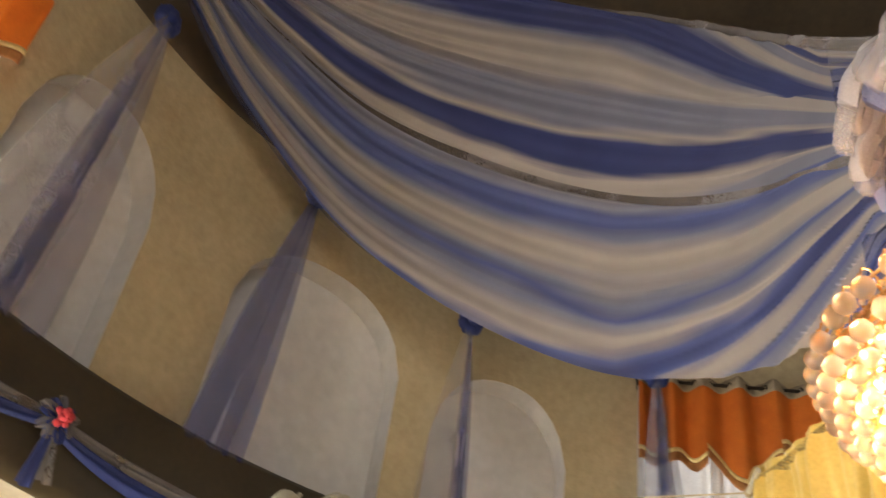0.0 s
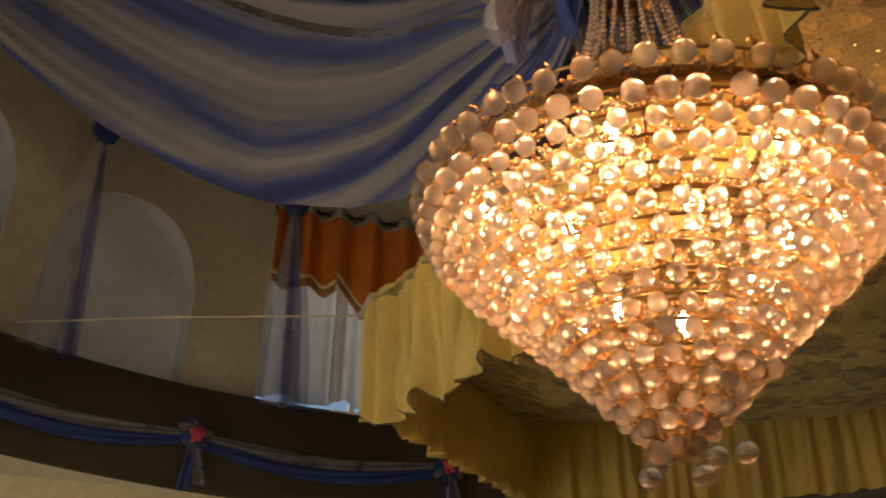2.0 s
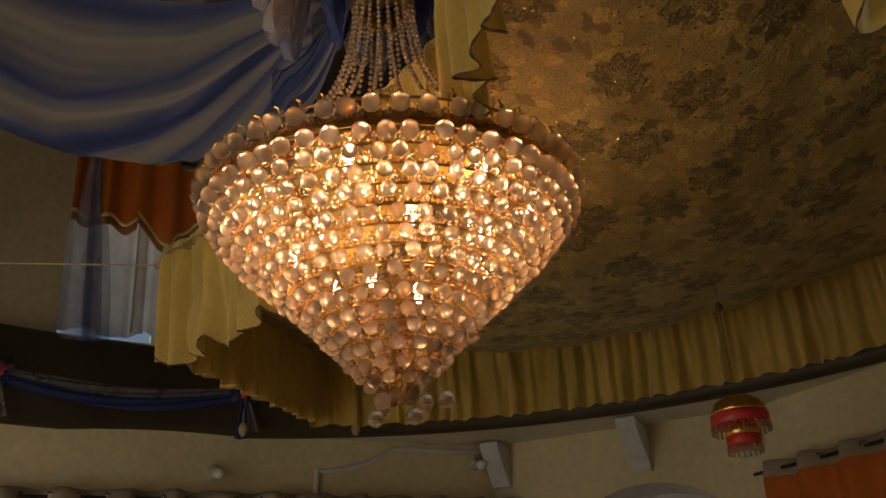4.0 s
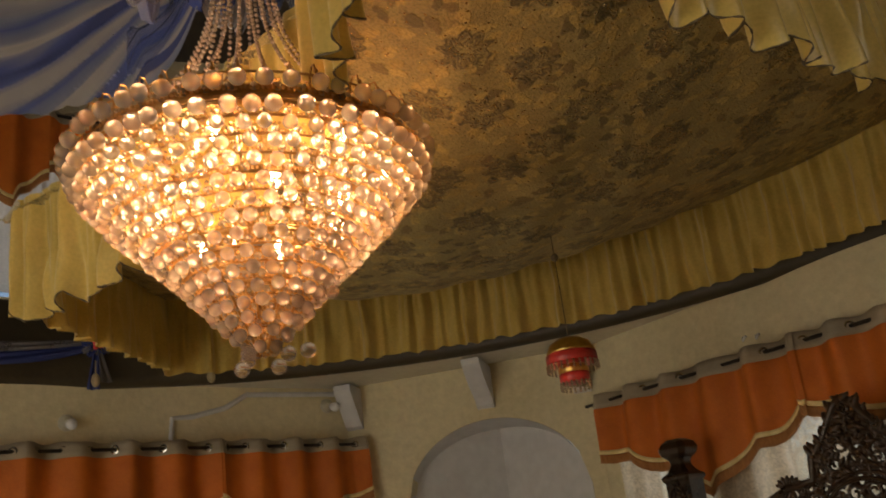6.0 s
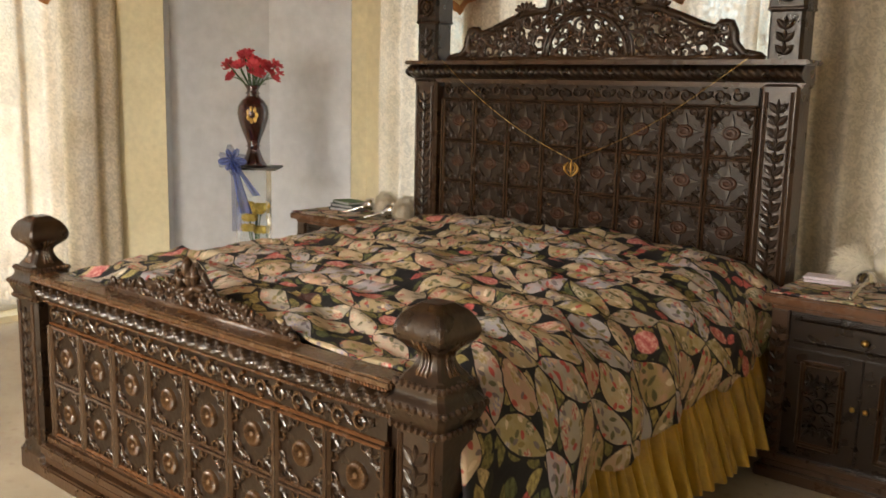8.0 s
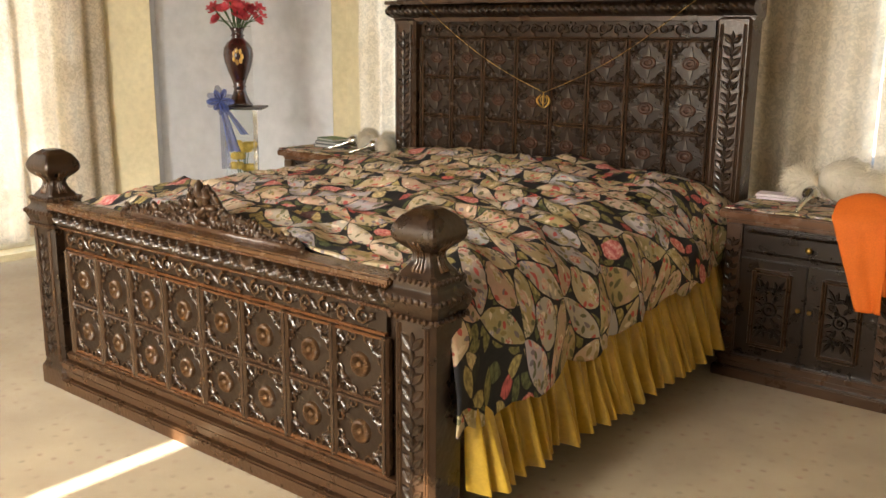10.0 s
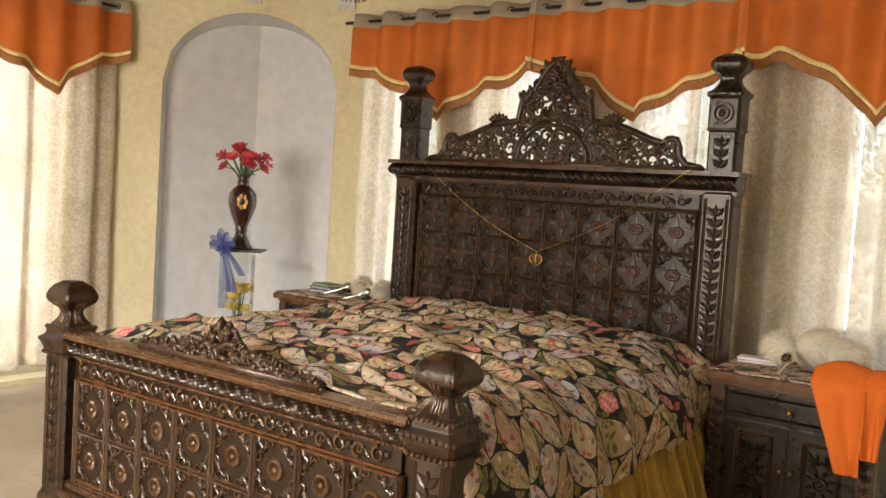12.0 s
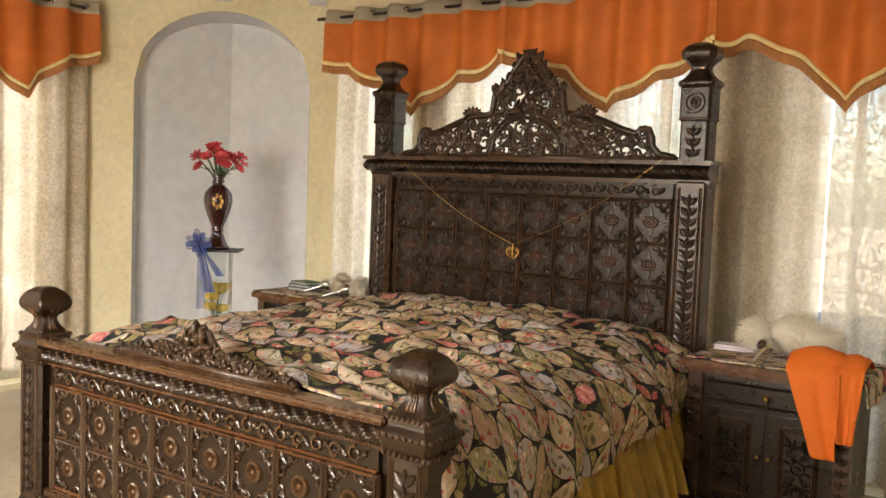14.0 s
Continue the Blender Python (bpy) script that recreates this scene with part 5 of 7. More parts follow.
def runner(x, y, z, w, d, hang):
    """A floral cloth on a night stand, hanging over its outer side."""
    def fn(u, v):
        s = -w / 2 + (w + hang) * u
        yy = y + d * v
        zz = z + 0.004 + 0.003 * noise.noise((s * 12, yy * 12, x))
        if s > w / 2:
            over = s - w / 2
            return Vector((x + w / 2 + 0.010 + 0.02 * min(1, over * 8) + 0.01 * math.sin(yy * 25), yy, zz - over))
        return Vector((x + s, yy, zz))
    ob = tagged(new("table_cloth", grid_mesh("table_cloth", fn, 30, 16, M_FLORAL, True)), "floral runner cloth spread on the nightstand", "table cloth", "nightstand cloths")
    m = ob.modifiers.new("thick", "SOLIDIFY")
    m.thickness, m.offset = 0.005, 1


runner(1.39, -0.335, 0.70, 0.70, 0.46, 0.10)
runner(-1.395, -0.215, 0.70, 0.69, 0.46, 0.02)


def whisk(x, y, z, turn, big):
    """A ceremonial whisk: a silver handle and a long soft tuft of pale hair lying on the table."""
    e = tagged(empty("hair_whisk", x, y, z, turn), "fluffy cream hair whisk with a silver handle on the nightstand", "whisk", "hair whisks")
    m = pose(x, y, z, 0, 0, turn)
    bm = bmesh.new()
    tilt = m @ Matrix.Translation((0, 0, 0.055)) @ Matrix.Rotation(radians(-108), 4, "Y")
    add_lathe(bm, [(0.03, -0.02), (0.036, 0.0), (0.034, 0.015), (0.022, 0.035), (0.009, 0.05), (0.012, 0.057), (0.008, 0.065), (0.009, 0.15), (0.006, 0.16)], 16, tilt)
    part("handle", bm, M_STEEL, e, "chrome handle", True)
    rng = random.Random(int(abs(x) * 100))
    bm = bmesh.new()
    for c, rad, count in (((0.11, 0.065, 0.075), (0.075, 0.07, 0.07), 1100), ((0.12, -0.075, 0.095), (0.085, 0.11, 0.095), 2000), ((0.11, -0.17, 0.080), (0.07, 0.10, 0.070), 1200)):
        c, rad = Vector(c) * big, Vector(rad) * big
        add_ball(bm, m @ c, 1.0, tuple(0.84 * r for r in rad), 18, 12, Matrix.Rotation(radians(turn), 4, "Z"))
        for k in range(count):
            d = Vector((rng.gauss(0, 1), rng.gauss(0, 1), rng.gauss(0.3, 1))).normalized()
            p0 = c + Vector((d.x * rad.x, d.y * rad.y, d.z * rad.z)) * rng.uniform(0.55, 0.85)
            comb = (d * 0.9 + Vector((0.35, 0.8 if c.y > 0 else -0.9, -0.1)) + Vector((rng.gauss(0, 0.3), rng.gauss(0, 0.3), rng.gauss(0, 0.3)))).normalized()
            ln = rng.uniform(0.03, 0.055) * big
            p1 = p0 + comb * ln * 0.6
            p2 = p1 + (comb + Vector((0, 0, -0.5))).normalized() * ln * 0.5
            for p in (p0, p1, p2):
                p.z = max(p.z, 0.010)
            side = m.to_3x3() @ (comb.cross(d) + Vector((0.001, 0, 0))).normalized() * 0.0011
            q = [m @ p for p in (p0, p1, p2)]
            v = [bm.verts.new(q[0] - side), bm.verts.new(q[0] + side), bm.verts.new(q[1] + side), bm.verts.new(q[1] - side), bm.verts.new(q[2])]
            bm.faces.new(v[:4])
            bm.faces.new((v[3], v[2], v[4]))
    part("tuft", bm, M_HAIR, e, "cream hair tuft", True)
    return e


whisk(1.305, -0.125, 0.705, 88, 1.08)
whisk(-1.375, 0.05, 0.705, 40, 0.72)
whisk(-1.13, -0.04, 0.705, 34, 0.72)


def folded_paper():
    bm = bmesh.new()
    for k, dz in enumerate((0.0, 0.012)):
        add_box(bm, -0.085, 0.085, -0.05, 0.05, dz, dz + 0.009, 0.003, pose(1.135, 0.0, 0.708, 0, 0, 14 - 6 * k))
    tagged(part("folded_napkin", bm, M_PAPER), "folded pale pink napkin on the nightstand", "napkin")


folded_paper()


def orange_cloth():
    e = tagged(empty("orange_cloth", 1.60, -0.33, 0.71), "plain bright orange folded cloth hanging over the nightstand", "cloth")

    def flap(top, foot, length, lift, ridge, lean):
        def fn(u, v):
            s = v * (0.18 + length)
            d = max(0.0, s - 0.18)
            q = d / length
            x0, x1 = (a + (b - a) * q for a, b in zip(top, foot))
            x = x0 + (x1 - x0) * u + 0.008 * noise.noise((u * 2, v * 3, top[0]))
            wave = 0.012 * math.sin(u * 6.5 + top[0] * 9) * min(1, q * 2) + 0.008 * noise.noise((u * 4, v * 4, 7))
            if s < 0.18:
                r = ridge * math.sin(math.pi * s / 0.18) ** 0.8 * (0.35 + 0.65 * math.sin(math.pi * (0.15 + 0.7 * u)))
                return Vector((x, -0.177 - s, 0.716 + lift + r + 0.006 * noise.noise((u * 5, s * 10, 2))))
            round_end = 0.006 * (2 * u - 1) ** 2 * q
            return Vector((x, -0.364 - lift - wave - lean * u, 0.716 + lift - d + round_end))
        ob = part("flap", grid_mesh("flap", fn, 22, 40, M_SAFFRON), None, e)
        sm = ob.modifiers.new("thick", "SOLIDIFY")
        sm.thickness = 0.004
    flap((1.462, 1.672), (1.578, 1.668), 0.335, 0.006, 0.085, 0.01)
    flap((1.640, 1.750), (1.668, 1.722), 0.275, 0.016, 0.06, -0.02)


orange_cloth()


def books():
    rng = random.Random(2)
    for k, (col, w, d, h) in enumerate(((M_BLACKBOOK, 0.18, 0.13, 0.018), (M_BLACKBOOK, 0.17, 0.12, 0.018), (M_GREEN, 0.16, 0.11, 0.016))):
        e = tagged(empty("book", -1.56, 0.06, 0.7075 + 0.019 * k, 8 - 10 * k), "small closed book stacked on the nightstand", "book", "stacked books")
        m = pose(-1.56, 0.06, 0.7075 + 0.019 * k, 0, 0, 8 - 10 * k)
        bm = bmesh.new()
        add_box(bm, -w / 2, w / 2, -d / 2, d / 2, 0.003, h - 0.003, 0, m)
        part("pages", bm, M_DARKPAGE, e)
        bm = bmesh.new()
        add_box(bm, -w / 2 - 0.004, w / 2 + 0.003, -d / 2 - 0.003, d / 2 + 0.003, 0, 0.003, 0, m)
        add_box(bm, -w / 2 - 0.004, w / 2 + 0.003, -d / 2 - 0.003, d / 2 + 0.003, h - 0.003, h, 0, m)
        add_box(bm, -w / 2 - 0.006, -w / 2 - 0.003, -d / 2 - 0.003, d / 2 + 0.003, 0, h, 0, m)
        part("cover", bm, col, e)


books()


# ---------- outside, windows, curtains ----------
tagged(part("ground", box_bm(-60, 60, -60, 60, -0.6, -0.35), M_GROUND), "pale dry ground outside", "ground", kind="structure")


class Run:
    """A straight line along a wall: s along it, out into the room."""

    def __init__(self, a, b):
        self.a, self.d = Vector((*a, 0)), (Vector((*b, 0)) - Vector((*a, 0))).normalized()
        self.n = Vector((-self.d.y, self.d.x, 0))
        if self.n.dot(Vector((CX, CY, 0)) - self.a) < 0:
            self.n = -self.n

    def at(self, s, out, z):
        return self.a + self.d * s + self.n * out + Vector((0, 0, z))


def window(name, run, s0, s1, z0, z1):
    """A wooden frame with a cross of glazing bars set in its opening."""
    ob = tagged(empty(name), "tall white painted window behind the curtains", "window", kind="structure")
    for nm, a, b, c, d in (("window_frame", s0, s0 + 0.06, z0, z1), ("window_frame", s1 - 0.06, s1, z0, z1), ("window_frame", s0 + 0.06, s1 - 0.06, z0, z0 + 0.06), ("window_frame", s0 + 0.06, s1 - 0.06, z1 - 0.06, z1), ("glazing_bar", (s0 + s1) / 2 - 0.015, (s0 + s1) / 2 + 0.015, z0 + 0.06, z1 - 0.06)):
        bm = bmesh.new()
        q = [bm.verts.new(run.at(s, o, z)) for o in (-0.16, -0.21) for s, z in ((a, c), (b, c), (b, d), (a, d))]
        for f in ((0, 1, 2, 3), (7, 6, 5, 4), (0, 4, 5, 1), (1, 5, 6, 2), (2, 6, 7, 3), (3, 7, 4, 0)):
            bm.faces.new([q[i] for i in f])
        part(nm, bm, M_WHITE, ob)


NORTH, WEST = Run(CORNERS[0], CORNERS[1]), Run(CORNERS[7], CORNERS[6])
for k, (s0, s1) in enumerate(((0.12, 0.75), (1.05, 1.75), (2.0, 2.62), (3.06, 3.54))):
    window(f"window_{k + 1}", NORTH, s0, s1, 0.04, 2.3)
WEST_LEN = math.dist(CORNERS[6], CORNERS[7])
for k, (s0, s1) in enumerate(((1.5, 2.5), (2.9, 3.84))):
    window(f"window_{k + 5}", WEST, WEST_LEN - s1, WEST_LEN - s0, 0.04, 2.3)


def folds(s, seed, amp):
    return amp * (math.sin(s * 31 + seed + 1.7 * math.sin(s * 5 + seed)) * 0.6 + 0.4 * math.sin(s * 53 + seed * 2) * math.sin(s * 3 + seed))


def sheer_panel(run, s0, s1, z0, z1, seed, out=0.068, squeeze=0.0):
    """One hanging sheer, gathered into folds, a little narrower at its foot."""
    def fn(u, v):
        z = z1 + (z0 - z1) * v
        mid = (s0 + s1) / 2
        s = mid + (s0 + (s1 - s0) * u - mid) * (1 - squeeze * v)
        o = out + folds(s0 + (s1 - s0) * u, seed, 0.036 + 0.018 * v) + 0.012 * noise.noise((u * 4, v * 3, seed))
        return run.at(s, max(o, 0.012), z + 0.012 * math.sin(u * 9 + seed) * v)
    nu = max(24, int((s1 - s0) * 110))
    ob = tagged(new("sheer_curtain", grid_mesh("sheer_curtain", fn, nu, 24, M_SHEER)), "long cream lace sheer curtain hanging in folds at the window", "curtain", "sheer curtains")
    return ob


def valance(run, s0, s1, z_top, z_end, z_mid, seed, peak=0.5, curve=1.9, out=0.13):
    """A pelmet panel: beige band on the rod, orange cloth cut to a point in its middle, braid and fringe."""
    base = run.at((s0 + s1) / 2, out, z_top)
    e = tagged(empty("valance", *base), "orange window valance with beige heading, gold braid and rust fringe", "valance", "window valances")
    n = int((s1 - s0) * 150)

    rings = max(4, 2 * round((s1 - s0) / 0.25))

    def hem(u):
        t = (peak - u) / peak if u < peak else (u - peak) / (1 - peak)
        rise = 1 - (1 - min(t, 1.0)) ** curve if u < peak else t ** 0.9
        return z_mid + (z_end - z_mid) * rise + 0.010 * math.sin(u * 19 + seed) - 0.012 * math.sin(math.pi * rings * u)

    def off(u, v):
        """The cloth weaves before and behind the rod, ring by ring; below, the folds soften."""
        w = math.sin(math.pi * rings * u + math.pi / 2)
        return out + w * (0.042 - 0.010 * v) + folds(s0 + (s1 - s0) * u, seed, 0.008) + 0.018 * v + 0.022 * min(1.0, 5 * v)

    def strip(name, za, zb, material, parent, lift, nv):
        def fn(u, v):
            a, b = za(u), zb(u)
            return run.at(s0 + (s1 - s0) * u, off(u, min(1.0, max(0.0, (z_top - a - (b - a) * v) / 0.5))) + lift, a + (b - a) * v)
        ob = part(name, grid_mesh(name, fn, n, nv, material), None, parent)
        if name != "cloth":
            m = ob.modifiers.new("thick", "SOLIDIFY")
            m.thickness = 0.004
        return ob

    strip("heading", lambda u: z_top + 0.004 * math.sin(u * 40), lambda u: z_top - 0.085, M_BEIGE, e, 0.0, 3)
    cloth = strip("cloth", lambda u: z_top - 0.083, lambda u: hem(u), M_ORANGE, e, 0.001, 12)
    strip("braid", lambda u: hem(u) + 0.024, lambda u: hem(u), M_TRIM, cloth, 0.006, 2)
    strip("fringe", lambda u: hem(u) + 0.002, lambda u: hem(u) - 0.05 - 0.0035 * noise.noise((u * (s1 - s0) * 90, seed, 0)), M_FRINGE, cloth, 0.004, 3)
    for k in range(rings):
        u = (k + 0.5) / rings
        c = run.at(s0 + (s1 - s0) * u, out, z_top - 0.043)
        slope = (off(u + 0.01, 0) - off(u - 0.01, 0)) / (0.02 * (s1 - s0))
        turn = Matrix.Translation(c) @ (run.n - run.d * slope).to_track_quat("Z", "Y").to_matrix().to_4x4()
        bm = bmesh.new()
        add_lathe(bm, [(0.015, -0.006), (0.015, 0.006), (0.020, 0.009), (0.026, 0.007), (0.027, 0.0), (0.026, -0.007), (0.020, -0.009)], 16, turn)
        part("grommet", bm, M_STEEL, e)


def rod(run, s0, s1, z, out=0.13):
    e = tagged(empty("curtain_rod", *run.at(s0, out, z)), "thin dark iron curtain rod on the wall", "curtain rod", "curtain rods")
    bm = bmesh.new()
    add_tube(bm, [run.at(s0, out, z), run.at((s0 + s1) / 2, out, z), run.at(s1, out, z)], 0.010, 10)
    part("bar", bm, M_IRON, e)
    for s in (s0 + 0.03, (s0 + s1) / 2, s1 - 0.03):
        bm = bmesh.new()
        add_tube(bm, [run.at(s, 0.0, z), run.at(s, out + 0.01, z)], 0.008, 8)
        add_box(bm, -0.02, 0.02, -0.02, 0.02, -0.035, 0.035, 0.003, Matrix.Translation(run.at(s, 0.004, z)))
        part("bracket", bm, M_IRON, e)


rod(NORTH, 0.05, 3.62, 2.425)
rod(WEST, -0.06, 4.0, 2.43)
for k, (s0, s1, m) in enumerate(((0.17, 1.52, 1.85), (1.48, 2.70, 1.84), (2.66, 3.65, 1.82))):
    valance(NORTH, s0, s1, 2.468, 2.12, m, 1.3 * k + 0.4, (0.5, 0.535, 0.64)[k], (1.9, 1.9, 3.0)[k])
for k, (s0, s1, m) in enumerate(((-0.03, 0.95, 1.87), (0.93, 1.98, 1.93), (1.96, 3.03, 1.92), (3.0, 4.0, 1.92))):
    valance(WEST, s0, s1, 2.473, 2.13, m, 1.1 * k + 2.0)
for k, (s0, s1, q) in enumerate(((0.19, 0.95, 0.02), (0.93, 1.62, 0.0), (1.60, 2.45, 0.0), (2.43, 3.215, 0.01), (3.235, 3.66, 0.02))):
    sheer_panel(NORTH, s0, s1, 0.10, 2.43, 2.1 * k, squeeze=q)
for k, (s0, s1, q) in enumerate(((-0.06, 0.56, 0.0), (0.52, 1.25, 0.0), (1.28, 2.1, 0.01), (2.1, 3.05, 0.0), (3.07, 4.0, 0.0))):
    sheer_panel(WEST, s0, s1, 0.13, 2.43, 1.7 * k + 0.5, squeeze=q)


# ---------- the arched niche and what stands in it ----------
NW = Run(CORNERS[7], CORNERS[0])


def niche():
    s0, s1, spring, rise = 0.362, 1.503, 2.0, 0.467
    bm = bmesh.new()
    n = 32
    mid, w = (s0 + s1) / 2, (s1 - s0) / 2
    cols = []
    for k in range(n + 1):
        e = -1 + 2 * k / n
        depth = -(0.11 + 0.24 * (1 - abs(e)))
        h = spring + rise * math.sqrt(max(0, 1 - e * e))
        hb = spring + (rise - 0.02) * math.sqrt(max(0, 1 - e * e))
        cols.append([bm.verts.new(NW.at(mid + w * e, 0.0, h)), bm.verts.new(NW.at(mid + w * e, depth, hb))] + [bm.verts.new(NW.at(mid + w * e, depth, hb * (1 - j / 6))) for j in range(1, 7)])
    for a, b in zip(cols, cols[1:]):
        for j in range(7):
            bm.faces.new((a[j], b[j], b[j + 1], a[j + 1]))
    for c, s in ((cols[0], s0), (cols[-1], s1)):
        q = [bm.verts.new(NW.at(s, o, z)) for o, z in ((0, 0), (-0.11, 0), (-0.11, spring), (0, spring))]
        bm.faces.new(q)
    tagged(part("niche_back", bm, M_LILAC), "pale lilac arched niche with a creased back", "niche", kind="structure")


niche()


def corbel(s, length, seed):
    """A plaster bracket under the round beam: a stepped, curved block."""
    bm = bmesh.new()
    prof = [(0, 2.53), (0.05, 2.55), (0.08, 2.59), (length * 0.55, 2.64), (length * 0.8, 2.70), (length, 2.76), (length, 2.795), (0, 2.795)]
    sides = [[bm.verts.new(NW.at(s + dx, o - 0.01, z)) for o, z in prof] for dx in (-0.055, 0.055)]
    bm.faces.new(sides[0])
    bm.faces.new(list(reversed(sides[1])))
    for k in range(len(prof)):
        j = (k + 1) % len(prof)
        bm.faces.new((sides[0][k], sides[0][j], sides[1][j], sides[1][k]))
    tagged(part("trim", bm, M_LILAC), "pale corbel-shaped block under the beam", "corbel", "corbels", kind="structure")


# this first one stands in for an upright electric box in the corner
corbel(0.06, 0.22, 1)
corbel(0.93, 0.34, 2)
corbel(1.54, 0.22, 3)

VX, VY = -2.05, -0.235


def pedestal():
    e = tagged(empty("glass_pedestal", VX, VY, 0), "clear glass pedestal with yellow flowers inside and a dark top plate", "pedestal")
    m = pose(VX, VY, 0, 0, 0, 40)
    bm = bmesh.new()
    add_box(bm, -0.12, 0.12, -0.12, 0.12, 0, 0.03, 0.006, m)
    part("base", bm, M_IRON, e)
    bm = bmesh.new()
    add_box(bm, -0.085, 0.085, -0.085, 0.085, 0.03, 0.925, 0.003, m)
    ob = part("glass_column", bm, M_GLASS, e, "clear glass column")
    ob.visible_shadow = False
    bm = bmesh.new()
    add_box(bm, -0.13, 0.15, -0.12, 0.12, 0.925, 0.938, 0.003, m)
    part("top_plate", bm, M_IRON, e)
    return e


pedestal()


def vase():
    e = tagged(empty("vase", VX, VY, 0.938), "dark reddish lacquer vase with a gold motif on the pedestal", "vase")
    bm = bmesh.new()
    k = [(0.073, 0.0), (0.076, 0.012), (0.062, 0.03), (0.048, 0.06), (0.036, 0.095), (0.034, 0.11), (0.042, 0.118), (0.034, 0.126), (0.045, 0.16), (0.066, 0.21), (0.083, 0.265), (0.089, 0.305), (0.084, 0.345), (0.064, 0.375), (0.040, 0.395), (0.034, 0.41), (0.042, 0.417), (0.034, 0.425), (0.034, 0.44), (0.046, 0.46), (0.042, 0.462), (0.028, 0.44), (0.026, 0.40)]
    add_lathe(bm, k, 28, pose(VX, VY, 0.938))
    part("body", bm, M_LACQUER, e, "", True)
    bm = bmesh.new()
    d = Vector((0.75, -0.66, 0)).normalized()
    side = Vector((-d.y, d.x, 0))
    for a in range(7):
        t = math.tau * a / 7
        add_ball(bm, Vector((VX, VY, 1.235)) + d * 0.083 + side * 0.024 * math.cos(t) + Vector((0, 0, 0.034 * math.sin(t))), 0.013, (0.5, 1, 1.3), 8, 6)
    part("motif", bm, M_BRASS, e, "gold painted motif")


vase()


def bouquet():
    rng = random.Random(8)
    e = tagged(empty("red_flowers", VX, VY, 1.36), "bunch of red artificial flowers in the vase", "flowers")
    stems = bmesh.new()
    leaves = bmesh.new()
    for k in range(26):
        a, t = rng.uniform(0, math.tau), rng.uniform(0.0, 1.0)
        p = Vector((VX + 0.14 * math.cos(a) * math.sqrt(t), VY + 0.14 * math.sin(a) * math.sqrt(t), 1.43 + rng.uniform(0, 0.18) * (1 - 0.4 * t)))
        add_tube(stems, [(VX, VY, 1.36), ((VX + p.x) / 2, (VY + p.y) / 2, 1.43), tuple(p)], 0.0025, 4)
        bm = bmesh.new()
        up = (p - Vector((VX, VY, 1.33))).normalized()
        turn = Matrix.Translation(p) @ up.to_track_quat("Z", "Y").to_matrix().to_4x4()
        for ring, (n, ln, lift) in enumerate(((6, 0.042, 0.35), (5, 0.030, 0.8))):
            for j in range(n):
                b = math.tau * j / n + 0.4 * ring
                c, s = math.cos(b), math.sin(b)
                pts = [(0, 0, 0)]
                for f, w in ((0.45, 0.6), (0.85, 0.75), (1.05, 0.35)):
                    r, z = ln * f, ln * lift * f * f + rng.uniform(-0.003, 0.003)
                    for sd in (-1, 1):
                        x, y = r, sd * ln * w * 0.5
                        pts.append((c * x - s * y, s * x + c * y, z))
                v = [bm.verts.new(turn @ Vector(q)) for q in pts]
                bm.faces.new((v[0], v[1], v[2]))
                bm.faces.new((v[1], v[3], v[4], v[2]))
                bm.faces.new((v[3], v[5], v[6], v[4]))
        part("blossom", bm, M_PETAL, e)
    for k in range(16):
        a = rng.uniform(0, math.tau)
        c, s = math.cos(a), math.sin(a)
        p = Vector((VX + 0.05 * c, VY + 0.05 * s, 1.40 + rng.uniform(0, 0.06)))
        w = Vector((-s, c, 0)) * 0.016
        d = Vector((c * 0.05, s * 0.05, rng.uniform(-0.01, 0.03)))
        v = [leaves.verts.new(q) for q in (p, p + d * 0.5 + w, p + d, p + d * 0.5 - w)]
        leaves.faces.new(v)
    part("stems", stems, M_LEAF, e)
    part("leaves", leaves, M_LEAF, e)


bouquet()


def yellow_spray():
    rng = random.Random(5)
    e = tagged(empty("yellow_flowers", VX, VY, 0.05), "yellow artificial flowers standing inside the glass pedestal", "flowers")
    bm, st = bmesh.new(), bmesh.new()
    for k in range(7):
        p = Vector((VX + rng.uniform(-0.05, 0.05), VY + rng.uniform(-0.05, 0.05), rng.uniform(0.55, 0.72) if k < 7 else 0.80))
        add_tube(st, [(VX, VY, 0.04), (VX + 0.01, VY, 0.4), tuple(p)], 0.003, 4)
        for j in range(6):
            a = math.tau * j / 6
            add_ball(bm, p + Vector((0.026 * math.cos(a), 0.026 * math.sin(a), 0.014 * math.sin(3 * a))), 0.022, (1, 1, 1.1), 6, 4)
    part("blossoms", bm, M_YELLOW, e)
    part("stems", st, M_LEAF, e)


yellow_spray()


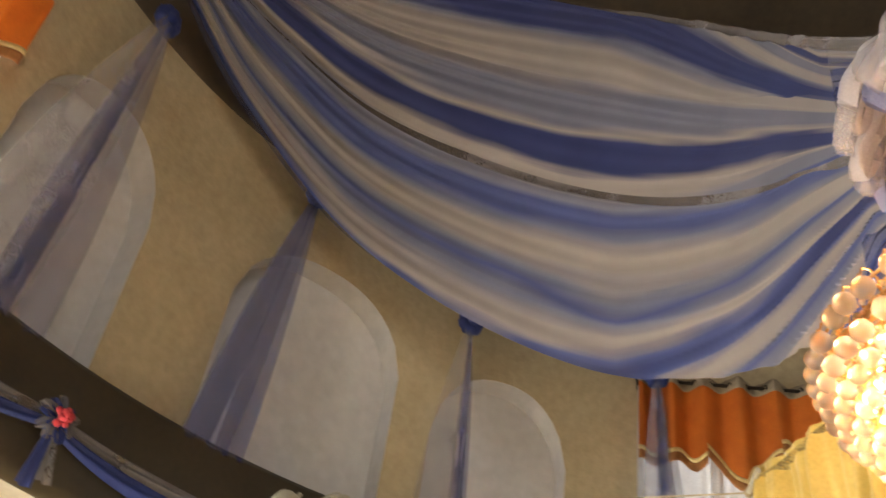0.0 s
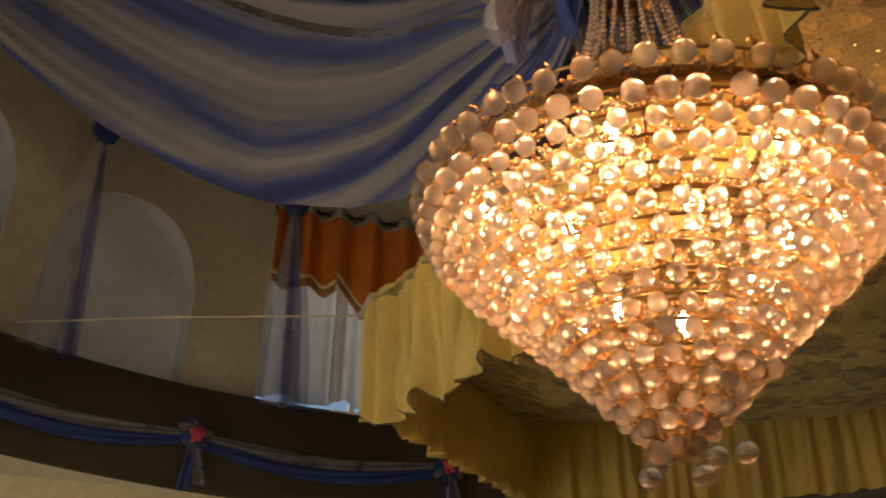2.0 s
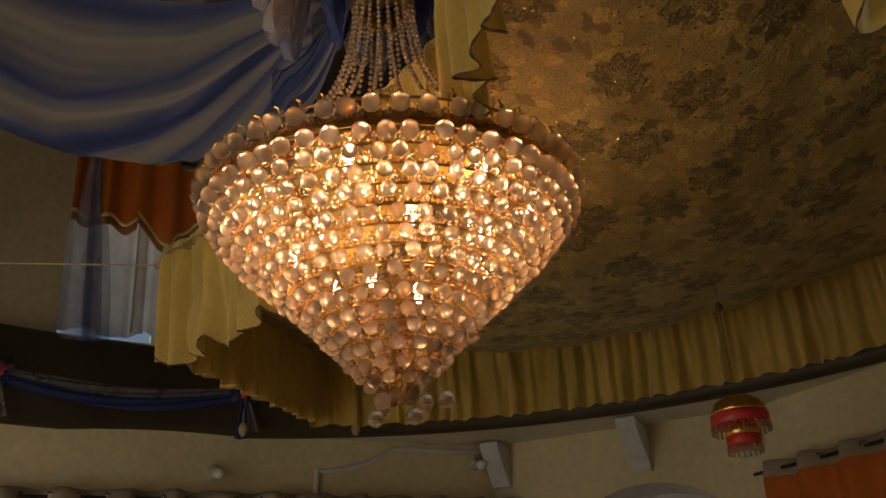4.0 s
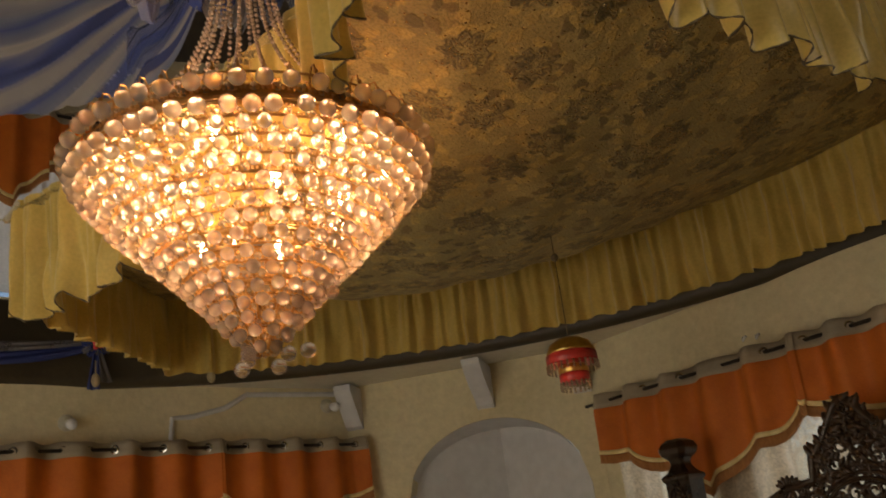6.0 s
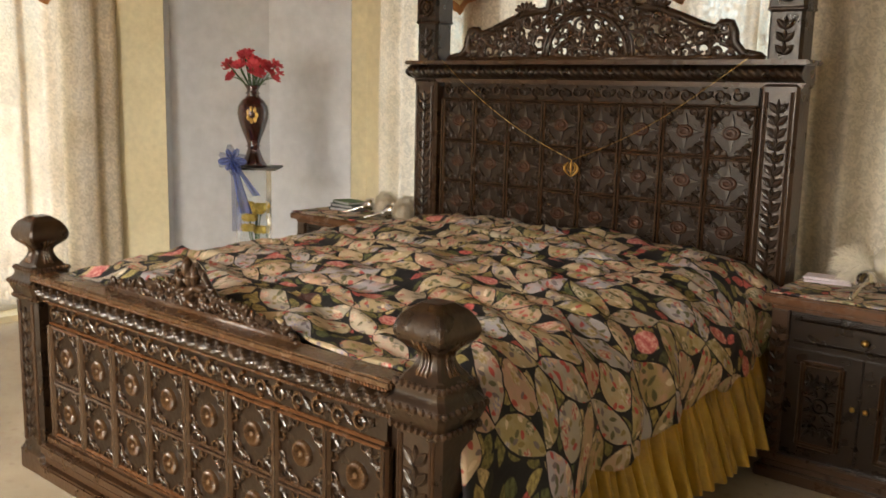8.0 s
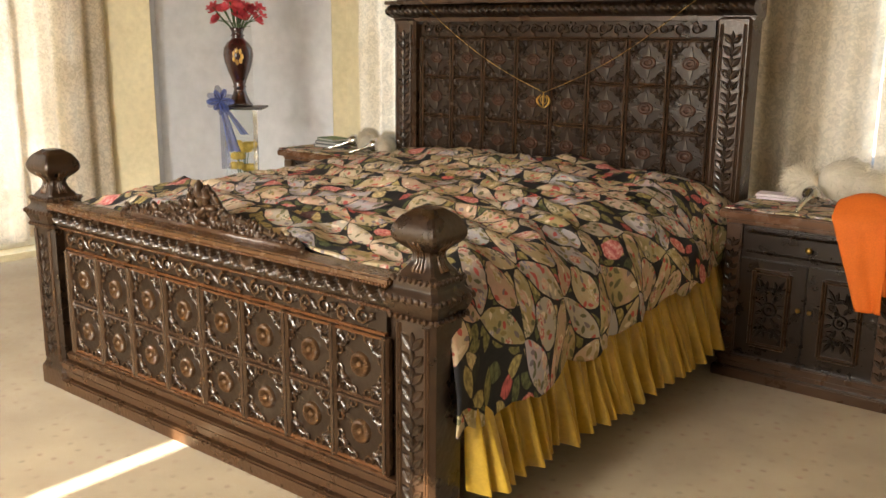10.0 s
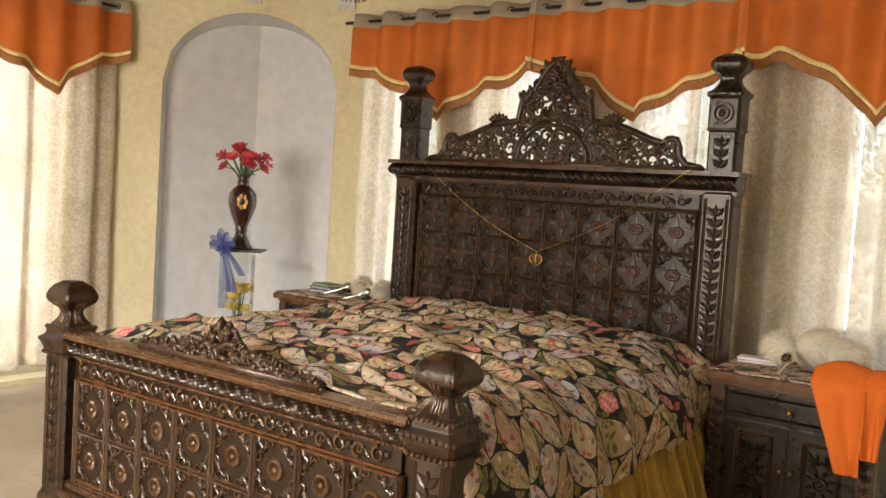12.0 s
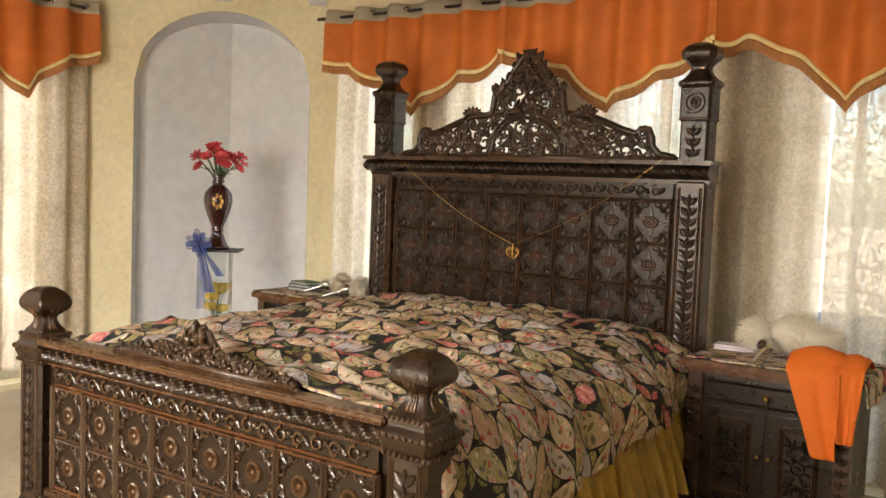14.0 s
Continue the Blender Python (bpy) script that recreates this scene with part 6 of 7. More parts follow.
def ribbon_bow(c, face, size, name, label, tails, mat_a, mat_b, seed, group=""):
    """A tulle bow: fanned loops about a knot, with hanging tails."""
    rng = random.Random(seed)
    c, face = Vector(c), Vector(face).normalized()
    side = face.cross(Vector((0, 0, 1))).normalized()
    up = side.cross(face)
    e = tagged(empty(name, *c), label, "bow", group)
    for k in range(12):
        a = math.tau * k / 12 + rng.uniform(-0.2, 0.2)
        ln = size * rng.uniform(0.75, 1.1)

        def fn(u, v, a=a, ln=ln, k=k):
            r = ln * u
            w = (v - 0.5) * ln * 0.55 * math.sin(math.pi * min(1, 0.12 + u * 0.75))
            q = side * (math.cos(a) * r - math.sin(a) * w) + up * (math.sin(a) * r + math.cos(a) * w)
            return c + q + face * (0.012 + 0.03 * ln / 0.1 * math.sin(u * 3.0) * 0.5 + 0.012 * math.sin(v * 14 + k))
        part("loop", grid_mesh("loop", fn, 8, 8, mat_a if k % 2 else mat_b), None, e)
    for k, (length, lean, width) in enumerate(tails):
        def fn(u, v, length=length, lean=lean, width=width, k=k):
            w = (u - 0.5) * width * (0.35 + 0.65 * v)
            return c + side * (w + lean * v) + Vector((0, 0, -length * v)) + face * (0.014 + 0.012 * math.sin(u * 9 + k))
        part("tail", grid_mesh("tail", fn, 10, 14, mat_b if k % 2 == 0 else mat_a), None, e)
    return e


ribbon_bow((VX + 0.05, VY - 0.185, 0.985), (0.75, -0.66, 0), 0.085, "ribbon_bow", "blue tulle ribbon bow tied to the pedestal", [(0.30, -0.07, 0.07), (0.40, -0.02, 0.06), (0.20, -0.13, 0.05)], M_BLUEVEIL, M_BLUE, 3)


# ---------- small fittings on the walls ----------
def bulb_holder(p, n):
    p, n = Vector(p), Vector(n)
    e = tagged(empty("wall_lamp", *p), "small unlit white bulb in a wall holder", "wall lamp", "wall lamps")
    turn = Matrix.Translation(p) @ (n + Vector((0, 0, -0.25))).to_track_quat("Z", "Y").to_matrix().to_4x4()
    bm = bmesh.new()
    add_lathe(bm, [(0.045, -0.02), (0.045, 0.012), (0.03, 0.02), (0.022, 0.03), (0.022, 0.06)], 16, turn)
    part("holder", bm, M_PLASTIC, e)
    bm = bmesh.new()
    add_lathe(bm, [(0.014, 0.06), (0.022, 0.075), (0.03, 0.10), (0.03, 0.12), (0.02, 0.138), (0.004, 0.145)], 16, turn)
    part("bulb", bm, M_GLASSY, e, "frosted bulb", True)


bulb_holder((0.22, YN, 2.58), (0, -1, 0))
bulb_holder((-XH, -2.30, 2.60), (1, 0, 0))
bulb_holder((-XH, -0.70, 2.70), (1, 0, 0))


def conduit():
    bm = bmesh.new()
    add_tube(bm, [(-XH + 0.01, -0.62, 2.775), (-XH + 0.012, -1.25, 2.765), (-XH + 0.012, -1.40, 2.68), (-XH + 0.012, -1.60, 2.63), (-XH + 0.012, -1.72, 2.62), (-XH + 0.012, -1.73, 2.48)], 0.016, 8)
    tagged(part("conduit", bm, M_LILAC), "painted cable conduit running along the wall", "conduit")


conduit()
for x, z in ((-0.68, 2.56), (-0.60, 2.55)):
    bm = bmesh.new()
    add_tube(bm, [(x, YN, z), (x, YN - 0.03, z - 0.01), (x + 0.01, YN - 0.05, z - 0.03), (x + 0.03, YN - 0.05, z - 0.01)], 0.006, 6)
    tagged(part("wall_hook", bm, M_LILAC), "small painted wall hook", "hook", "wall hooks")


# ---------- chandelier ----------
def bead_mesh(name, r, u, v, material, scale=(1, 1, 1)):
    vs, fs = ball_shape(u, v)
    return mesh_from(name, [(p.x * r * scale[0], p.y * r * scale[1], p.z * r * scale[2]) for p in vs], fs, material, True)


def joined(name, mesh_vs, faces, spots, material, parent, kind=""):
    """Many small alike pieces in one mesh; spots are (place, size)."""
    verts, out = [], []
    for c, s in spots:
        o = len(verts)
        verts += [(c[0] + p.x * s, c[1] + p.y * s, c[2] + p.z * s) for p in mesh_vs]
        out += [tuple(o + i for i in f) for f in faces]
    ob = part(name, mesh_from(name, verts, out, material, True), None, parent)
    if kind:
        ob["kind"] = kind
    return ob


def add_torus(bm, r, t, z, n=72, m=6):
    rings = []
    for k in range(n):
        a = math.tau * k / n
        rings.append([bm.verts.new((CX + (r + t * math.cos(math.tau * j / m)) * math.cos(a), CY + (r + t * math.cos(math.tau * j / m)) * math.sin(a), z + t * math.sin(math.tau * j / m))) for j in range(m)])
    for k in range(n):
        a, b = rings[k], rings[(k + 1) % n]
        for j in range(m):
            bm.faces.new((a[j], b[j], b[(j + 1) % m], a[(j + 1) % m]))


def chandelier():
    rng = random.Random(11)
    e = tagged(empty("chandelier", CX, CY, 3.9), "large gilt chandelier hung with round crystal balls, lit warm", "chandelier")
    tiers = [(0.49, 2.7), (0.472, 2.645), (0.448, 2.61), (0.42, 2.576), (0.389, 2.542), (0.356, 2.508), (0.322, 2.477), (0.288, 2.444), (0.254, 2.412), (0.22, 2.378), (0.187, 2.344), (0.156, 2.311), (0.126, 2.278), (0.097, 2.246), (0.068, 2.215), (0.039, 2.183)]
    sizes = [0.0215 if k < 2 else 0.0188 - 0.0001 * k for k in range(16)]
    balls = [bead_mesh("crystal_ball", r, 14, 9, M_CRYSTAL) for r in sizes]
    fine, coarse = ball_shape(6, 4), ball_shape(10, 6)
    singles, rest, small, strand = [], [], [], []
    for k, (r, z) in enumerate(tiers):
        rad = sizes[k]
        n = max(5, int(math.tau * r / (rad * (2.75 if k < 2 else 3.0 if k < 9 else 2.7))))
        for j in range(n):
            a = math.tau * (j + 0.5 * (k % 2)) / n + rng.uniform(-0.02, 0.02)
            p = Vector((CX + r * math.cos(a), CY + r * math.sin(a), z + rng.uniform(-0.004, 0.004)))
            facing = math.cos(a - math.atan2(-0.95, 1.9))
            (singles if facing > -0.05 and len(singles) < 295 else rest).append((p, k))
        bm = bmesh.new()
        add_torus(bm, r - 0.012, 0.0034, z + 0.021)
        part("tier_ring", bm, M_GILT, e)
        for j in range(n):
            a = math.tau * (j + 0.5 * (k % 2) + 0.5) / n
            small.append(((CX + (r - 0.012) * math.cos(a), CY + (r - 0.012) * math.sin(a), z - 0.012), 0.0065))
            if r > 0.12:
                small.append(((CX + (r - 0.036) * math.cos(a), CY + (r - 0.036) * math.sin(a), z - 0.004), 0.011))
        # closely wound strands of amber beads behind the balls
        for dz, dr in ((0.008, 0.026), (-0.010, 0.030)):
            many = int(math.tau * max(0.01, r - dr) / 0.0125)
            for j in range(many):
                a = math.tau * (j + rng.uniform(-0.2, 0.2)) / many
                strand.append(((CX + (r - dr) * math.cos(a), CY + (r - dr) * math.sin(a), z + dz), rng.choice((0.0048, 0.0048, 0.0062))))
    for p, k in singles:
        b = part("crystal_ball", balls[k], None, e)
        b.matrix_basis = pose(*p)
    clear = bead_mesh("clear_ball", 0.021, 14, 9, M_CLEAR)
    for p in ((0.025, 0.03, 2.132), (-0.035, -0.045, 2.136), (0.075, 0.09, 2.165), (0.035, 0.055, 2.165), (-0.05, -0.02, 2.165), (0.02, -0.05, 2.166), (0.115, 0.15, 2.318), (0.10, 0.125, 2.318)):
        b = part("clear_ball", clear, None, e, "clear round crystal ball")
        b.matrix_basis = pose(CX + p[0], CY + p[1], p[2])
    joined("crystal_ball_far", coarse[0], coarse[1], [(p, sizes[k]) for p, k in rest], M_CRYSTAL, e, "stuff")
    joined("amber_bead", *ball_shape(5, 3), strand, M_AMBER, e, "stuff")
    joined("crystal_drop", fine[0], fine[1], small, M_DROP, e, "stuff")
    # upper rim: hooks with a bead each, and the crown of bead strings
    bm = bmesh.new()
    for j in range(51):
        a = math.tau * j / 51
        d = Vector((math.cos(a), math.sin(a), 0))
        o = Vector((CX, CY, 0))
        add_tube(bm, [o + d * r + Vector((0, 0, z)) for r, z in ((0.448, 2.69), (0.452, 2.735), (0.466, 2.752), (0.482, 2.748), (0.489, 2.722))], 0.0026, 5)
        add_ball(bm, o + d * 0.489 + Vector((0, 0, 2.728)), 0.006, (1, 1, 1), 6, 4)
    for r in (0.452, 0.446):
        add_torus(bm, r, 0.004, 2.700)
        add_torus(bm, r, 0.004, 2.676)
    rings = [[bm.verts.new((CX + 0.450 * math.cos(math.tau * k / 72), CY + 0.450 * math.sin(math.tau * k / 72), z)) for k in range(72)] for z in (2.676, 2.700)]
    for k in range(72):
        bm.faces.new((rings[0][k], rings[0][(k + 1) % 72], rings[1][(k + 1) % 72], rings[1][k]))
    part("hook_rim", bm, M_GILT, e)
    n, beads = 22, ball_shape(6, 5)
    for j in range(n):
        a = math.tau * j / n
        spots = []
        for k in range(40):
            t = k / 39
            r = 0.34 * (1 - t) ** 2.5 + 0.085
            spots.append(((CX + r * math.cos(a), CY + r * math.sin(a), 2.71 + 0.69 * t), 0.0068))
        joined("bead_string", beads[0], beads[1], spots, M_BEAD, e)
    bm = bmesh.new()
    add_lathe(bm, [(0.05, 3.385), (0.07, 3.40), (0.07, 3.42), (0.04, 3.45), (0.02, 3.48), (0.018, 3.60), (0.012, 6.45)], 24, pose(CX, CY, 0))
    part("stem", bm, M_GILT, e)
    bm = bmesh.new()
    for j in range(10):
        a = math.tau * j / 10
        add_ball(bm, (CX + 0.075 * math.cos(a), CY + 0.075 * math.sin(a), 3.35), 0.03, (0.8, 0.8, 1.3), 8, 6)
    part("crown_leaves", bm, M_GILT, e)
    # inner gilt frame and lamps
    bm = bmesh.new()
    for r, z in ((0.43, 2.67), (0.30, 2.56), (0.20, 2.44), (0.11, 2.33)):
        add_torus(bm, r, 0.008, z)
    for j in range(12):
        a = math.tau * j / 12
        add_tube(bm, [(CX + r * math.cos(a), CY + r * math.sin(a), z) for r, z in ((0.45, 2.69), (0.40, 2.63), (0.30, 2.51), (0.18, 2.37), (0.06, 2.22), (0.02, 2.17))], 0.005, 5)
    part("frame", bm, M_GILT, e)
    for j in range(14):
        a = math.tau * j / 14 + 0.2
        r, z = ((0.36, 2.645), (0.26, 2.55))[j % 2]
        bm = bmesh.new()
        add_lathe(bm, [(0.006, z - 0.032), (0.013, z - 0.015), (0.016, z), (0.013, z + 0.015), (0.004, z + 0.03)], 10, pose(CX + r * math.cos(a), CY + r * math.sin(a), 0))
        part("lamp_bulb", bm, M_BULB, e, "glowing warm bulb", True)


chandelier()


# ---------- gold canopy ----------
def smooth_path(pts, u):
    """A smooth curve through points (Catmull-Rom), u from 0 to 1."""
    n = len(pts) - 1
    x = min(max(u, 0), 0.99999) * n
    i = int(x)
    t = x - i
    p = [Vector(pts[min(max(i + k, 0), n)]) for k in (-1, 0, 1, 2)]
    return 0.5 * ((2 * p[1]) + (p[2] - p[0]) * t + (2 * p[0] - 5 * p[1] + 4 * p[2] - p[3]) * t * t + (3 * p[1] - p[0] - 3 * p[2] + p[3]) * t ** 3)


CAN_A, CAN_K, CAN_B = Vector((-1.40, -2.93, 3.10)), Vector((0.14, -2.50, 3.16)), Vector((1.05, -2.92, 3.12))


def near_edge(u):
    p = CAN_A.lerp(CAN_K, u / 0.6) if u < 0.6 else CAN_K.lerp(CAN_B, (u - 0.6) / 0.4)
    return p + Vector((0, 0, -0.05 * abs(math.sin(math.pi * u / 0.6)) if u < 0.6 else 0.0))


def far_edge(u):
    p = polar(165 - 93 * u, 2.985, 3.275)
    return p


def sheet(u, v):
    p = near_edge(u).lerp(far_edge(u), v)
    sag = 0.36 * math.sin(math.pi * u) ** 0.8 * math.sin(math.pi * v) ** 0.9
    p.z += -sag + 0.012 * noise.noise((p.x * 4, p.y * 4, 0)) + 0.008 * math.sin(p.x * 9 + p.y * 14)
    return p


def frill(name, path, n, drop, lean, seed, scallop, label):
    """A gathered satin flounce along a path, with a scalloped and corded hem where it has one."""
    length = sum((path((k + 1) / 40) - path(k / 40)).length for k in range(40))

    def hem(s):
        return drop + (0.055 * abs(math.sin(s * math.pi / 0.17)) ** 0.7 - 0.03 if scallop else 0.010 * math.sin(s * 21 + seed))

    def fn(u, v):
        p, q = path(u), path(min(1, u + 0.01))
        r = path(max(0, u - 0.01))
        t = (q - r).normalized()
        side = Vector((t.y, -t.x, 0)).normalized()
        s = u * length
        s += 0.03 * noise.noise((s * 5, seed, 0)) + 0.012 * noise.noise((s * 14, seed, 3))
        sway = noise.noise((s * 5, v * 1.8, seed))
        w = math.sin(s * 60 + 2.2 * math.sin(s * 6 + seed) + 2.6 * sway * v) + 0.55 * math.sin(s * 113 + seed + 2.0 * noise.noise((s * 9, v * 2.5, seed + 4))) * (1.2 - v) + 1.1 * math.sin(s * 21 + seed + 1.5 * sway)
        w *= 0.75 + 0.6 * noise.noise((s * 8, seed, 5))
        head = 0.035
        a = min(1, v / 0.18)
        o = lean * (0.02 + 0.02 * v) + w * (0.007 + 0.026 * a * (0.4 + 0.6 * v))
        return p + side * o + Vector((0, 0, head * (1 - v) - hem(s) * v))
    e = tagged(empty(name, *path(0.5)), label, "flounce", "canopy flounces")
    nu = int(length * 170)
    part("cloth", grid_mesh("cloth", fn, nu, 14, M_GOLD), None, e)
    if scallop:
        bm = bmesh.new()
        add_tube(bm, [fn(k / (nu), 1.0) for k in range(nu + 1)], [0.0034 if k % 4 < 2 else 0.0018 for k in range(nu + 1)], 5)
        part("cord", bm, M_CORD, e, "dark twisted cord hem")
    return e


can = tagged(new("canopy", grid_mesh("canopy", sheet, 90, 70, M_PHULKARI)), "gold embroidered sequinned cloth stretched under the dome", "canopy")
frill("canopy_flounce", near_edge, 0, 0.44, -1, 1.0, True, "gathered gold satin flounce with a scalloped corded hem")
frill("canopy_flounce", lambda u: far_edge(u) + Vector((0, 0, 0.0)), 0, 0.45, 1, 2.0, False, "gathered gold satin flounce along the dark beam")
frill("canopy_flounce", lambda u: CAN_A.lerp(far_edge(0), u), 0, 0.43, 1, 3.0, False, "gathered gold satin flounce along the dark beam")
frill("canopy_flounce", lambda u: CAN_B.lerp(far_edge(1), u), 0, 0.42, 1, 4.0, True, "gathered gold satin flounce with a scalloped corded hem")


def canopy_cord():
    e = tagged(empty("stay_line", *CAN_A), "taut white cord tied to the canopy rod", "cord")
    d = (CAN_A - CAN_B).normalized()
    bm = bmesh.new()
    add_tube(bm, [CAN_A - d * 0.05, CAN_A + d * 0.12], 0.011, 8)
    part("rod_end", bm, M_PLASTIC, e)
    bm = bmesh.new()
    add_ball(bm, CAN_A + d * 0.12, 0.016, (1, 1, 1), 8, 6)
    add_tube(bm, [CAN_A + d * 0.12, CAN_A.lerp(Vector((-2.60, -4.30, 3.36)), 0.5) + Vector((0, 0, -0.02)), Vector((-2.66, -4.36, 3.37))], 0.0036, 6)
    part("cord", bm, M_TASSEL, e)


canopy_cord()
for a in (172, 160):
    bm = bmesh.new()
    c = polar(a, 2.93, 2.80)
    add_ball(bm, c, 0.03, (0.8, 0.8, 1.3), 10, 8)
    add_tube(bm, [c + Vector((0, 0, 0.03)), c + Vector((0, 0, 0.11))], 0.004, 5)
    tagged(part("tassel", bm, M_TASSEL, None, "", True), "small pale tassel hanging from the flounce", "tassel", "flounce tassels")


def lantern():
    x, y = -0.5, -1.0
    hook = 2.78
    e = tagged(empty("hanging_ornament", x, y, hook), "red and gold beaded ornament hanging from the canopy", "ornament")
    m = pose(x, y, 0)
    bm = bmesh.new()
    add_tube(bm, [(x, y, hook + 0.10), (x, y, hook), (x, y, 2.42)], 0.002, 5)
    add_ball(bm, (x, y, hook), 0.016, (1, 1, 1.2), 8, 6)
    part("string", bm, M_CORD, e)
    bm = bmesh.new()
    add_lathe(bm, [(0.01, 2.43), (0.05, 2.425), (0.082, 2.405), (0.098, 2.375), (0.10, 2.365), (0.06, 2.36)], 20, m)
    part("cap", bm, M_BRASS, e, "gold cap", True)
    bm = bmesh.new()
    add_lathe(bm, [(0.098, 2.365), (0.104, 2.36), (0.104, 2.325), (0.098, 2.32), (0.05, 2.315)], 20, m)
    part("upper_skirt", bm, M_REDSATIN, e, "red satin band", True)
    bm = bmesh.new()
    add_lathe(bm, [(0.055, 2.32), (0.062, 2.30), (0.062, 2.285), (0.055, 2.28), (0.03, 2.278)], 18, m)
    part("collar", bm, M_BRASS, e, "gold collar", True)
    bm = bmesh.new()
    add_lathe(bm, [(0.056, 2.285), (0.062, 2.28), (0.06, 2.245), (0.05, 2.243)], 18, m)
    part("lower_skirt", bm, M_REDSATIN, e, "red satin band", True)
    fine = ball_shape(5, 4)
    for r, z, n in ((0.103, 2.318, 26), (0.06, 2.242, 18)):
        spots = []
        for k in range(n):
            a = math.tau * k / n
            for j in range(3):
                spots.append(((x + r * math.cos(a), y + r * math.sin(a), z - 0.011 * j), 0.006))
        joined("bead_fringe", fine[0], fine[1], spots, M_DROP, e)


lantern()

# ---------- tulle drapes of the drum ----------
DRAPE_LOW = [(-0.06, -2.68, 3.36), (-0.36, -2.70, 3.20), (-0.83, -2.76, 3.32), (-1.46, -2.96, 3.53), (-1.92, -3.45, 3.80), (-2.13, -4.15, 4.22), (-1.94, -4.73, 4.53), (-1.42, -5.18, 4.85), (-0.95, -5.40, 5.08)]
DRAPE_TOP = [(-0.06, -2.63, 3.62), (-0.78, -2.79, 4.55), (-1.18, -3.15, 5.20), (-1.35, -3.90, 5.62), (-1.10, -4.60, 5.50), (-0.75, -5.05, 5.22)]


def drape_point(u, v):
    a, b = smooth_path(DRAPE_LOW, u), smooth_path(DRAPE_TOP, u)
    return a.lerp(b, v)


def drape():
    e = tagged(empty("ceiling_drape", -0.2, -2.8, 3.5), "swagged blue and white tulle gathered to the chandelier", "drape")
    def fanned(u, w):
        """Place across the cloth, with the folds fanning out of the knot."""
        q = 0.55 + (w - 0.55) / max(0.38, min(1.0, (u + 0.02) / 0.5)) ** 0.85
        q = abs(q)
        return q if q <= 1 else 2 - q

    bands = [(0.0, 0.445, M_TULLE, 0.0), (0.462, 0.775, M_TULLE, 0.03), (0.765, 1.0, M_TULLE, 0.0), (0.0, 0.14, M_BLUEVEIL, 0.1), (0.33, 0.5, M_VEIL, 0.1), (0.62, 0.8, M_BLUEVEIL, 0.12), (0.85, 1.0, M_VEIL, 0.1)]
    for k, (v0, v1, mat, back) in enumerate(bands):
        def fn(u, v, v0=v0, v1=v1, k=k, back=back):
            u = u ** 1.6
            w = v0 + (v1 - v0) * v
            # folds spread away from the knot and drift across the swag
            drift = fanned(u, w) * 62 + 5.0 * u * (1 - u) + 3.0 * noise.noise((u * 2.2, w * 4, k))
            amp = 0.15 + 0.85 * min(1, u / 0.3)
            f = 0.016 * math.sin(drift) + 0.009 * math.sin(drift * 2.3 + 4 * u) + 0.012 * noise.noise((u * 3, w * 16, k))
            edge = 0.008 * math.sin(u * 9 + k) * (1 if v in (0, 1) else 0)
            p = drape_point(u, w + edge)
            out = (Vector((CX, CY, 2.0)) - p).normalized()
            return p + out * (f * amp - back)
        nv = 150 if v1 - v0 > 0.4 else (110 if mat is M_TULLE else 24)
        part("tulle_band", grid_mesh("tulle_band", fn, 150, nv, mat, lambda u, v, v0=v0, v1=v1: (u ** 1.6, fanned(u ** 1.6, v0 + (v1 - v0) * v))), None, e)


drape()


def crown_ruffle():
    """The ruffled knot of tulle where the drapes meet the chandelier's stem."""
    rng = random.Random(21)
    e = tagged(empty("tulle_ruffle", CX, CY, 3.5), "ruffled blue and white tulle rosette round the chandelier stem", "ruffle")
    for k in range(64):
        a = math.tau * k / 64 + rng.uniform(-0.1, 0.1)
        west = max(0, math.cos(a - math.radians(215)))
        inner = k % 3 == 0
        r0, r1 = 0.08, (rng.uniform(0.15, 0.20) if inner else rng.uniform(0.20, 0.27) + 0.12 * west)
        z0, z1 = rng.uniform(3.50, 3.66), rng.uniform(3.34, 3.48) - 0.05 * west
        w = rng.uniform(0.07, 0.12)

        def fn(u, v, a=a, r0=r0, r1=r1, z0=z0, z1=z1, w=w, k=k):
            r = r0 + (r1 - r0) * u ** 0.7
            z = z0 + (z1 - z0) * u * u + 0.06 * math.sin(u * math.pi)
            tip = math.sqrt(max(0.0, 1 - max(0.0, (u - 0.72) / 0.28) ** 2))
            t = (v - 0.5) * w * (0.35 + 0.9 * u) * (0.12 + 0.88 * tip) + 0.02 * math.sin(u * 4 + k)
            d, s = Vector((math.cos(a), math.sin(a), 0)), Vector((-math.sin(a), math.cos(a), 0))
            pucker = 0.016 * math.sin(v * 19 + k + 2 * u) * (0.3 + u) + 0.02 * noise.noise((u * 4, v * 5, k))
            return Vector((CX, CY, z)) + d * (r + pucker) + s * t + Vector((0, 0, pucker * 0.8 + 0.012 * math.sin(v * 9 + k * 2 + 3 * u)))
        part("petal", grid_mesh("petal", fn, 18, 18, M_BLUE if inner else (M_VEIL, M_PALE, M_PALEBLUE, M_VEIL, M_PALE)[k % 5]), None, e)


crown_ruffle()


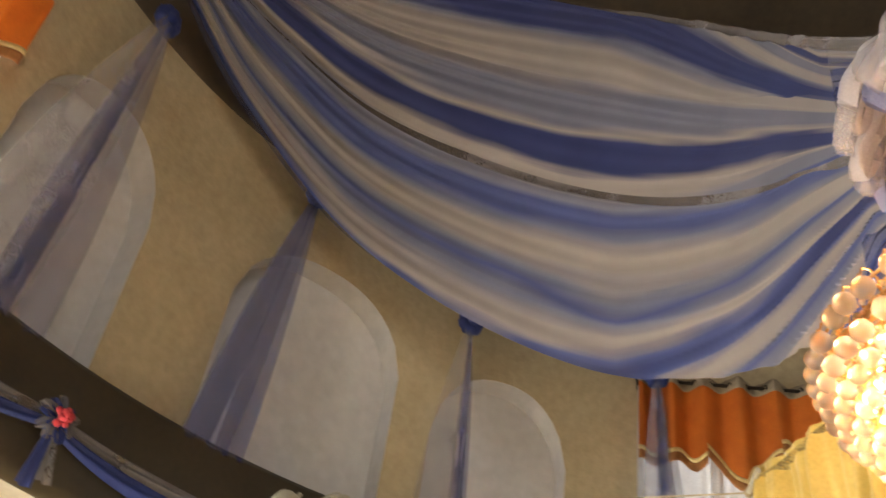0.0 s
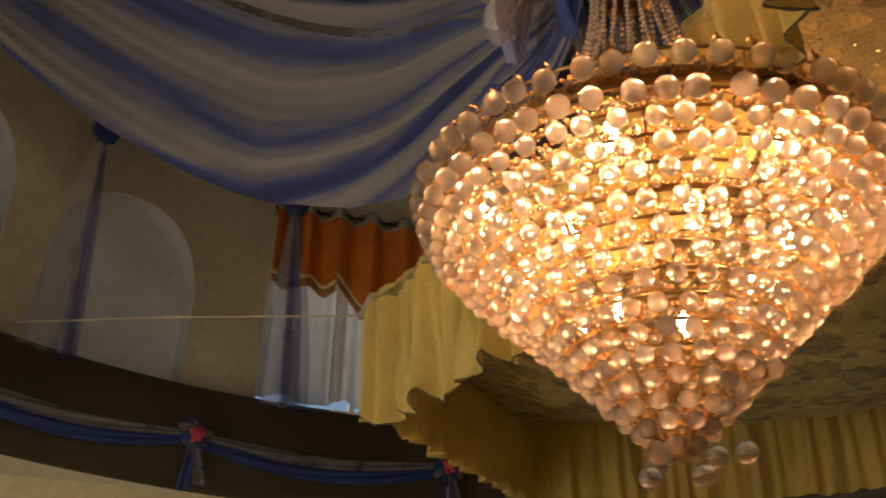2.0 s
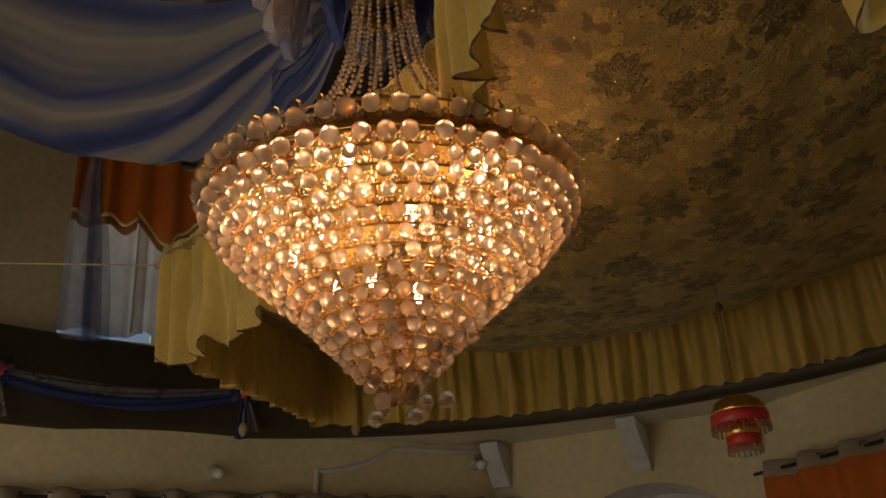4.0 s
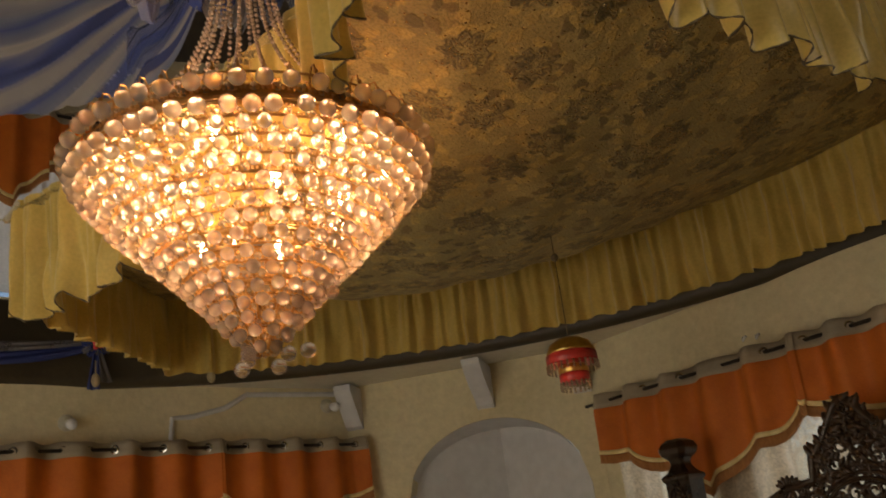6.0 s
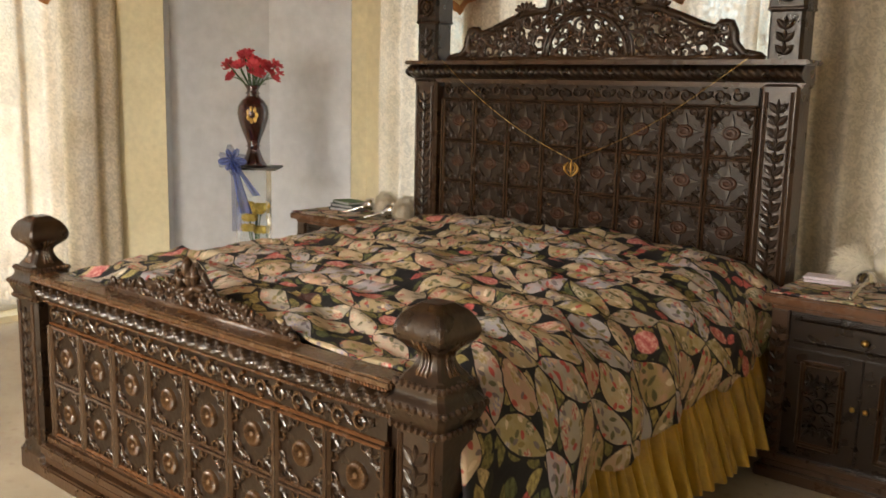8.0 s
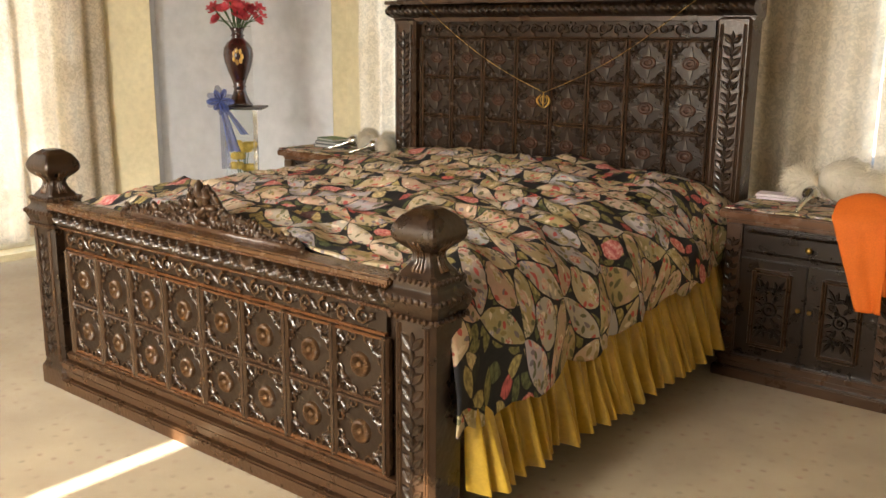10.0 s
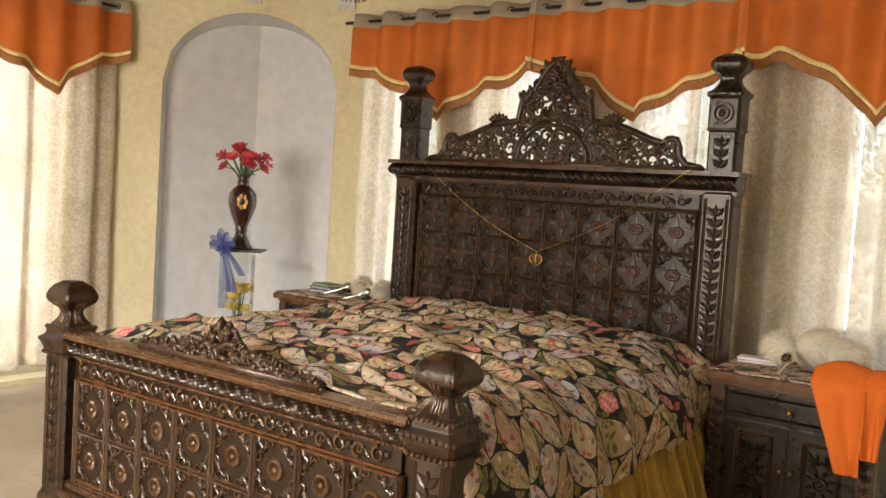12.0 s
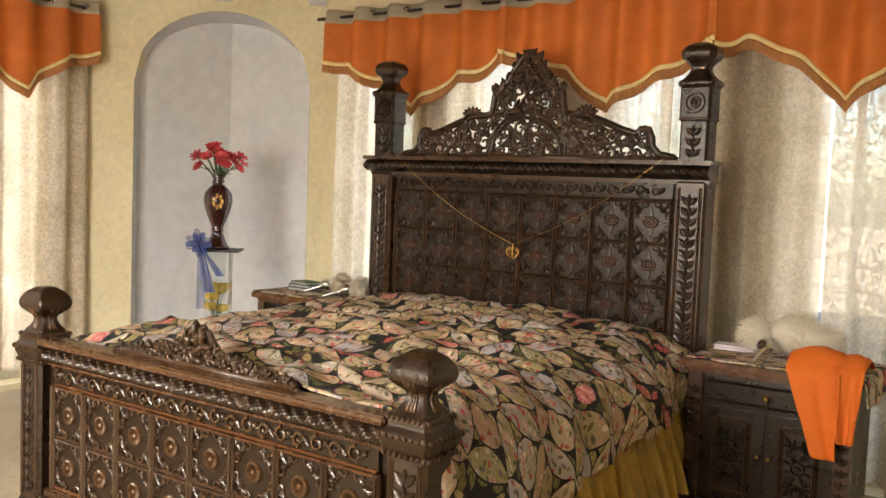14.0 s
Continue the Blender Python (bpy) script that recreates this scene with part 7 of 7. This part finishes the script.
def tie(knot, foot, w, seed, mats, label):
    """A scarf knotted to the drum wall, its ends hanging down to the ledge."""
    rng = random.Random(seed)
    knot, foot = Vector(knot), Vector(foot)
    e = tagged(empty("wall_scarf", *knot), label, "scarf", "wall scarves")
    n = (Vector((CX, CY, 0)) - Vector((knot.x, knot.y, 0))).normalized()
    side = Vector((-n.y, n.x, 0))
    bm = bmesh.new()
    for k in range(9):
        a = math.tau * k / 9
        add_ball(bm, knot + n * 0.04 + side * 0.045 * math.cos(a) + Vector((0, 0, 0.05 * math.sin(a))), 0.032, (1, 1, 1.2), 8, 6, Matrix.Rotation(a, 4, "Z"))
    add_ball(bm, knot + n * 0.06, 0.035, (1, 1, 1), 8, 6)
    part("knot", bm, M_BLUE2, e, "dark blue knot", True)
    for k, (shift, mat, wide) in enumerate(mats):
        def fn(u, v, shift=shift, wide=wide, k=k):
            p = knot.lerp(foot, v) + side * (shift * v ** 0.7 + (u - 0.5) * wide * w * (0.16 + 0.84 * math.sin(min(1, v * 1.15) * math.pi / 2)))
            return p + n * (0.035 + 0.020 * math.sin(u * 12 + k * 2 + seed) * (0.3 + v) + 0.01 * k)
        part("hanging_end", grid_mesh("hanging_end", fn, 22, 24, mat), None, e)


SC = "blue and white tulle scarf knotted on the drum wall"
tie((-1.03, -5.50, 4.93), (-0.95, -5.56, 3.25), 0.34, 1, [(0.0, M_BLUEVEIL, 0.40), (0.02, M_BLUEVEIL, 0.2), (0.10, M_PALEVEIL, 0.9), (-0.12, M_VEIL, 1.1)], SC)
tie((-2.02, -4.93, 4.78), (-1.93, -5.04, 3.25), 0.26, 2, [(-0.09, M_BLUEVEIL, 0.5), (0.09, M_BLUEVEIL, 0.55), (-0.04, M_PALEVEIL, 0.9)], SC)
tie((-2.70, -4.12, 4.50), (-2.71, -4.12, 3.25), 0.24, 3, [(0.06, M_BLUEVEIL, 0.36), (0.06, M_BLUEVEIL, 0.2), (-0.08, M_VEIL, 0.9)], SC)
tie((-3.05, -3.08, 4.46), (-3.05, -3.02, 3.25), 0.26, 4, [(0.0, M_PALEVEIL, 0.9), (0.02, M_BLUEVEIL, 0.4), (0.0, M_BLUEVEIL, 0.25), (-0.05, M_VEIL, 0.7)], SC)

# ---------- curtains of the high windows ----------
def high_window(mid):
    c, s = math.cos(radians(mid)), math.sin(radians(mid))
    half = radians(10.9) * 3.12
    run = Run((CX + 3.14 * c + s * half, CY + 3.14 * s - c * half), (CX + 3.14 * c - s * half, CY + 3.14 * s + c * half))
    width = 2 * half
    for k, (a, b, z0) in enumerate(((0.02, 0.37, 3.322), (0.35, 0.66, 3.352), (0.60, 0.98, 3.342))):
        def fn(u, v, a=a, b=b, z0=z0, k=k):
            x = width * (a + (b - a) * u)
            return run.at(x, 0.02 + folds(x * 1.6, k * 2.0 + mid, 0.03), 4.44 + (z0 - 4.44) * v + 0.02 * math.sin(u * 8 + k) * v)
        tagged(new("lace_curtain", grid_mesh("lace_curtain", fn, 40, 16, M_LACE)), "short white lace curtain in the high window", "curtain", "high window curtains")
    for k, (a, b, m) in enumerate(((0.04, 0.36, 4.02), (0.36, 0.68, 3.84), (0.68, 0.98, 4.0))):
        valance(run, width * a, width * b, 4.50, 4.10 - 0.06 * k, m, 2.0 * k + mid, out=0.07)
    rod(run, 0.01, width - 0.01, 4.46, out=0.07)


high_window(180)
high_window(270)


def drum_window(k, mid):
    c, s = math.cos(radians(mid)), math.sin(radians(mid))
    half = radians(10.9) * 3.3
    run = Run((CX + 3.3 * c + s * half, CY + 3.3 * s - c * half), (CX + 3.3 * c - s * half, CY + 3.3 * s + c * half))
    window(f"window_{k}", run, 0.0, 2 * half, 3.3, 4.5)


for k, mid in enumerate((0, 90, 180, 270)):
    drum_window(20 + k, mid)

# ---------- garlands and rosettes on the beam ----------
ROSES = [270, 245.2, 220.6, 196.2, 171.7]
for k, (a0, a1) in enumerate([*zip(ROSES, ROSES[1:]), (86, 62), (62, 38)]):
    e = tagged(empty("beam_garland", *polar((a0 + a1) / 2, 3.02, 3.0)), "swag of white and blue tulle along the dark beam", "garland", "beam garlands")
    for name, z_a, z_b, mat in (("white_tulle", 0.045, -0.02, M_GREYVEIL), ("blue_tulle", -0.01, -0.085, M_BLUE2)):
        def fn(u, v, a0=a0, a1=a1, z_a=z_a, z_b=z_b, k=k):
            sag = 0.045 * math.sin(math.pi * u)
            pinch = 0.35 + 0.65 * math.sin(math.pi * u) ** 0.6
            z = 3.03 - sag + (z_a + (z_b - z_a) * v) * pinch
            return polar(a0 + (a1 - a0) * u, 3.022 + 0.008 * math.sin(v * 11 + u * 9 + k) - 0.02 * math.sin(math.pi * v), z)
        part(name, grid_mesh(name, fn, 60, 10, mat), None, e)
for k, a in enumerate(ROSES[1:]):
    c = polar(a, 3.0, 3.02)
    face = Vector((CX, CY, 3.02)) - c
    b = ribbon_bow(c, face, 0.085, "rosette", "blue and white tulle rosette with a red rose on the beam", [(0.26, 0.02, 0.07), (0.22, -0.05, 0.06)], M_GREYVEIL, M_BLUE2, 30 + k, "beam rosettes")
    bm = bmesh.new()
    f = face.normalized()
    sd = f.cross(Vector((0, 0, 1))).normalized()
    for j in range(11):
        t = j * 2.4
        r = 0.004 + 0.0030 * j
        add_ball(bm, c + f * (0.075 - 0.0025 * j) + sd * r * math.cos(t) + Vector((0, 0, r * math.sin(t))), 0.014, (1, 1, 1), 8, 6)
    part("rose", bm, M_PETAL, b, "red fabric rose", True)


# ---------- wall fan ----------
def wall_fan():
    hub = Vector((-2.04, -4.53, 2.985))
    face = Vector((-0.12, 0.82, -0.56)).normalized()
    e = tagged(empty("wall_fan", -2.06, -4.74, 2.80), "cream plastic wall fan with a wire cage, at rest", "fan")
    turn = Matrix.Translation(hub) @ face.to_track_quat("Z", "Y").to_matrix().to_4x4()
    bm = bmesh.new()
    add_lathe(bm, [(0.02, -0.23), (0.06, -0.225), (0.075, -0.20), (0.078, -0.12), (0.07, -0.085), (0.03, -0.07)], 20, turn)
    motor = part("motor", bm, M_PLASTIC, e, "", True)
    bm = bmesh.new()
    add_ball(bm, turn @ Vector((0.0, 0.085, -0.17)), 0.012, (1, 1, 1), 8, 6)
    part("knob", bm, M_PLASTIC, motor)
    cage = bmesh.new()
    for z, r in ((-0.035, 0.195), (0.0, 0.205), (0.035, 0.195)):
        rings = []
        for k in range(48):
            a = math.tau * k / 48
            rings.append(turn @ Vector((r * math.cos(a), r * math.sin(a), z)))
        add_tube(cage, rings + rings[:1], 0.009 if z == 0 else 0.004, 6)
    for k in range(64):
        a = math.tau * k / 64
        c, s = math.cos(a), math.sin(a)
        for sg in (1, -1):
            add_tube(cage, [turn @ Vector((r * c, r * s, sg * z)) for r, z in ((0.045, 0.058), (0.12, 0.055), (0.18, 0.04), (0.198, 0.01))], 0.0018, 3)
    part("cage", cage, M_PLASTIC, e)
    bm = bmesh.new()
    add_lathe(bm, [(0.0, 0.055), (0.026, 0.055), (0.028, 0.060), (0.024, 0.064), (0.0, 0.066)], 20, turn)
    part("badge", bm, M_REDSATIN, e, "red badge")
    for k in range(3):
        bm = bmesh.new()
        a0 = math.tau * k / 3
        rows = []
        for r in (0.03, 0.08, 0.13, 0.175):
            rows.append([bm.verts.new(turn @ Vector((r * math.cos(a0 + t), r * math.sin(a0 + t), z))) for t, z in ((-0.35, -0.02), (0.0, 0.0), (0.45, 0.022))])
        for p, q in zip(rows, rows[1:]):
            for j in (0, 1):
                bm.faces.new((p[j], p[j + 1], q[j + 1], q[j]))
        part("blade", bm, M_PLASTIC, e)
    bm = bmesh.new()
    add_tube(bm, [turn @ Vector((0, -0.05, -0.15)), Vector((-2.06, -4.70, 2.92)), Vector((-2.10, -4.76, 2.84))], 0.03, 10)
    part("neck", bm, M_PLASTIC, e)
    bm = bmesh.new()
    add_box(bm, -0.07, 0.07, -0.05, 0.05, -0.11, 0.11, 0.02, Matrix.Translation((-2.06, -4.74, 2.80)) @ Matrix.Rotation(radians(48), 4, "Z"))
    base = part("base", bm, M_PLASTIC, e)
    bm = bmesh.new()
    add_box(bm, -0.035, 0.035, -0.053, -0.049, -0.06, 0.01, 0.0, Matrix.Translation((-2.06, -4.74, 2.80)) @ Matrix.Rotation(radians(48 + 180), 4, "Z"))
    part("sticker", bm, M_REDSATIN, base, "small printed sticker")
    bm = bmesh.new()
    add_tube(bm, [(-2.09, -4.79, 2.80), polar(225, 3.06, 2.80)], 0.02, 8)
    part("wall_arm", bm, M_PLASTIC, e)


wall_fan()
